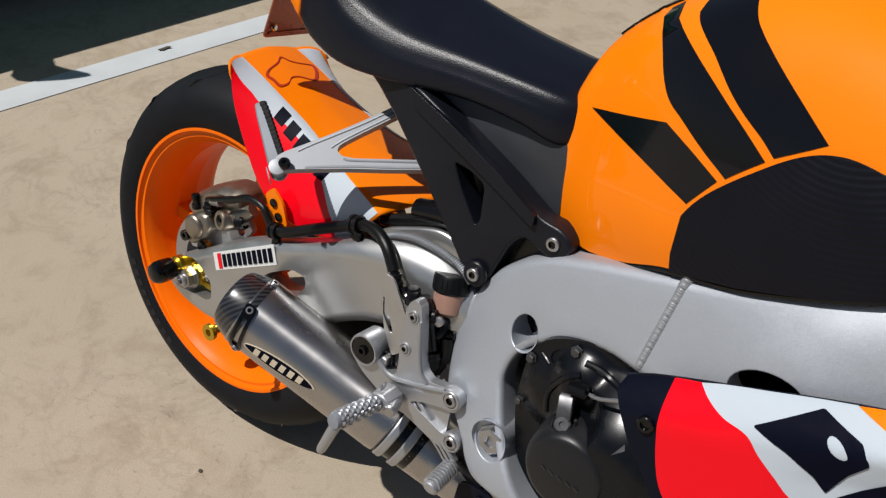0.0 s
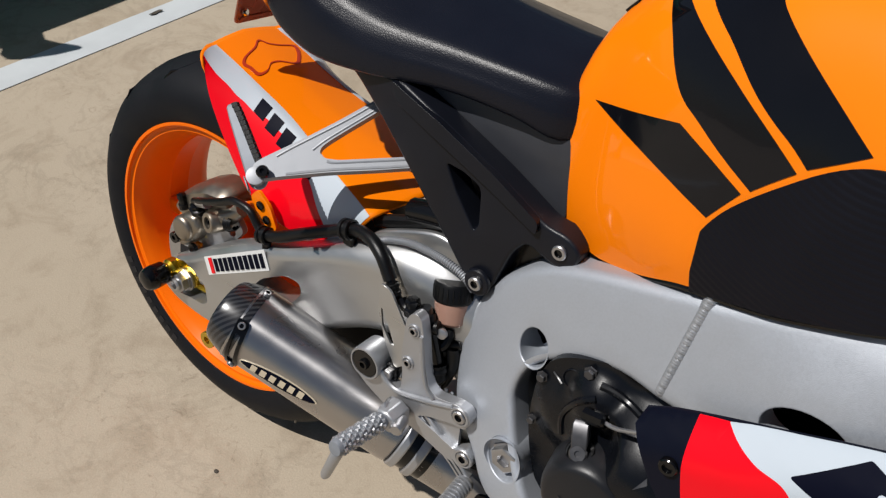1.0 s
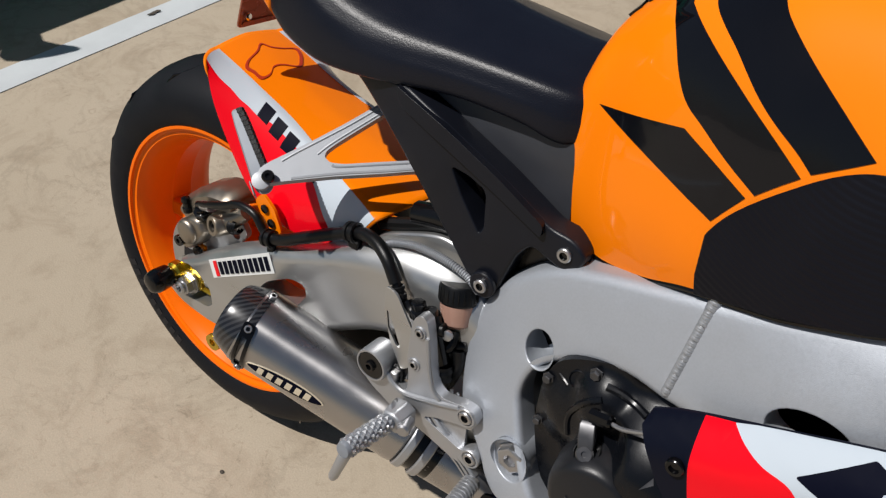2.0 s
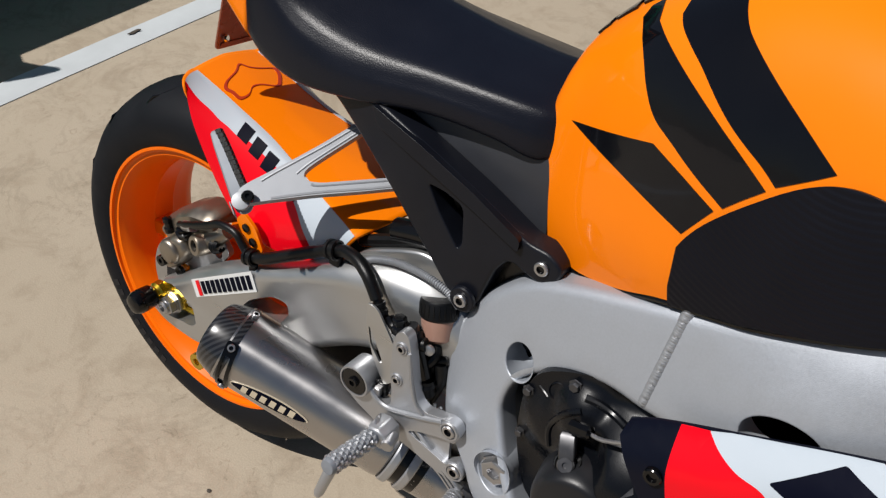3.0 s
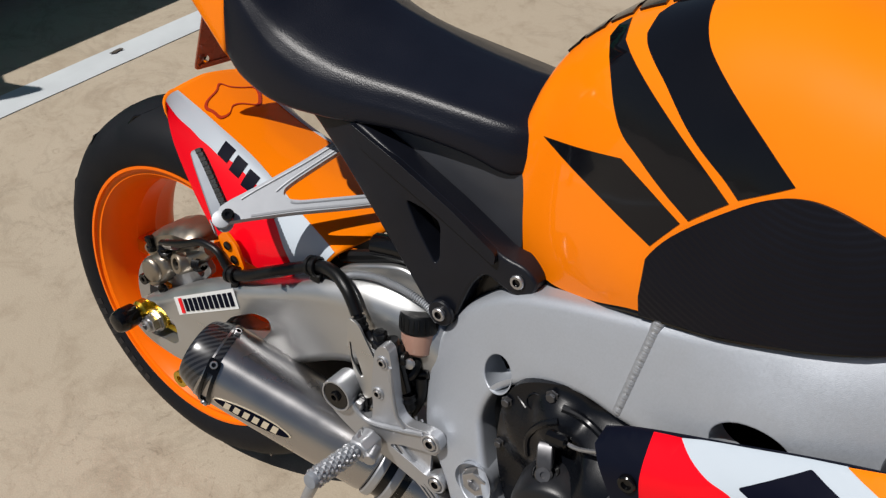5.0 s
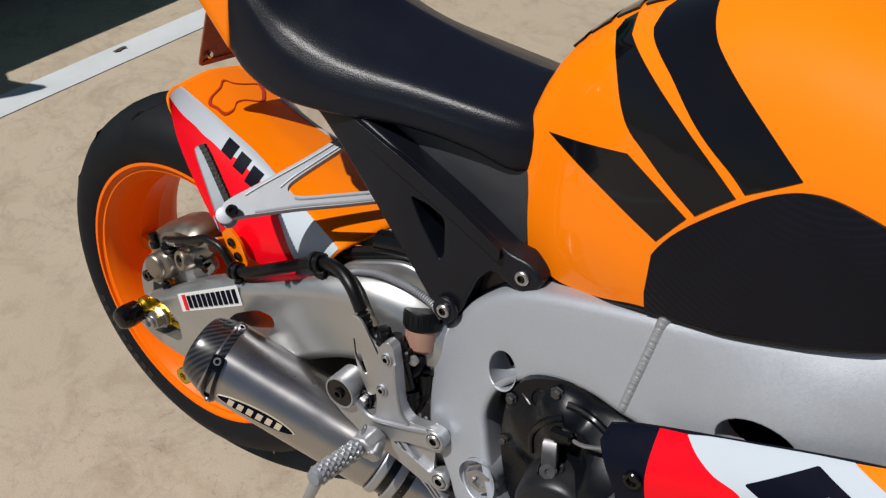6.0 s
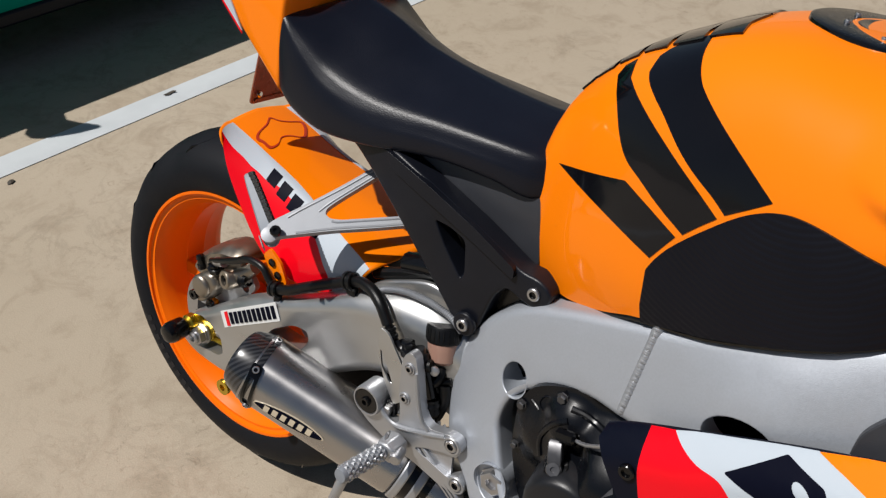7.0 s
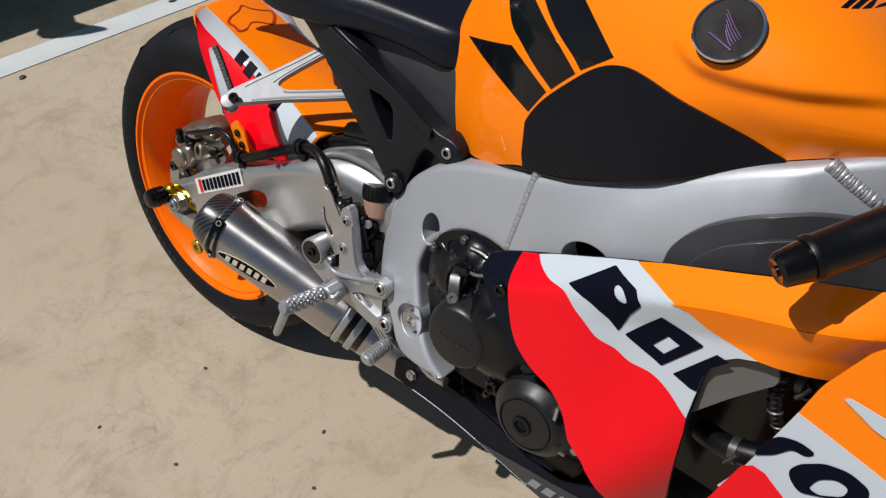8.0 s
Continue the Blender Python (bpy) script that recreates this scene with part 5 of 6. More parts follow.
for sd in (-0.0105, 0.0105):
    P("clevis_ear", lathe([(-0.002, 0.0095), (-0.0015, 0.0108), (0.0015, 0.0108), (0.002, 0.0095), (0.002, 0.0)], Vector((0.224, -0.206, 0.305)) + HN * sd, tuple(-HN), 20), M_BLAST, parent=peg)

# -- rider's footrest plate, footrest, brake pedal
rearset = P("footrest_plate", sheet(rounded([(0.436, 0.203), (0.440, 0.216), (0.448, 0.222), (0.456, 0.218), (0.462, 0.199), (0.471, 0.156), (0.480, 0.130), (0.492, 0.123), (0.521, 0.131), (0.536, 0.130), (0.543, 0.117), (0.536, 0.101), (0.521, 0.100), (0.486, 0.087), (0.470, 0.077), (0.490, 0.072), (0.529, 0.062), (0.543, 0.075), (0.557, 0.066),
                                             (0.554, 0.048), (0.540, 0.041), (0.516, 0.042), (0.480, 0.051), (0.460, 0.054), (0.441, 0.052), (0.420, 0.062), (0.390, 0.074), (0.373, 0.086), (0.368, 0.109), (0.378, 0.129), (0.397, 0.129), (0.412, 0.106), (0.430, 0.097), (0.442, 0.102), (0.441, 0.129), (0.436, 0.150)], 0.006), flat(-0.178), 0.014), M_CAST, "polished aluminium footrest plate", bevel=0.0016)
P("plate_web", sheet(rounded([(0.476, 0.092), (0.519, 0.104), (0.527, 0.098), (0.529, 0.060), (0.476, 0.068)], 0.003), flat(-0.171), 0.005), M_CAST, parent=rearset, bevel=0.001)
P("plate_rib", tube([(0.409, -0.178, 0.112), (0.418, -0.179, 0.103), (0.432, -0.179, 0.097), (0.449, -0.179, 0.099), (0.489, -0.179, 0.114), (0.516, -0.178, 0.125)], 0.0035, 8, 4), M_CAST, parent=rearset)
P("plate_rib", tube([(0.460, -0.178, 0.196), (0.468, -0.179, 0.156), (0.477, -0.179, 0.130), (0.489, -0.178, 0.118)], 0.0028, 8, 4), M_CAST, parent=rearset)
P("switch_body", loft([[Vector((x, -0.168 + b, z)) for x, z in ((0.412 - e, 0.112 - e), (0.434 + e, 0.104 - e), (0.438 + e, 0.150 + e), (0.420 - e, 0.158 + e))] for b, e in ((0.0, -0.002), (0.002, 0.0), (0.022, 0.0))]), M_BLACK, "black brake light switch", parent=rearset, bevel=0.002)
for p, r in (((0.4490, -0.1800, 0.1975), 0.0058), ((0.4470, -0.1800, 0.1480), 0.0058), ((0.5272, -0.1802, 0.1173), 0.0088), ((0.543, -0.180, 0.059), 0.0088)):
    P("boss", lathe([(0, r * 1.55), (0.003, r * 1.5), (0.004, r * 1.4), (0.004, r * 1.15), (0.001, r * 1.1), (0.001, 0)], (p[0], p[1] + 0.004, p[2]), (0, -1, 0), 24), M_CAST, parent=rearset)
    bolt(rearset, (p[0], p[1] + 0.0024, p[2]), r, 0.004)
P("boss", lathe([(-0.03, 0.022), (0.0, 0.0225), (0.003, 0.0215), (0.003, 0.0195), (0.0, 0.019), (0.0, 0)], (0.3897, -0.183, 0.1127), (0, -1, 0), 28), M_CAST, parent=rearset)
P("bush", lathe([(0, 0.0185), (0.0025, 0.018), (0.0025, 0.0075), (0.0065, 0.0065), (0.0065, 0.004), (0.002, 0.0035), (0.002, 0)], (0.3897, -0.183, 0.1127), (0, -1, 0), 24), M_BLACK, parent=rearset)
FP0, FP1 = Vector((0.447, -0.200, 0.078)), Vector((0.441, -0.290, 0.089))
fd = (FP1 - FP0).normalized()
footrest = P("footrest", lathe([(0.012, 0.0085), (0.016, 0.0108), (0.088, 0.0108), (0.092, 0.0090), (0.093, 0.0)], FP0, fd, 20), M_PEG, "knurled aluminium footrest")
fu = fd.orthogonal().normalized()
fv = fd.cross(fu)
for i in range(11):
    for k in range(10):
        a = 2 * math.pi * (k + 0.5 * (i % 2)) / 10
        c = FP0 + fd * (0.021 + 0.0063 * i) + (fu * math.cos(a) + fv * math.sin(a)) * 0.0105
        nn = (fu * math.cos(a) + fv * math.sin(a))
        P("knurl", lathe([(0, 0.0034), (0.0022, 0.0013), (0.0022, 0)], c, nn, 4), M_CAST, parent=footrest, angle=10)
P("clevis", loft([[FP0 + Vector((a * k, b, c * k)) for a, c in ((-0.016, -0.010), (-0.008, -0.016), (0.012, -0.015), (0.018, -0.006), (0.016, 0.010), (0.004, 0.016), (-0.012, 0.012))] for b, k in ((0.016, 1.0), (-0.004, 1.0), (-0.012, 0.9), (-0.015, 0.6))]), M_CAST, parent=footrest, bevel=0.0015)
P("pivot_pin", lathe([(0, 0.0085), (0.020, 0.0085), (0.022, 0.006), (0.022, 0)], (0.462, -0.196, 0.078), (0.3, -1, 0.1), 16), M_STEEL, parent=footrest)
P("return_spring", tube([(0.436, -0.188, 0.088), (0.440, -0.200, 0.092), (0.446, -0.208, 0.086)], 0.003, 6, 4), M_STEEL, parent=footrest)
P("feeler", lathe([(0, 0.0050), (0.004, 0.0072), (0.044, 0.0062), (0.049, 0.0045), (0.050, 0)], (0.441, -0.284, 0.080), (-0.18, -0.1, -0.72), 14), M_CAST, parent=footrest)
LEV = [(0.468, -0.170, 0.082, 0.0085), (0.500, -0.171, 0.060, 0.0090), (0.530, -0.172, 0.041, 0.0080), (0.552, -0.174, 0.026, 0.0080)]
lever = P("brake_pedal", loft([[Vector((x + a * 0.6, y + b, z + a)) for a, b in ((-w, -0.005), (w, -0.005), (w, 0.005), (-w, 0.005))] for x, y, z, w in LEV]), M_CAST, "aluminium brake pedal with ribbed toe piece", bevel=0.0018)
for e in (-0.003, 0.003):
    P("pedal_groove", tube([(x + e * 0.6, y - 0.0052, z + e) for x, y, z, w in LEV], 0.0011, 6, 2), M_DSTEEL, parent=lever)
TO = Vector((0.5535, -0.180, 0.0270))
toe = P("toe_piece", loft([[TO + Vector((0.0115 * k * math.cos(w) + 0.004 * t, -0.054 * t, 0.0085 * k * math.sin(w) + 0.003 * t)) for w in (2 * math.pi * q / 16 for q in range(16))] for t, k in ((-0.08, 0.8), (0.0, 1.0), (0.94, 0.96), (1.0, 0.75))]), M_CAST, parent=lever, bevel=0.0015)
for k in range(8):
    t = 0.10 + 0.11 * k
    P("rib", lathe([(-0.0014, 0.0098), (-0.0008, 0.0124), (0.0008, 0.0124), (0.0014, 0.0098)], TO + Vector((0.004 * t, -0.054 * t, 0.003 * t)), (0.06, -1, 0.05), 14), M_CAST, parent=toe)
guard = P("heel_guard", sheet(rounded([(0.388, 0.228), (0.404, 0.225), (0.440, 0.175), (0.436, 0.130), (0.424, 0.118), (0.404, 0.150), (0.390, 0.190)], 0.006), flat(-0.170), 0.003, holes=[rounded([(0.393, 0.195), (0.399, 0.190), (0.419, 0.150), (0.413, 0.150), (0.398, 0.170)], 0.003)]), M_BRUSH, "silver heel guard plate", bevel=0.001)

# -- rear brake reservoir and master cylinder
RV_C, RV_A = Vector((0.4670, -0.129, 0.192)), Vector((-0.22, 0.22, 1)).normalized()
reserv = P("brake_reservoir", lathe([(0.0, 0.0), (0.0, 0.016), (0.004, 0.020), (0.022, 0.0225), (0.032, 0.0230)], RV_C, RV_A, 32), M_FLUID, "translucent reservoir with amber fluid")
P("reservoir_cap", lathe([(0.029, 0.0236), (0.031, 0.0250), (0.050, 0.0250), (0.053, 0.0235), (0.054, 0.0)], RV_C, RV_A, 36), M_HOSE, "black screw cap", parent=reserv, angle=30)
for k in range(24):
    a = 2 * math.pi * k / 24
    uu = RV_A.orthogonal().normalized()
    vv2 = RV_A.cross(uu)
    c = RV_C + RV_A * 0.041 + (uu * math.cos(a) + vv2 * math.sin(a)) * 0.0248
    P("cap_ridge", lathe([(-0.008, 0.0006), (-0.007, 0.0010), (0.007, 0.0010), (0.008, 0.0006)], c, RV_A, 6), M_HOSE, parent=reserv)
P("reservoir_lug", box((0.433, -0.136, 0.214), (0.448, -0.124, 0.230)), M_STEEL, parent=reserv, bevel=0.002)
master = P("master_cylinder", tube([(0.440, -0.156, 0.212), (0.456, -0.154, 0.176), (0.470, -0.154, 0.140)], 0.012, 14, 4), M_BLACK, "black brake master cylinder")
P("inlet", tube([(0.470, -0.134, 0.186), (0.472, -0.142, 0.172), (0.466, -0.148, 0.164)], 0.0070, 10, 4), M_HOSE, parent=master)
P("inlet_bolt", lathe([(0, 0.0065), (0.004, 0.0065), (0.005, 0.004), (0.005, 0)], (0.472, -0.154, 0.194), (0.1, -1, 0.2), 12), M_STEEL, parent=master)
P("banjo", lathe([(0, 0.012), (0.010, 0.012), (0.012, 0.009), (0.020, 0.009), (0.022, 0.007), (0.022, 0)], (0.432, -0.157, 0.200), (-0.2, -0.1, 1), 6), M_BLACK, parent=master, angle=20)
P("banjo_neck", tube([(0.430, -0.160, 0.206), (0.420, -0.160, 0.206), (0.412, -0.158, 0.212)], 0.0065, 10, 3), M_BLACK, parent=master)
P("elbow", tube([(0.448, -0.152, 0.206), (0.456, -0.156, 0.196), (0.466, -0.154, 0.198)], 0.0085, 12, 4), M_HOSE, parent=master)
P("fitting", tube([(0.436, -0.145, 0.146), (0.470, -0.135, 0.163), (0.488, -0.130, 0.172)], 0.0085, 12, 2), M_HOSE, parent=master)
P("fitting_collar", lathe([(-0.004, 0.0100), (0.004, 0.0100), (0.004, 0.006)], (0.446, -0.142, 0.151), (0.85, 0.05, 0.5), 14), M_BLACK, parent=master)
P("return_hose", tube([(0.480, -0.138, 0.166), (0.484, -0.140, 0.146), (0.480, -0.142, 0.124), (0.474, -0.144, 0.106)], 0.0085, 12, 4), M_HOSE, parent=master)
P("boot", lathe([(0, 0.012), (0.006, 0.0105), (0.010, 0.0125), (0.016, 0.0105), (0.022, 0.012), (0.030, 0.008)], (0.472, -0.154, 0.150), (0.15, 0, -1), 16), M_HOSE, parent=master)
P("push_rod", tube([(0.476, -0.154, 0.124), (0.480, -0.156, 0.098)], 0.005, 10, 1), M_STEEL, parent=master)
P("rod_nut", lathe([(0, 0.008), (0.006, 0.008), (0.006, 0.004)], (0.478, -0.155, 0.108), (0.1, 0, -1), 6), M_STEEL, parent=master, angle=20)
P("spring", tube([(0.490, -0.155, 0.120), (0.494, -0.158, 0.112), (0.500, -0.156, 0.120)], 0.0022, 6, 3), M_STEEL, parent=master)
switch = P("brake_switch", box((0.412, -0.172, 0.098), (0.428, -0.156, 0.120)), M_BLACK, "black brake light switch", bevel=0.002)
P("bracket", box((0.414, -0.178, 0.102), (0.424, -0.170, 0.114)), M_STEEL, parent=switch, bevel=0.0015)

# -- engine
case = P("crankcase", sheet(rounded([(0.610, 0.250), (0.660, 0.300), (0.760, 0.340), (1.060, 0.340), (1.060, 0.020), (0.880, -0.020), (0.680, -0.020), (0.630, 0.040), (0.612, 0.120)], 0.02), flat(-0.120), 0.24), M_ENGINE, "black engine crankcase", bevel=0.006)


def dome(x, z, cx, cz, r, edge, h):
    """A round casting with a rolled shoulder."""
    t = min(1.0, max(0.0, (r - math.hypot(x - cx, z - cz)) / edge))
    return h * math.sin(math.pi / 2 * t)


def cover_y(x, z):
    """The outside of the right-hand engine cover."""
    pocket = math.hypot(x - 0.668, z - 0.238)
    dclutch = dome(x, z, 0.742, 0.184, 0.112, 0.085, 0.082)
    lid = 0.046 + 0.040 * step(0.026, 0.062, pocket)
    dclutch = dclutch if dclutch < lid - 0.004 else lid - 0.004 + (dclutch - lid + 0.004) * (0.15 + 0.85 * step(0.040, 0.066, pocket))
    ridge = 0.004 * step(0.010, 0.0, abs(pocket - 0.060)) * step(0.72, 0.66, x) * step(0.20, 0.23, z)
    h = 0.018
    for b in (dome(x, z, 0.648, 0.205, 0.062, 0.050, 0.034) + ridge, dome(x, z, 0.672, 0.240, 0.050, 0.040, 0.042) + ridge, dclutch, dome(x, z, 0.775, 0.122, 0.068, 0.056, 0.060),
              dome(x, z, 0.836, 0.120, 0.076, 0.032, 0.083), dome(x, z, 0.815, 0.205, 0.105, 0.070, 0.066)):
        h = 0.5 * (h + b + math.sqrt((h - b) ** 2 + 0.007 ** 2))
    return -0.149 - h


cover_line = [(p.x, p.y) for p in spline([(a, b, 0) for a, b in [(0.617, 0.262), (0.604, 0.232), (0.603, 0.200), (0.605, 0.165), (0.616, 0.124), (0.633, 0.086), (0.660, 0.056), (0.700, 0.050), (0.740, 0.052), (0.790, 0.040), (0.850, 0.030), (0.905, 0.050), (0.930, 0.120), (0.930, 0.240), (0.880, 0.300), (0.780, 0.304), (0.720, 0.300), (0.660, 0.286)]], 4, closed=True)]
clutch = P("clutch_cover", sheet(cover_line, lambda u, v, h: (u, cover_y(u, v) + h, v), 0.060, grid=0.0052), M_ENGINE, "dark cast clutch cover", angle=38)
P("clutch_boss", lathe([(-0.03, 0.052), (-0.002, 0.048), (0.004, 0.0455), (0.008, 0.0430), (0.0098, 0.0405), (0.0108, 0.037), (0.0125, 0.0)], (0.702, -0.2260, 0.168), (0.02, -1, 0.04), 48), M_ENGINE2, parent=clutch, angle=28)
for k in range(5):
    a0 = Vector((0.6760, 0.1670)).lerp(Vector((0.7290, 0.1650)), 0.06 + 0.19 * k)
    P("boss_bar", sheet([(a0.x, a0.y), (a0.x + 0.006, a0.y - 0.0032), (a0.x + 0.0062, a0.y - 0.0024), (a0.x + 0.0002, a0.y + 0.0008)], flat(-0.2395), 0.0012), M_DSTEEL, parent=clutch)
P("arrow_mark", sheet([(0.74, 0.222), (0.747, 0.237), (0.75, 0.232)], lambda u, v, h: (u, cover_y(u, v) - 0.0012 + h, v), 0.001), M_DSTEEL, parent=clutch)
for rib, r in ((((0.6696, 0.2686), (0.6853, 0.2681), (0.7009, 0.2657), (0.7165, 0.2659)), 0.0044), (((0.6478, 0.1899), (0.6434, 0.2065), (0.6453, 0.2218), (0.6568, 0.2452), (0.6722, 0.2583)), 0.0040), (((0.6171, 0.2437), (0.6240, 0.2412), (0.6306, 0.2393)), 0.0024)):
    P("cast_rib", tube([(u, cover_y(u, v) + 0.0012, v) for u, v in rib], r, 10, 5), M_ENGINE, parent=clutch)
P("cast_cup", lathe([(-0.006, 0.0105), (0.001, 0.0105), (0.002, 0.0095), (0.0005, 0.0085), (0.0, 0.0)], (0.639, cover_y(0.639, 0.252) + 0.002, 0.252), (0, -1, 0.25), 20), M_ENGINE, parent=clutch)
P("round_plug", lathe([(-0.012, 0.0125), (0.000, 0.0125), (0.002, 0.0110), (0.002, 0.0)], (0.8030, cover_y(0.8030, 0.1820) - 0.001, 0.1820), (0, -1, 0.05), 24), M_ENGINE2, parent=clutch)
for j in range(4):
    a0, b0 = Vector((0.716, 0.089)).lerp(Vector((0.722, 0.072)), 0.1 + 0.27 * j), Vector((0.747, 0.084)).lerp(Vector((0.743, 0.065)), 0.1 + 0.27 * j)
    for k in range(6):
        q0, q1 = a0.lerp(b0, 0.02 + 0.165 * k), a0.lerp(b0, 0.12 + 0.165 * k)
        P("cast_mark", tube([(q0.x, cover_y(q0.x, q0.y) - 0.0004, q0.y), (q1.x, cover_y(q1.x, q1.y) - 0.0004, q1.y)], 0.0007, 6, 1), M_DSTEEL, parent=clutch)
arm = P("clutch_arm", loft([[Vector((x - w, y, z)), Vector((x + w, y + 0.003, z + 0.003)), Vector((x + w, y + 0.012, z - 0.004)), Vector((x - w, y + 0.009, z - 0.007))] for x, y, z, w in ((0.670, -0.207, 0.2395, 0.0072), (0.671, -0.212, 0.237, 0.0078), (0.676, -0.219, 0.226, 0.0078), (0.679, -0.222, 0.217, 0.0074))]), M_DSTEEL, "steel clutch release arm", bevel=0.0012)
P("arm_shaft", lathe([(-0.004, 0.0092), (0.003, 0.0092), (0.005, 0.0075), (0.005, 0.003), (0.003, 0.003), (0.003, 0)], (0.680, -0.219, 0.213), (0.05, -0.8, 0.5), 20), M_DSTEEL, parent=arm)
P("arm_seal", lathe([(0, 0.0145), (0.014, 0.0145), (0.018, 0.012)], (0.680, -0.204, 0.203), (0.05, -0.8, 0.5), 20), M_BLACK, parent=arm)
P("cable_end", lathe([(-0.012, 0.0075), (0.010, 0.0075), (0.012, 0.005)], (0.682, -0.208, 0.254), (1, -0.2, 0.35), 8), M_BLACK, parent=arm)
P("cable_rod", tube([(0.690, -0.210, 0.257), (0.706, -0.214, 0.262), (0.738, -0.222, 0.286)], 0.0022, 8, 3), M_STEEL, parent=arm)
for p, r in (((0.608, 0.234), 0.0050), ((0.655, 0.272), 0.0056), ((0.609, 0.172), 0.0045), ((0.684, 0.085), 0.0045), ((0.733, 0.048), 0.0045)):
    hexhead(case, (p[0], cover_y(p[0], p[1]) - 0.001, p[1]), r, 0.006, material=M_DSTEEL)
P("cap_bolt", lathe([(-0.01, 0.0100), (0.008, 0.0100), (0.010, 0.0085), (0.010, 0.005), (0.005, 0.0045), (0.005, 0)], (0.7600, cover_y(0.7600, 0.1080), 0.1080), (0, -1, 0.1), 20), M_BLACK, parent=case)
gen = P("pulse_cover", lathe([(-0.01, 0.056), (0.000, 0.055), (0.004, 0.050), (0.010, 0.0455), (0.0135, 0.0420), (0.0150, 0.0390), (0.0150, 0.0375), (0.0125, 0.0370), (0.0125, 0.0350), (0.0150, 0.0345), (0.0155, 0.030), (0.0155, 0.0)], (0.834, -0.2345, 0.122), (0, -1, 0), 48), M_ENGINE2, "round dark crank cover", angle=28)
P("cover_plug", lathe([(0, 0.0145), (0.003, 0.0135), (0.003, 0.0095), (0.0, 0.009), (0.0, 0)], (0.830, -0.2500, 0.118), (0, -1, 0), 8), M_ENGINE, parent=gen)
P("pointer", box((0.866, -0.250, 0.156), (0.870, -0.243, 0.176)), M_STEEL, parent=gen)
P("pointer", box((0.884, -0.246, 0.108), (0.892, -0.242, 0.110)), M_STEEL, parent=gen)
for p in ((0.888, 0.078), (0.852, 0.046)):
    hexhead(gen, (p[0], cover_y(p[0], p[1]) - 0.006, p[1]), 0.0068, 0.010)
P("sump", loft([[Vector((x, y * k, z)) for (x, z) in ((0.66, 0.03), (0.90, 0.03), (0.88, -0.09), (0.68, -0.08))] for y, k in ((-0.14, 1), (0.14, 1))]), M_ENGINE, parent=case, bevel=0.01)
P("frame_rod", tube([(0.600, -0.172, 0.036), (0.640, -0.182, 0.030), (0.672, -0.186, 0.036)], 0.007, 10, 4), M_STEEL, "polished linkage rod")
P("inner_parts", sheet(rounded([(0.430, 0.300), (0.560, 0.340), (1.05, 0.500), (1.05, 0.30), (0.60, 0.10), (0.52, 0.06), (0.440, 0.110), (0.420, 0.200)], 0.02), flat(-0.098), 0.196), M_BLACK, "black inner frame and shock parts")
mudcore = P("inner_mudguard", sheet(rounded([(0.180, 0.440), (0.400, 0.440), (0.560, 0.440), (0.560, 0.330), (0.470, 0.250), (0.420, 0.230), (0.360, 0.300), (0.300, 0.390)], 0.02), flat(-0.060), 0.12), M_PLASTIC, "black inner mudguard under the seat")
P("linkage", tube([(0.370, -0.095, 0.285), (0.420, -0.098, 0.300), (0.460, -0.10, 0.300)], 0.016, 12, 4), M_BLACK, parent=mudcore)

# -- side fairing
FZ_X, FZ = [0.70, 0.758, 0.79, 0.858, 0.903, 1.0, 1.1, 1.2], [0.300, 0.331, 0.349, 0.385, 0.409, 0.455, 0.499, 0.54]


CREASE_X, CREASE = [0.84, 0.886, 0.913, 0.952, 0.996, 1.034, 1.061, 1.091, 1.127, 1.18], [0.349, 0.367, 0.381, 0.400, 0.421, 0.436, 0.446, 0.458, 0.471, 0.489]


def fair_y(x, z):
    t, c = np.interp(x, FZ_X, FZ), np.interp(x, CREASE_X, CREASE)
    k = min(1.5, max(0.0, (z - (t - 0.04)) / 0.04))
    soft = 0.026 * k * k
    d = z - c
    if d >= 0:
        sharp = 0.026 * max(0.0, d - 0.003 * step(0.0, 0.004, d)) / max(0.004, t - c)
    else:
        sharp = 0.010 * min(1.0, -d / 0.036) * step(0.26, 0.03, -d)
    w = step(0.86, 0.95, x)
    low = max(0.0, 0.12 - z)
    turn = min(0.0, 0.45 * (z - 0.2) - (x - 0.955))
    return -(0.252 + 0.12 * (x - 0.75)) + soft * (1 - w) + sharp * w + 1.6 * low * low + 0.10 * low + 6.0 * turn * turn


def fair(dy=0.0):
    return lambda u, v, h: (u, fair_y(u, v) + h + dy, v)


top_edge = [(0.724, 0.312), (0.745, 0.325), (0.765, 0.336), (0.789, 0.349), (0.820, 0.365), (0.860, 0.386), (0.902, 0.408), (0.969, 0.440), (1.034, 0.470), (1.081, 0.491), (1.180, 0.532)]
left_edge = [(0.985, 0.080), (0.950, 0.120), (0.921, 0.148)] + [(q.x, q.y) for q in spline([(a, b, 0) for a, b in [(0.921, 0.148), (0.903, 0.158), (0.896, 0.166), (0.881, 0.193), (0.859, 0.212), (0.830, 0.217), (0.806, 0.216), (0.780, 0.240), (0.756, 0.262), (0.738, 0.285), (0.722, 0.300)]], 4)][1:]
vent = [(1.180, 0.430), (1.102, 0.400), (1.076, 0.3965), (1.051, 0.392), (1.030, 0.382), (1.012, 0.366), (1.008, 0.345), (1.009, 0.317), (1.012, 0.268), (1.015, 0.205), (1.017, 0.140), (1.015, 0.080)]
fairing = P("side_fairing", sheet(top_edge + vent + left_edge, fair(), 0.0035, grid=0.007), M_BELLY, "glossy red, white and orange side fairing", angle=50)
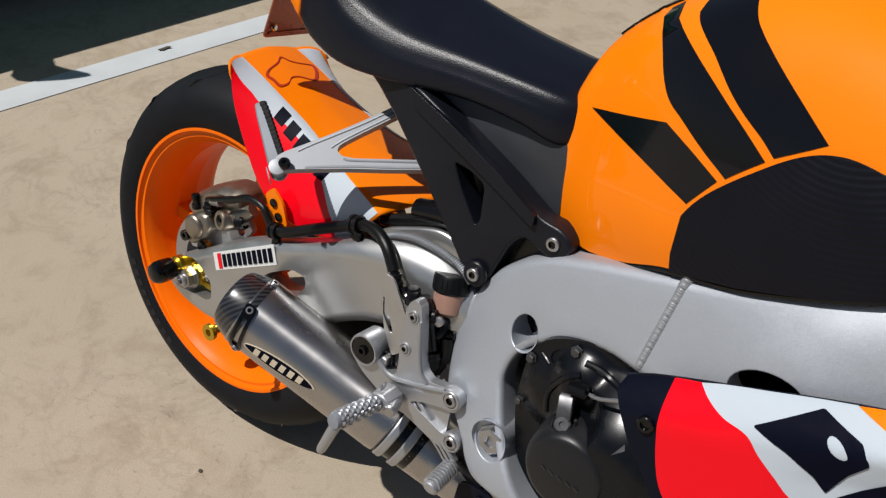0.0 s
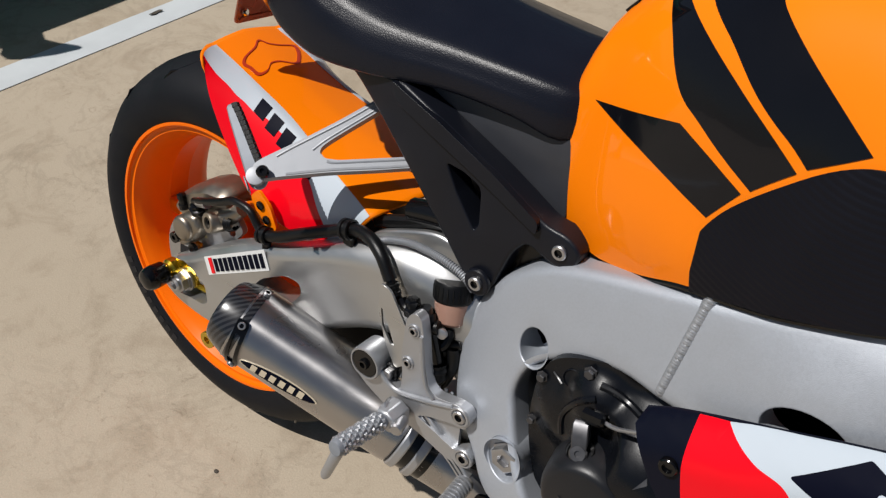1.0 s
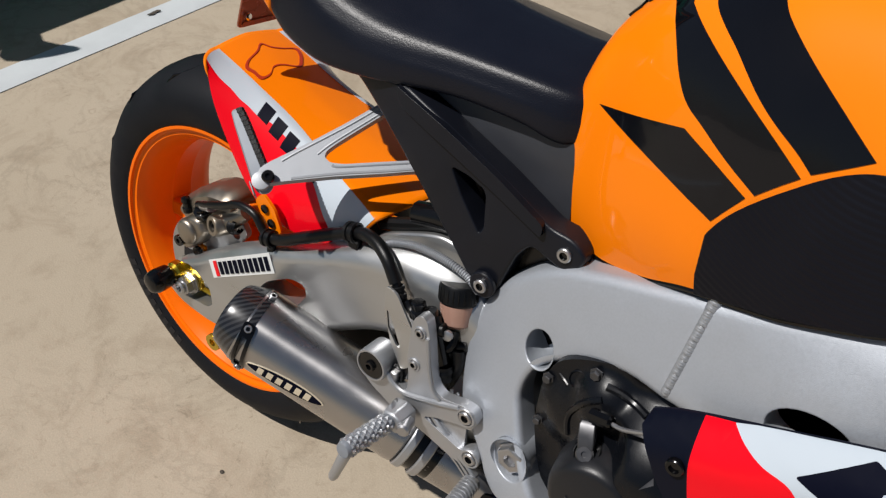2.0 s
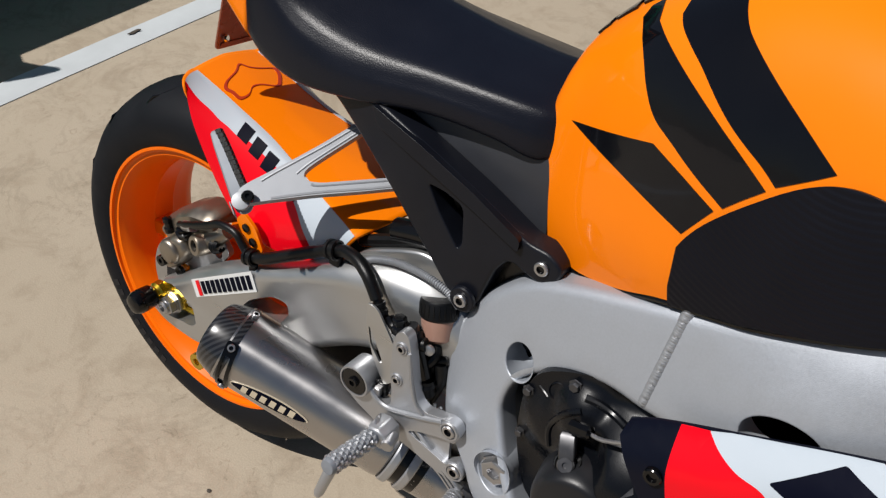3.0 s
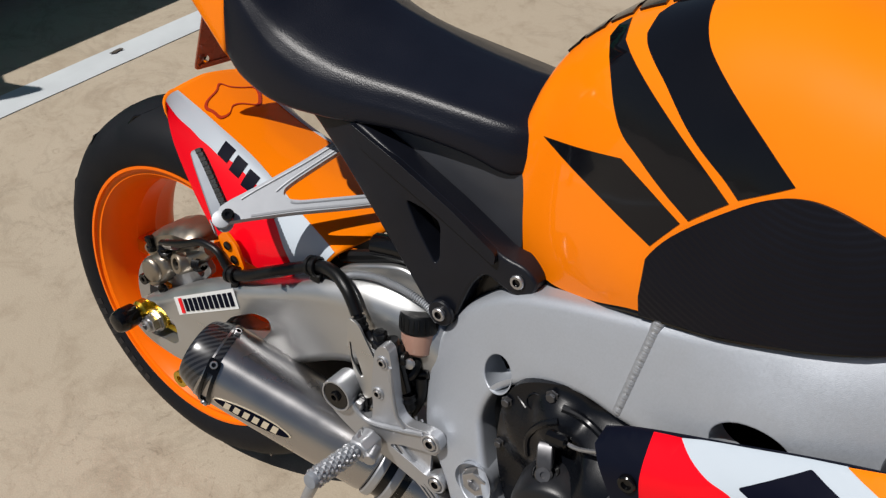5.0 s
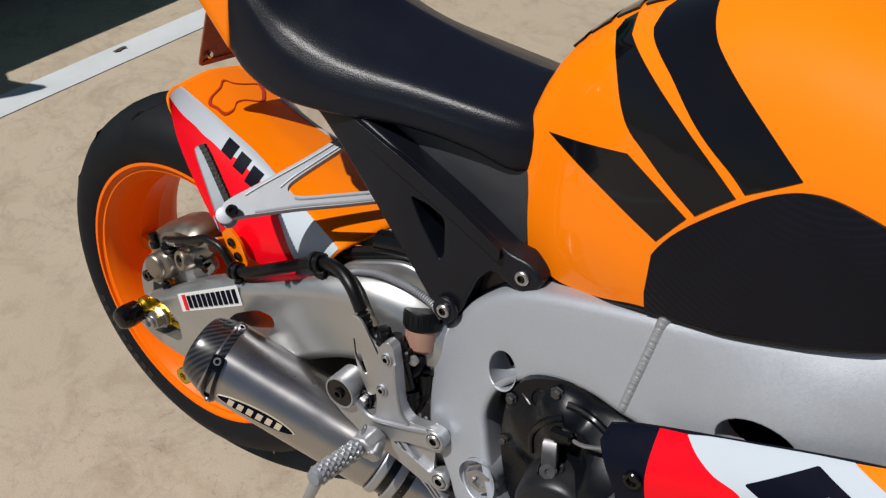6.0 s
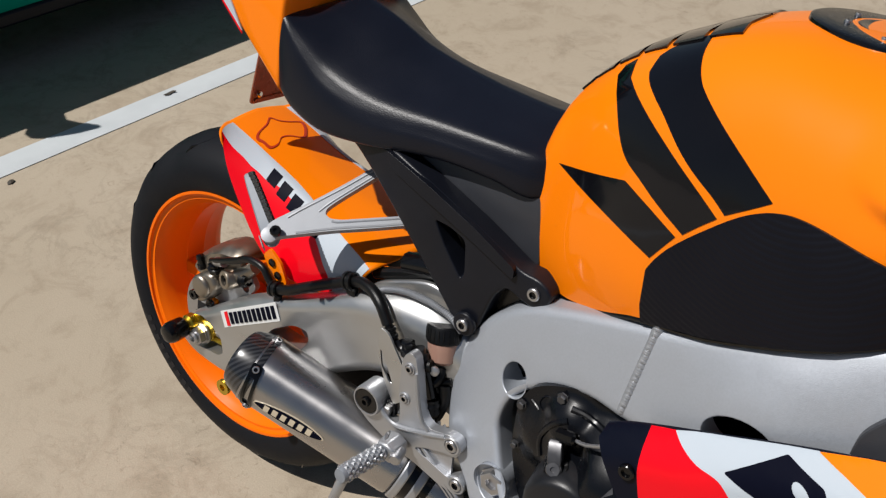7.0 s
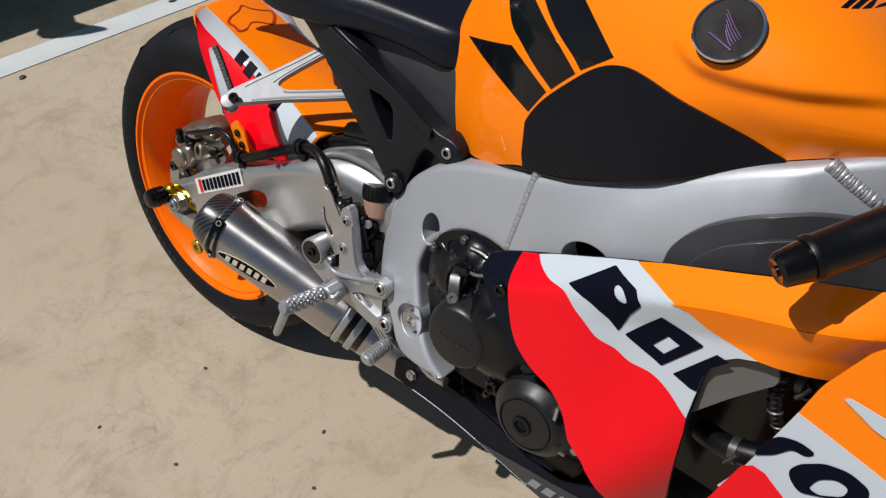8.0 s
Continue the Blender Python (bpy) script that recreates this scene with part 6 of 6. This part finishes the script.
red_white = [(p.x, p.y) for p in spline([(a, b, 0) for a, b in [(0.789, 0.3485), (0.802, 0.345), (0.820, 0.343), (0.842, 0.344), (0.857, 0.334), (0.875, 0.324), (0.893, 0.314), (0.915, 0.313), (0.934, 0.308), (0.961, 0.311), (0.984, 0.304), (1.0085, 0.289)]], 5)]
red_left = [(q.x, q.y) for q in spline([(a, b, 0) for a, b in [(0.7655, 0.3365), (0.769, 0.316), (0.774, 0.295), (0.786, 0.262), (0.801, 0.2385), (0.827, 0.222), (0.859, 0.2125), (0.881, 0.1935), (0.8965, 0.166), (0.904, 0.1585), (0.921, 0.149)]], 4)]
P("decal", sheet(red_left + [(0.950, 0.121), (0.985, 0.081), (1.0145, 0.081), (1.0165, 0.140), (1.0145, 0.205), (1.0115, 0.268)] + list(reversed(red_white)) + [(0.777, 0.3425)], fair(-0.0018), 0.0012, grid=0.011), M_RED, "red area", parent=fairing, angle=50)
P("decal", sheet(red_white + [(1.0078, 0.317), (1.0075, 0.345), (1.011, 0.366), (1.029, 0.383), (1.046, 0.3915), (1.020, 0.3925), (0.994, 0.3950), (0.974, 0.4025), (0.949, 0.4055), (0.924, 0.4075), (0.902, 0.4083), (0.880, 0.397), (0.860, 0.3865), (0.840, 0.376), (0.820, 0.3657), (0.804, 0.3572)], fair(-0.0018), 0.0012, grid=0.006), M_WHITE, "white band with dark bars", parent=fairing, angle=50)
crease = [(x, float(np.interp(x, CREASE_X, CREASE))) for x in (0.957 + 0.222 * k / 24 for k in range(25))]
P("upper_panel", sheet([(0.903, 0.4085), (0.924, 0.4075), (0.949, 0.4055)] + [(x, z + 0.0004) for x, z in crease] + dense([(1.179, 0.5315), (1.081, 0.4915), (1.034, 0.4705), (0.969, 0.4405), (0.935, 0.4250)], 3)[:-2], fair(-0.0018), 0.0012, grid=0.006), M_ORANGE, "orange upper panel", parent=fairing, angle=50)
P("upper_panel", sheet(crease[:1] + dense([(0.974, 0.4025), (0.994, 0.3950), (1.020, 0.3925), (1.046, 0.3915), (1.051, 0.3925), (1.075, 0.3965), (1.102, 0.4000), (1.179, 0.430)], 3)[:-3] + [(1.179, 0.430)] + [(x, z - 0.0004) for x, z in reversed(crease[1:])], fair(-0.0018), 0.0012, grid=0.006), M_ORANGE, parent=fairing, angle=50)
# the brand name, as slanted blocks
P("bar", sheet(rounded([(0.843, 0.354), (0.8825, 0.394), (0.917, 0.3925), (0.928, 0.381), (0.919, 0.362), (0.9125, 0.336), (0.899, 0.345), (0.874, 0.352)], 0.002), fair(-0.0030), 0.0010, grid=0.007, holes=[oval(0.9035, 0.379, 0.010, 0.0055, -25, 16)]), M_NAVY, parent=fairing)
P("bar", sheet(rounded([(0.920, 0.336), (0.950, 0.380), (0.997, 0.374), (0.966, 0.327)], 0.002), fair(-0.0030), 0.0010, grid=0.007, holes=[[(0.950, 0.3420), (0.962, 0.3620), (0.976, 0.3600), (0.964, 0.3405)]]), M_NAVY, parent=fairing)
P("bar", sheet(rounded([(0.980, 0.327), (1.011, 0.374), (1.024, 0.374), (1.011, 0.358), (1.0072, 0.345), (1.0075, 0.325), (1.000, 0.324)], 0.001), fair(-0.0030), 0.0010, grid=0.007), M_NAVY, parent=fairing)
bolt(fairing, (0.763, fair_y(0.763, 0.2945) - 0.001, 0.2945), 0.0085, 0.004, (0, -1, 0), M_BLACK, "fairing_screw")
# front lower panel past the vent
def panel_y(x, z):
    return -0.296 - 0.16 * (x - 1.10) + 0.10 * max(0, 0.30 - z)


lower = P("front_panel", sheet(rounded([(1.056, 0.200), (1.066, 0.240), (1.075, 0.280), (1.094, 0.370), (1.101, 0.411), (1.121, 0.464), (1.150, 0.500), (1.220, 0.510), (1.260, 0.200), (1.200, 0.080), (1.060, 0.090)], 0.008), lambda u, v, h: (u, panel_y(u, v) + h, v), 0.004, grid=0.03), M_ORANGE, "front side panel in orange, white and red", angle=50, bevel=0.001)
P("decal", sheet([(1.0945, 0.3750), (1.0750, 0.2800), (1.0620, 0.2400), (1.200, 0.200), (1.255, 0.210), (1.240, 0.360), (1.1705, 0.367), (1.130, 0.3715)], lambda u, v, h: (u, panel_y(u, v) - 0.0008 + h, v), 0.001, grid=0.03), M_WHITE, parent=lower)
P("decal", sheet([(1.0565, 0.200), (1.064, 0.240), (1.0735, 0.284), (1.082, 0.294), (1.094, 0.295), (1.116, 0.284), (1.150, 0.262), (1.200, 0.240), (1.200, 0.085), (1.0615, 0.095)], lambda u, v, h: (u, panel_y(u, v) - 0.0016 + h, v), 0.001, grid=0.03), M_RED, parent=lower)
for q, hl in (([(1.078, 0.306), (1.082, 0.329), (1.091, 0.343), (1.107, 0.350), (1.123, 0.349), (1.117, 0.340), (1.105, 0.339), (1.094, 0.321)], []),
              ([(1.110, 0.316), (1.115, 0.329), (1.132, 0.346), (1.151, 0.353), (1.169, 0.350), (1.173, 0.342), (1.150, 0.318), (1.126, 0.302), (1.115, 0.308)], [rounded([(1.130, 0.312), (1.134, 0.328), (1.146, 0.339), (1.157, 0.339), (1.157, 0.327), (1.140, 0.312)], 0.006, 3)])):
    P("bar", sheet(rounded(q, 0.006, 3), lambda u, v, h: (u, panel_y(u, v) - 0.002 + h, v), 0.001, holes=hl, grid=0.02), M_NAVY, parent=lower)
P("bar", sheet(rounded([(1.119, 0.414), (1.124, 0.418), (1.155, 0.419), (1.200, 0.412), (1.176, 0.402), (1.150, 0.404)], 0.003), lambda u, v, h: (u, panel_y(u, v) - 0.002 + h, v), 0.001, grid=0.03), M_WHITE, parent=lower)
# inside the vent: black sheet for deep shade, radiator hose with clamps, breather hose
liner = P("vent_shade_sheet", sheet([(0.985, 0.420), (1.190, 0.450), (1.190, 0.100), (0.985, 0.100)], flat(-0.150), 0.03), M_BLACK, "black sheet for the deep shade inside the vent")
P("vent_panel", sheet(rounded([(1.004, 0.282), (1.004, 0.360), (1.030, 0.386), (1.060, 0.396), (1.070, 0.372), (1.050, 0.347), (1.034, 0.326)], 0.008), lambda u, v, h: (u, -0.268 + h, v), 0.004, grid=0.02), M_GREYPL, parent=liner, bevel=0.002)
P("radiator_hose", tube([(1.020, -0.220, 0.236), (1.055, -0.240, 0.252), (1.110, -0.238, 0.272)], 0.0135, 16, 4), M_HOSE, parent=liner)
P("radiator_hose", tube([(1.080, -0.215, 0.372), (1.110, -0.240, 0.376), (1.150, -0.245, 0.380)], 0.015, 16, 4), M_HOSE, parent=liner)
for p, d, r in (((1.060, -0.2405, 0.254), (1, -0.1, 0.30), 0.0146), ((1.090, -0.236, 0.366), (1, -0.5, 0.2), 0.0158)):
    P("hose_clamp", lathe([(-0.004, r - 0.002), (-0.004, r), (0.004, r), (0.004, r - 0.002)], p, d, 24), M_DSTEEL, parent=liner)
    P("clamp_screw", tube([(p[0] - 0.004, p[1] - r, p[2] - 0.010), (p[0] + 0.004, p[1] - r, p[2] + 0.008)], 0.0026, 8, 1), M_DSTEEL, parent=liner)
ringed = [(1.066, -0.236, 0.372), (1.068, -0.246, 0.350), (1.078, -0.250, 0.325), (1.092, -0.246, 0.305)]
P("breather_hose", tube(ringed, 0.0065, 12, 6), M_HOSE, parent=liner)
for k, q in enumerate(spline(ringed, 5)):
    P("hose_rib", lathe([(-0.0014, 0.0060), (0, 0.0078), (0.0014, 0.0060)], q, (0.3, -0.1, -0.9), 12), M_HOSE if k % 3 else M_STEEL, parent=liner)

# -- belly pan
def belly_y(x, z):
    return -0.163 - 0.03 * step(0.62, 0.95, x) + 1.1 * max(0, -0.056 - z)


belly = P("belly_pan", sheet(rounded([(0.562, -0.006), (0.574, 0.002), (0.605, 0.005), (0.648, 0.008), (0.705, 0.010), (0.763, 0.008), (0.823, -0.004), (0.880, 0.006), (0.940, 0.040), (1.020, 0.060), (1.060, 0.020), (1.020, -0.062), (0.940, -0.058), (0.860, -0.053), (0.760, -0.050), (0.680, -0.050), (0.600, -0.046), (0.562, -0.044)], 0.006), lambda u, v, h: (u, belly_y(u, v) + h, v), 0.004, grid=0.012), M_BELLY, "dark navy belly pan", angle=30)
hexnut(belly, (0.598, -0.166, -0.014), 0.008, 0.006, (0, -1, 0), M_STEEL, "belly_bolt")
# pale grey line laid on as the glint of the pan's lower edge
P("pan_edge_glint", tube([(0.594 + 0.03 * k, belly_y(0.594 + 0.03 * k, -0.049) - 0.0006, -0.0445 - 0.0006 * k) for k in range(9)], 0.0009, 6, 2), M_PEG, parent=belly)
P("lower_strip", sheet([(0.724, -0.0485), (0.766, -0.0390), (0.826, -0.0220), (0.906, -0.0020), (0.960, 0.010), (1.020, 0.014), (1.020, -0.060), (0.940, -0.0565), (0.860, -0.0515), (0.780, -0.0490)], lambda u, v, h: (u, belly_y(u, v) - 0.0012 + h, v), 0.001, grid=0.03), M_DUCT, "dark grey lower strip", parent=belly)
for k in range(3):
    x, z = 0.834 + 0.024 * k, -0.044 + 0.0055 * k
    P("bar", sheet([(x, z), (x + 0.016, z + 0.0035), (x + 0.022, z + 0.0185), (x + 0.006, z + 0.015)], lambda u, v, h: (u, belly_y(u, v) - 0.0026 + h, v), 0.001), M_PEG, parent=belly)
belly_floor = P("belly_floor", loft([[Vector((x, -0.110, -0.066)), Vector((x, 0.110, -0.066)), Vector((x, 0.150, -0.044)), Vector((x, -0.150, -0.044))] for x in (0.56, 0.8, 1.04)]), M_BELLY, parent=belly)
stand = P("side_stand", tube([(0.477, 0.110, -0.040), (0.517, 0.180, -0.120), (0.547, 0.250, -0.245)], 0.010, 10, 4), M_BLACK, "black side stand")
P("foot", box((0.527, 0.240, -0.262), (0.577, 0.280, -0.254)), M_BLACK, parent=stand, bevel=0.003)

# -- air duct beside the steering head, grip, front end behind the fairing
def duct_y(x, z):
    return frame_y(x, z) + 0.010


duct_line = [(0.922, 0.400), (0.923, 0.430), (0.932, 0.447), (0.947, 0.466), (0.970, 0.484), (0.993, 0.498), (1.028, 0.512), (1.090, 0.522), (1.160, 0.530), (1.160, 0.440), (1.030, 0.420)]
duct = P("air_duct", sheet(rounded(duct_line, 0.012), lambda u, v, h: (u, duct_y(u, v) - 0.018 + h, v), 0.020, grid=0.025), M_DUCT, "dark grey air duct cover", bevel=0.004)
P("duct_inner", sheet(rounded([(0.946, 0.400), (0.948, 0.432), (0.966, 0.456), (1.000, 0.478), (1.040, 0.492), (1.100, 0.500), (1.150, 0.506), (1.150, 0.440), (1.030, 0.420)], 0.012), lambda u, v, h: (u, duct_y(u, v) - 0.024 + h, v), 0.010, grid=0.025), M_DUCT, parent=duct, bevel=0.003)
B0, B1 = Vector((1.034, -0.334, 0.512)), Vector((1.150, -0.200, 0.600))
bd = (B1 - B0).normalized()
grip = P("handlebar_grip", lathe([(0.026, 0.0150), (0.0265, 0.0192), (0.030, 0.0202), (0.033, 0.0196), (0.036, 0.0184), (0.070, 0.0188), (0.110, 0.0184), (0.150, 0.0184), (0.155, 0.0210), (0.162, 0.0210), (0.165, 0.0150), (0.30, 0.0140)], B0, bd, 28), M_HOSE, "black rubber throttle grip")
P("bar_end", lathe([(0.0, 0.0), (0.0, 0.0042), (0.002, 0.0046), (0.001, 0.0110), (0.004, 0.0145), (0.024, 0.0172), (0.027, 0.0165), (0.028, 0.0120)], B0, bd, 28), M_BLACK, "black bar end weight", parent=grip)
clipon = P("clip_on", lathe([(-0.025, 0.030), (-0.023, 0.034), (0.023, 0.034), (0.025, 0.030)], (1.150, -0.110, 0.560), (-0.35, 0, 1), 28), M_BLACK, "black handlebar clamp")
P("fork_tube", tube([(1.120, -0.110, 0.640), (1.240, -0.110, 0.300)], 0.024, 16, 1), M_SATIN, parent=clipon)
P("bar_stub", tube([B0 + bd * 0.27, Vector((1.160, -0.120, 0.600))], 0.0125, 12, 1), M_BLACK, parent=clipon)
front = P("front_wheel", lathe([(-0.045, 0.222), (-0.060, 0.255), (-0.058, 0.270), (-0.035, 0.292), (0.0, 0.300), (0.035, 0.292), (0.058, 0.270), (0.060, 0.255), (0.045, 0.222), (0.0, 0.205)], (1.41, 0, -0.008), (0, 1, 0), 64, closed=True), M_RUBBER, "front wheel with black tyre")
P("front_rim", lathe([(-0.045, 0.225), (-0.045, 0.210), (0, 0.200), (0.045, 0.210), (0.045, 0.225), (0, 0.215)], (1.41, 0, -0.008), (0, 1, 0), 64, closed=True), M_ORANGE, parent=front)
P("fork_leg", tube([(1.240, -0.110, 0.300), (1.385, -0.100, -0.010)], 0.028, 16, 1), M_GOLD, parent=front)

# ---- the green car beyond the painted line ----
CAR_O = Vector((-1.687, 0.618, 0))
CAR_U = Vector((0.118, 1.0, 0)).normalized()
CAR_N = Vector((CAR_U.y, -CAR_U.x, 0))
car = thing("car", "green car parked beyond the painted line", "car", Matrix.Translation(CAR_O) @ Matrix(((CAR_U.x, -CAR_N.x, 0, 0), (CAR_U.y, -CAR_N.y, 0, 0), (0, 0, 1, 0), (0, 0, 0, 1))))


def car_ring(s, roof=1.0):
    """A cut across the body at s along it; depth 0 is the side that faces the motorcycle."""
    e = step(2.35, 1.75, abs(s - 0.2))
    top = 0.60 + 0.30 * e
    pts = [(0.22, 0.17), (0.16, 0.20), (0.13, 0.30), (0.07, 0.55), (0.0, 0.78), (0.06, top), (0.55, top + 0.05), (1.10, top + 0.05), (1.60, top), (1.66, 0.78), (1.69, 0.55), (1.66, 0.30), (1.64, 0.20), (1.56, 0.17)]
    k = 1 - e
    return [(s, d + (0.83 - d) * 0.16 * k, z) for d, z in pts]


body = part("body", loft([car_ring(-1.95 + 4.3 * k / 30) for k in range(31)]), M_GREEN, car, "green painted body", bevel=0.02, angle=50)
part("cabin", loft([[(s, d, z) for d, z in ((0.06 + i, 0.90), (0.33 + i, 1.24 - q), (0.83, 1.28 - q), (1.33 - i, 1.24 - q), (1.60 - i, 0.90))] for s, i, q in ((-1.45, 0.06, 0.32), (-0.80, 0.0, 0.02), (0.10, 0.0, 0.0), (1.10, 0.0, 0.02), (1.90, 0.10, 0.30))]), M_GLASS, car, "dark glazed cabin", bevel=0.02)
part("roof", loft([[(s, d, z) for d, z in ((0.325, 1.235), (0.40, 1.275), (0.83, 1.30), (1.26, 1.275), (1.335, 1.235), (0.83, 1.25))] for s in (-0.78, 0.10, 1.10)]), M_GREEN, car, bevel=0.02)
part("sill", box((-1.5, 0.15, 0.155), (1.9, 0.26, 0.205)), M_PLASTIC, car, "black sill", bevel=0.01)
for s in (-0.72, 0.98, 2.0):
    part("door_seam", tube([(s, 0.1525, 0.225), (s + 0.02, 0.106, 0.40), (s + 0.03, 0.067, 0.56), (s + 0.02, 0.006, 0.77)], 0.004, 6, 4), M_BLACK, car)
part("mirror", loft([[(-0.660 + 6.0 * t * t + 0.062 * math.cos(w) * r, -t, 0.885 + 0.050 * math.sin(w) * r) for w in (2 * math.pi * k / 16 for k in range(16))] for t, r in ((-0.08, 0.8), (0.0, 1.0), (0.04, 1.1), (0.08, 0.95), (0.115, 0.60), (0.135, 0.15))]), M_GREEN, car, "green door mirror", angle=60)
for s in (-1.25, 1.60):
    w = part("wheel", lathe([(0.0, 0.0), (0.0, 0.20), (-0.01, 0.27), (0.01, 0.31), (0.16, 0.31), (0.18, 0.27), (0.18, 0.0)], (s, 0.17, 0.31), (0, 1, 0), 40), M_RUBBER, car)
    part("hubcap", lathe([(-0.006, 0.0), (-0.006, 0.17), (0.0, 0.20)], (s, 0.165, 0.31), (0, 1, 0), 32), M_SATIN, w)
    part("wheel", lathe([(0.0, 0.0), (0.0, 0.27), (0.02, 0.31), (0.16, 0.31), (0.18, 0.27), (0.18, 0.0)], (s, 1.46, 0.31), (0, 1, 0), 40), M_RUBBER, car)

# ---- small things on the ground ----
GRIT = [(0.086, -0.242, 0.0036), (0.040, -0.463, 0.0032), (0.222, -0.419, 0.0036), (0.385, -0.195, 0.0036), (0.456, -0.290, 0.0032), (-1.232, 0.109, 0.0100), (-0.885, 1.035, 0.0160)]
def crumb(x, y, r, name, label, cat, mt, seed):
    bm = bmesh.new()
    bmesh.ops.create_icosphere(bm, subdivisions=2, radius=r)
    for vv3 in bm.verts:
        f = 1 + 0.45 * noise.noise(vv3.co * (2.2 / r) + Vector((seed, 0, 0)))
        vv3.co = Vector((vv3.co.x * f * 1.25, vv3.co.y * f, max(-0.25 * r, vv3.co.z * f * 0.45) + 0.25 * r))
    ob = part(name, bm, mt, None)
    ob.location = (x, y, 0.0)
    ob.rotation_euler = (0, 0, seed)
    return tagged(ob, label, cat, group="grit on the concrete")


M_GRIT = mat("dark_grit", (0.050, 0.040, 0.030), 0.8, 0, 0, var=0.3, scale=90)
leaf = part("dry_leaf", sheet(rounded([(-0.022, -0.004), (-0.006, 0.010), (0.008, 0.006), (0.024, 0.012), (0.018, -0.004), (0.002, -0.008)], 0.004), lambda u, v, h: (v * 0.9, u, 0.007 + 5.0 * u * u - h), 0.002, grid=0.006), M_GRIT, None)
leaf.location = (-1.274, 0.704, 0.0)
tagged(leaf, "dark curled leaf lying on the painted line", "leaf")
for i, (x, y, r) in enumerate(GRIT):
    crumb(x, y, r, "grit", "small dark grit on the concrete", "grit", M_GRIT, 1.7 * i)
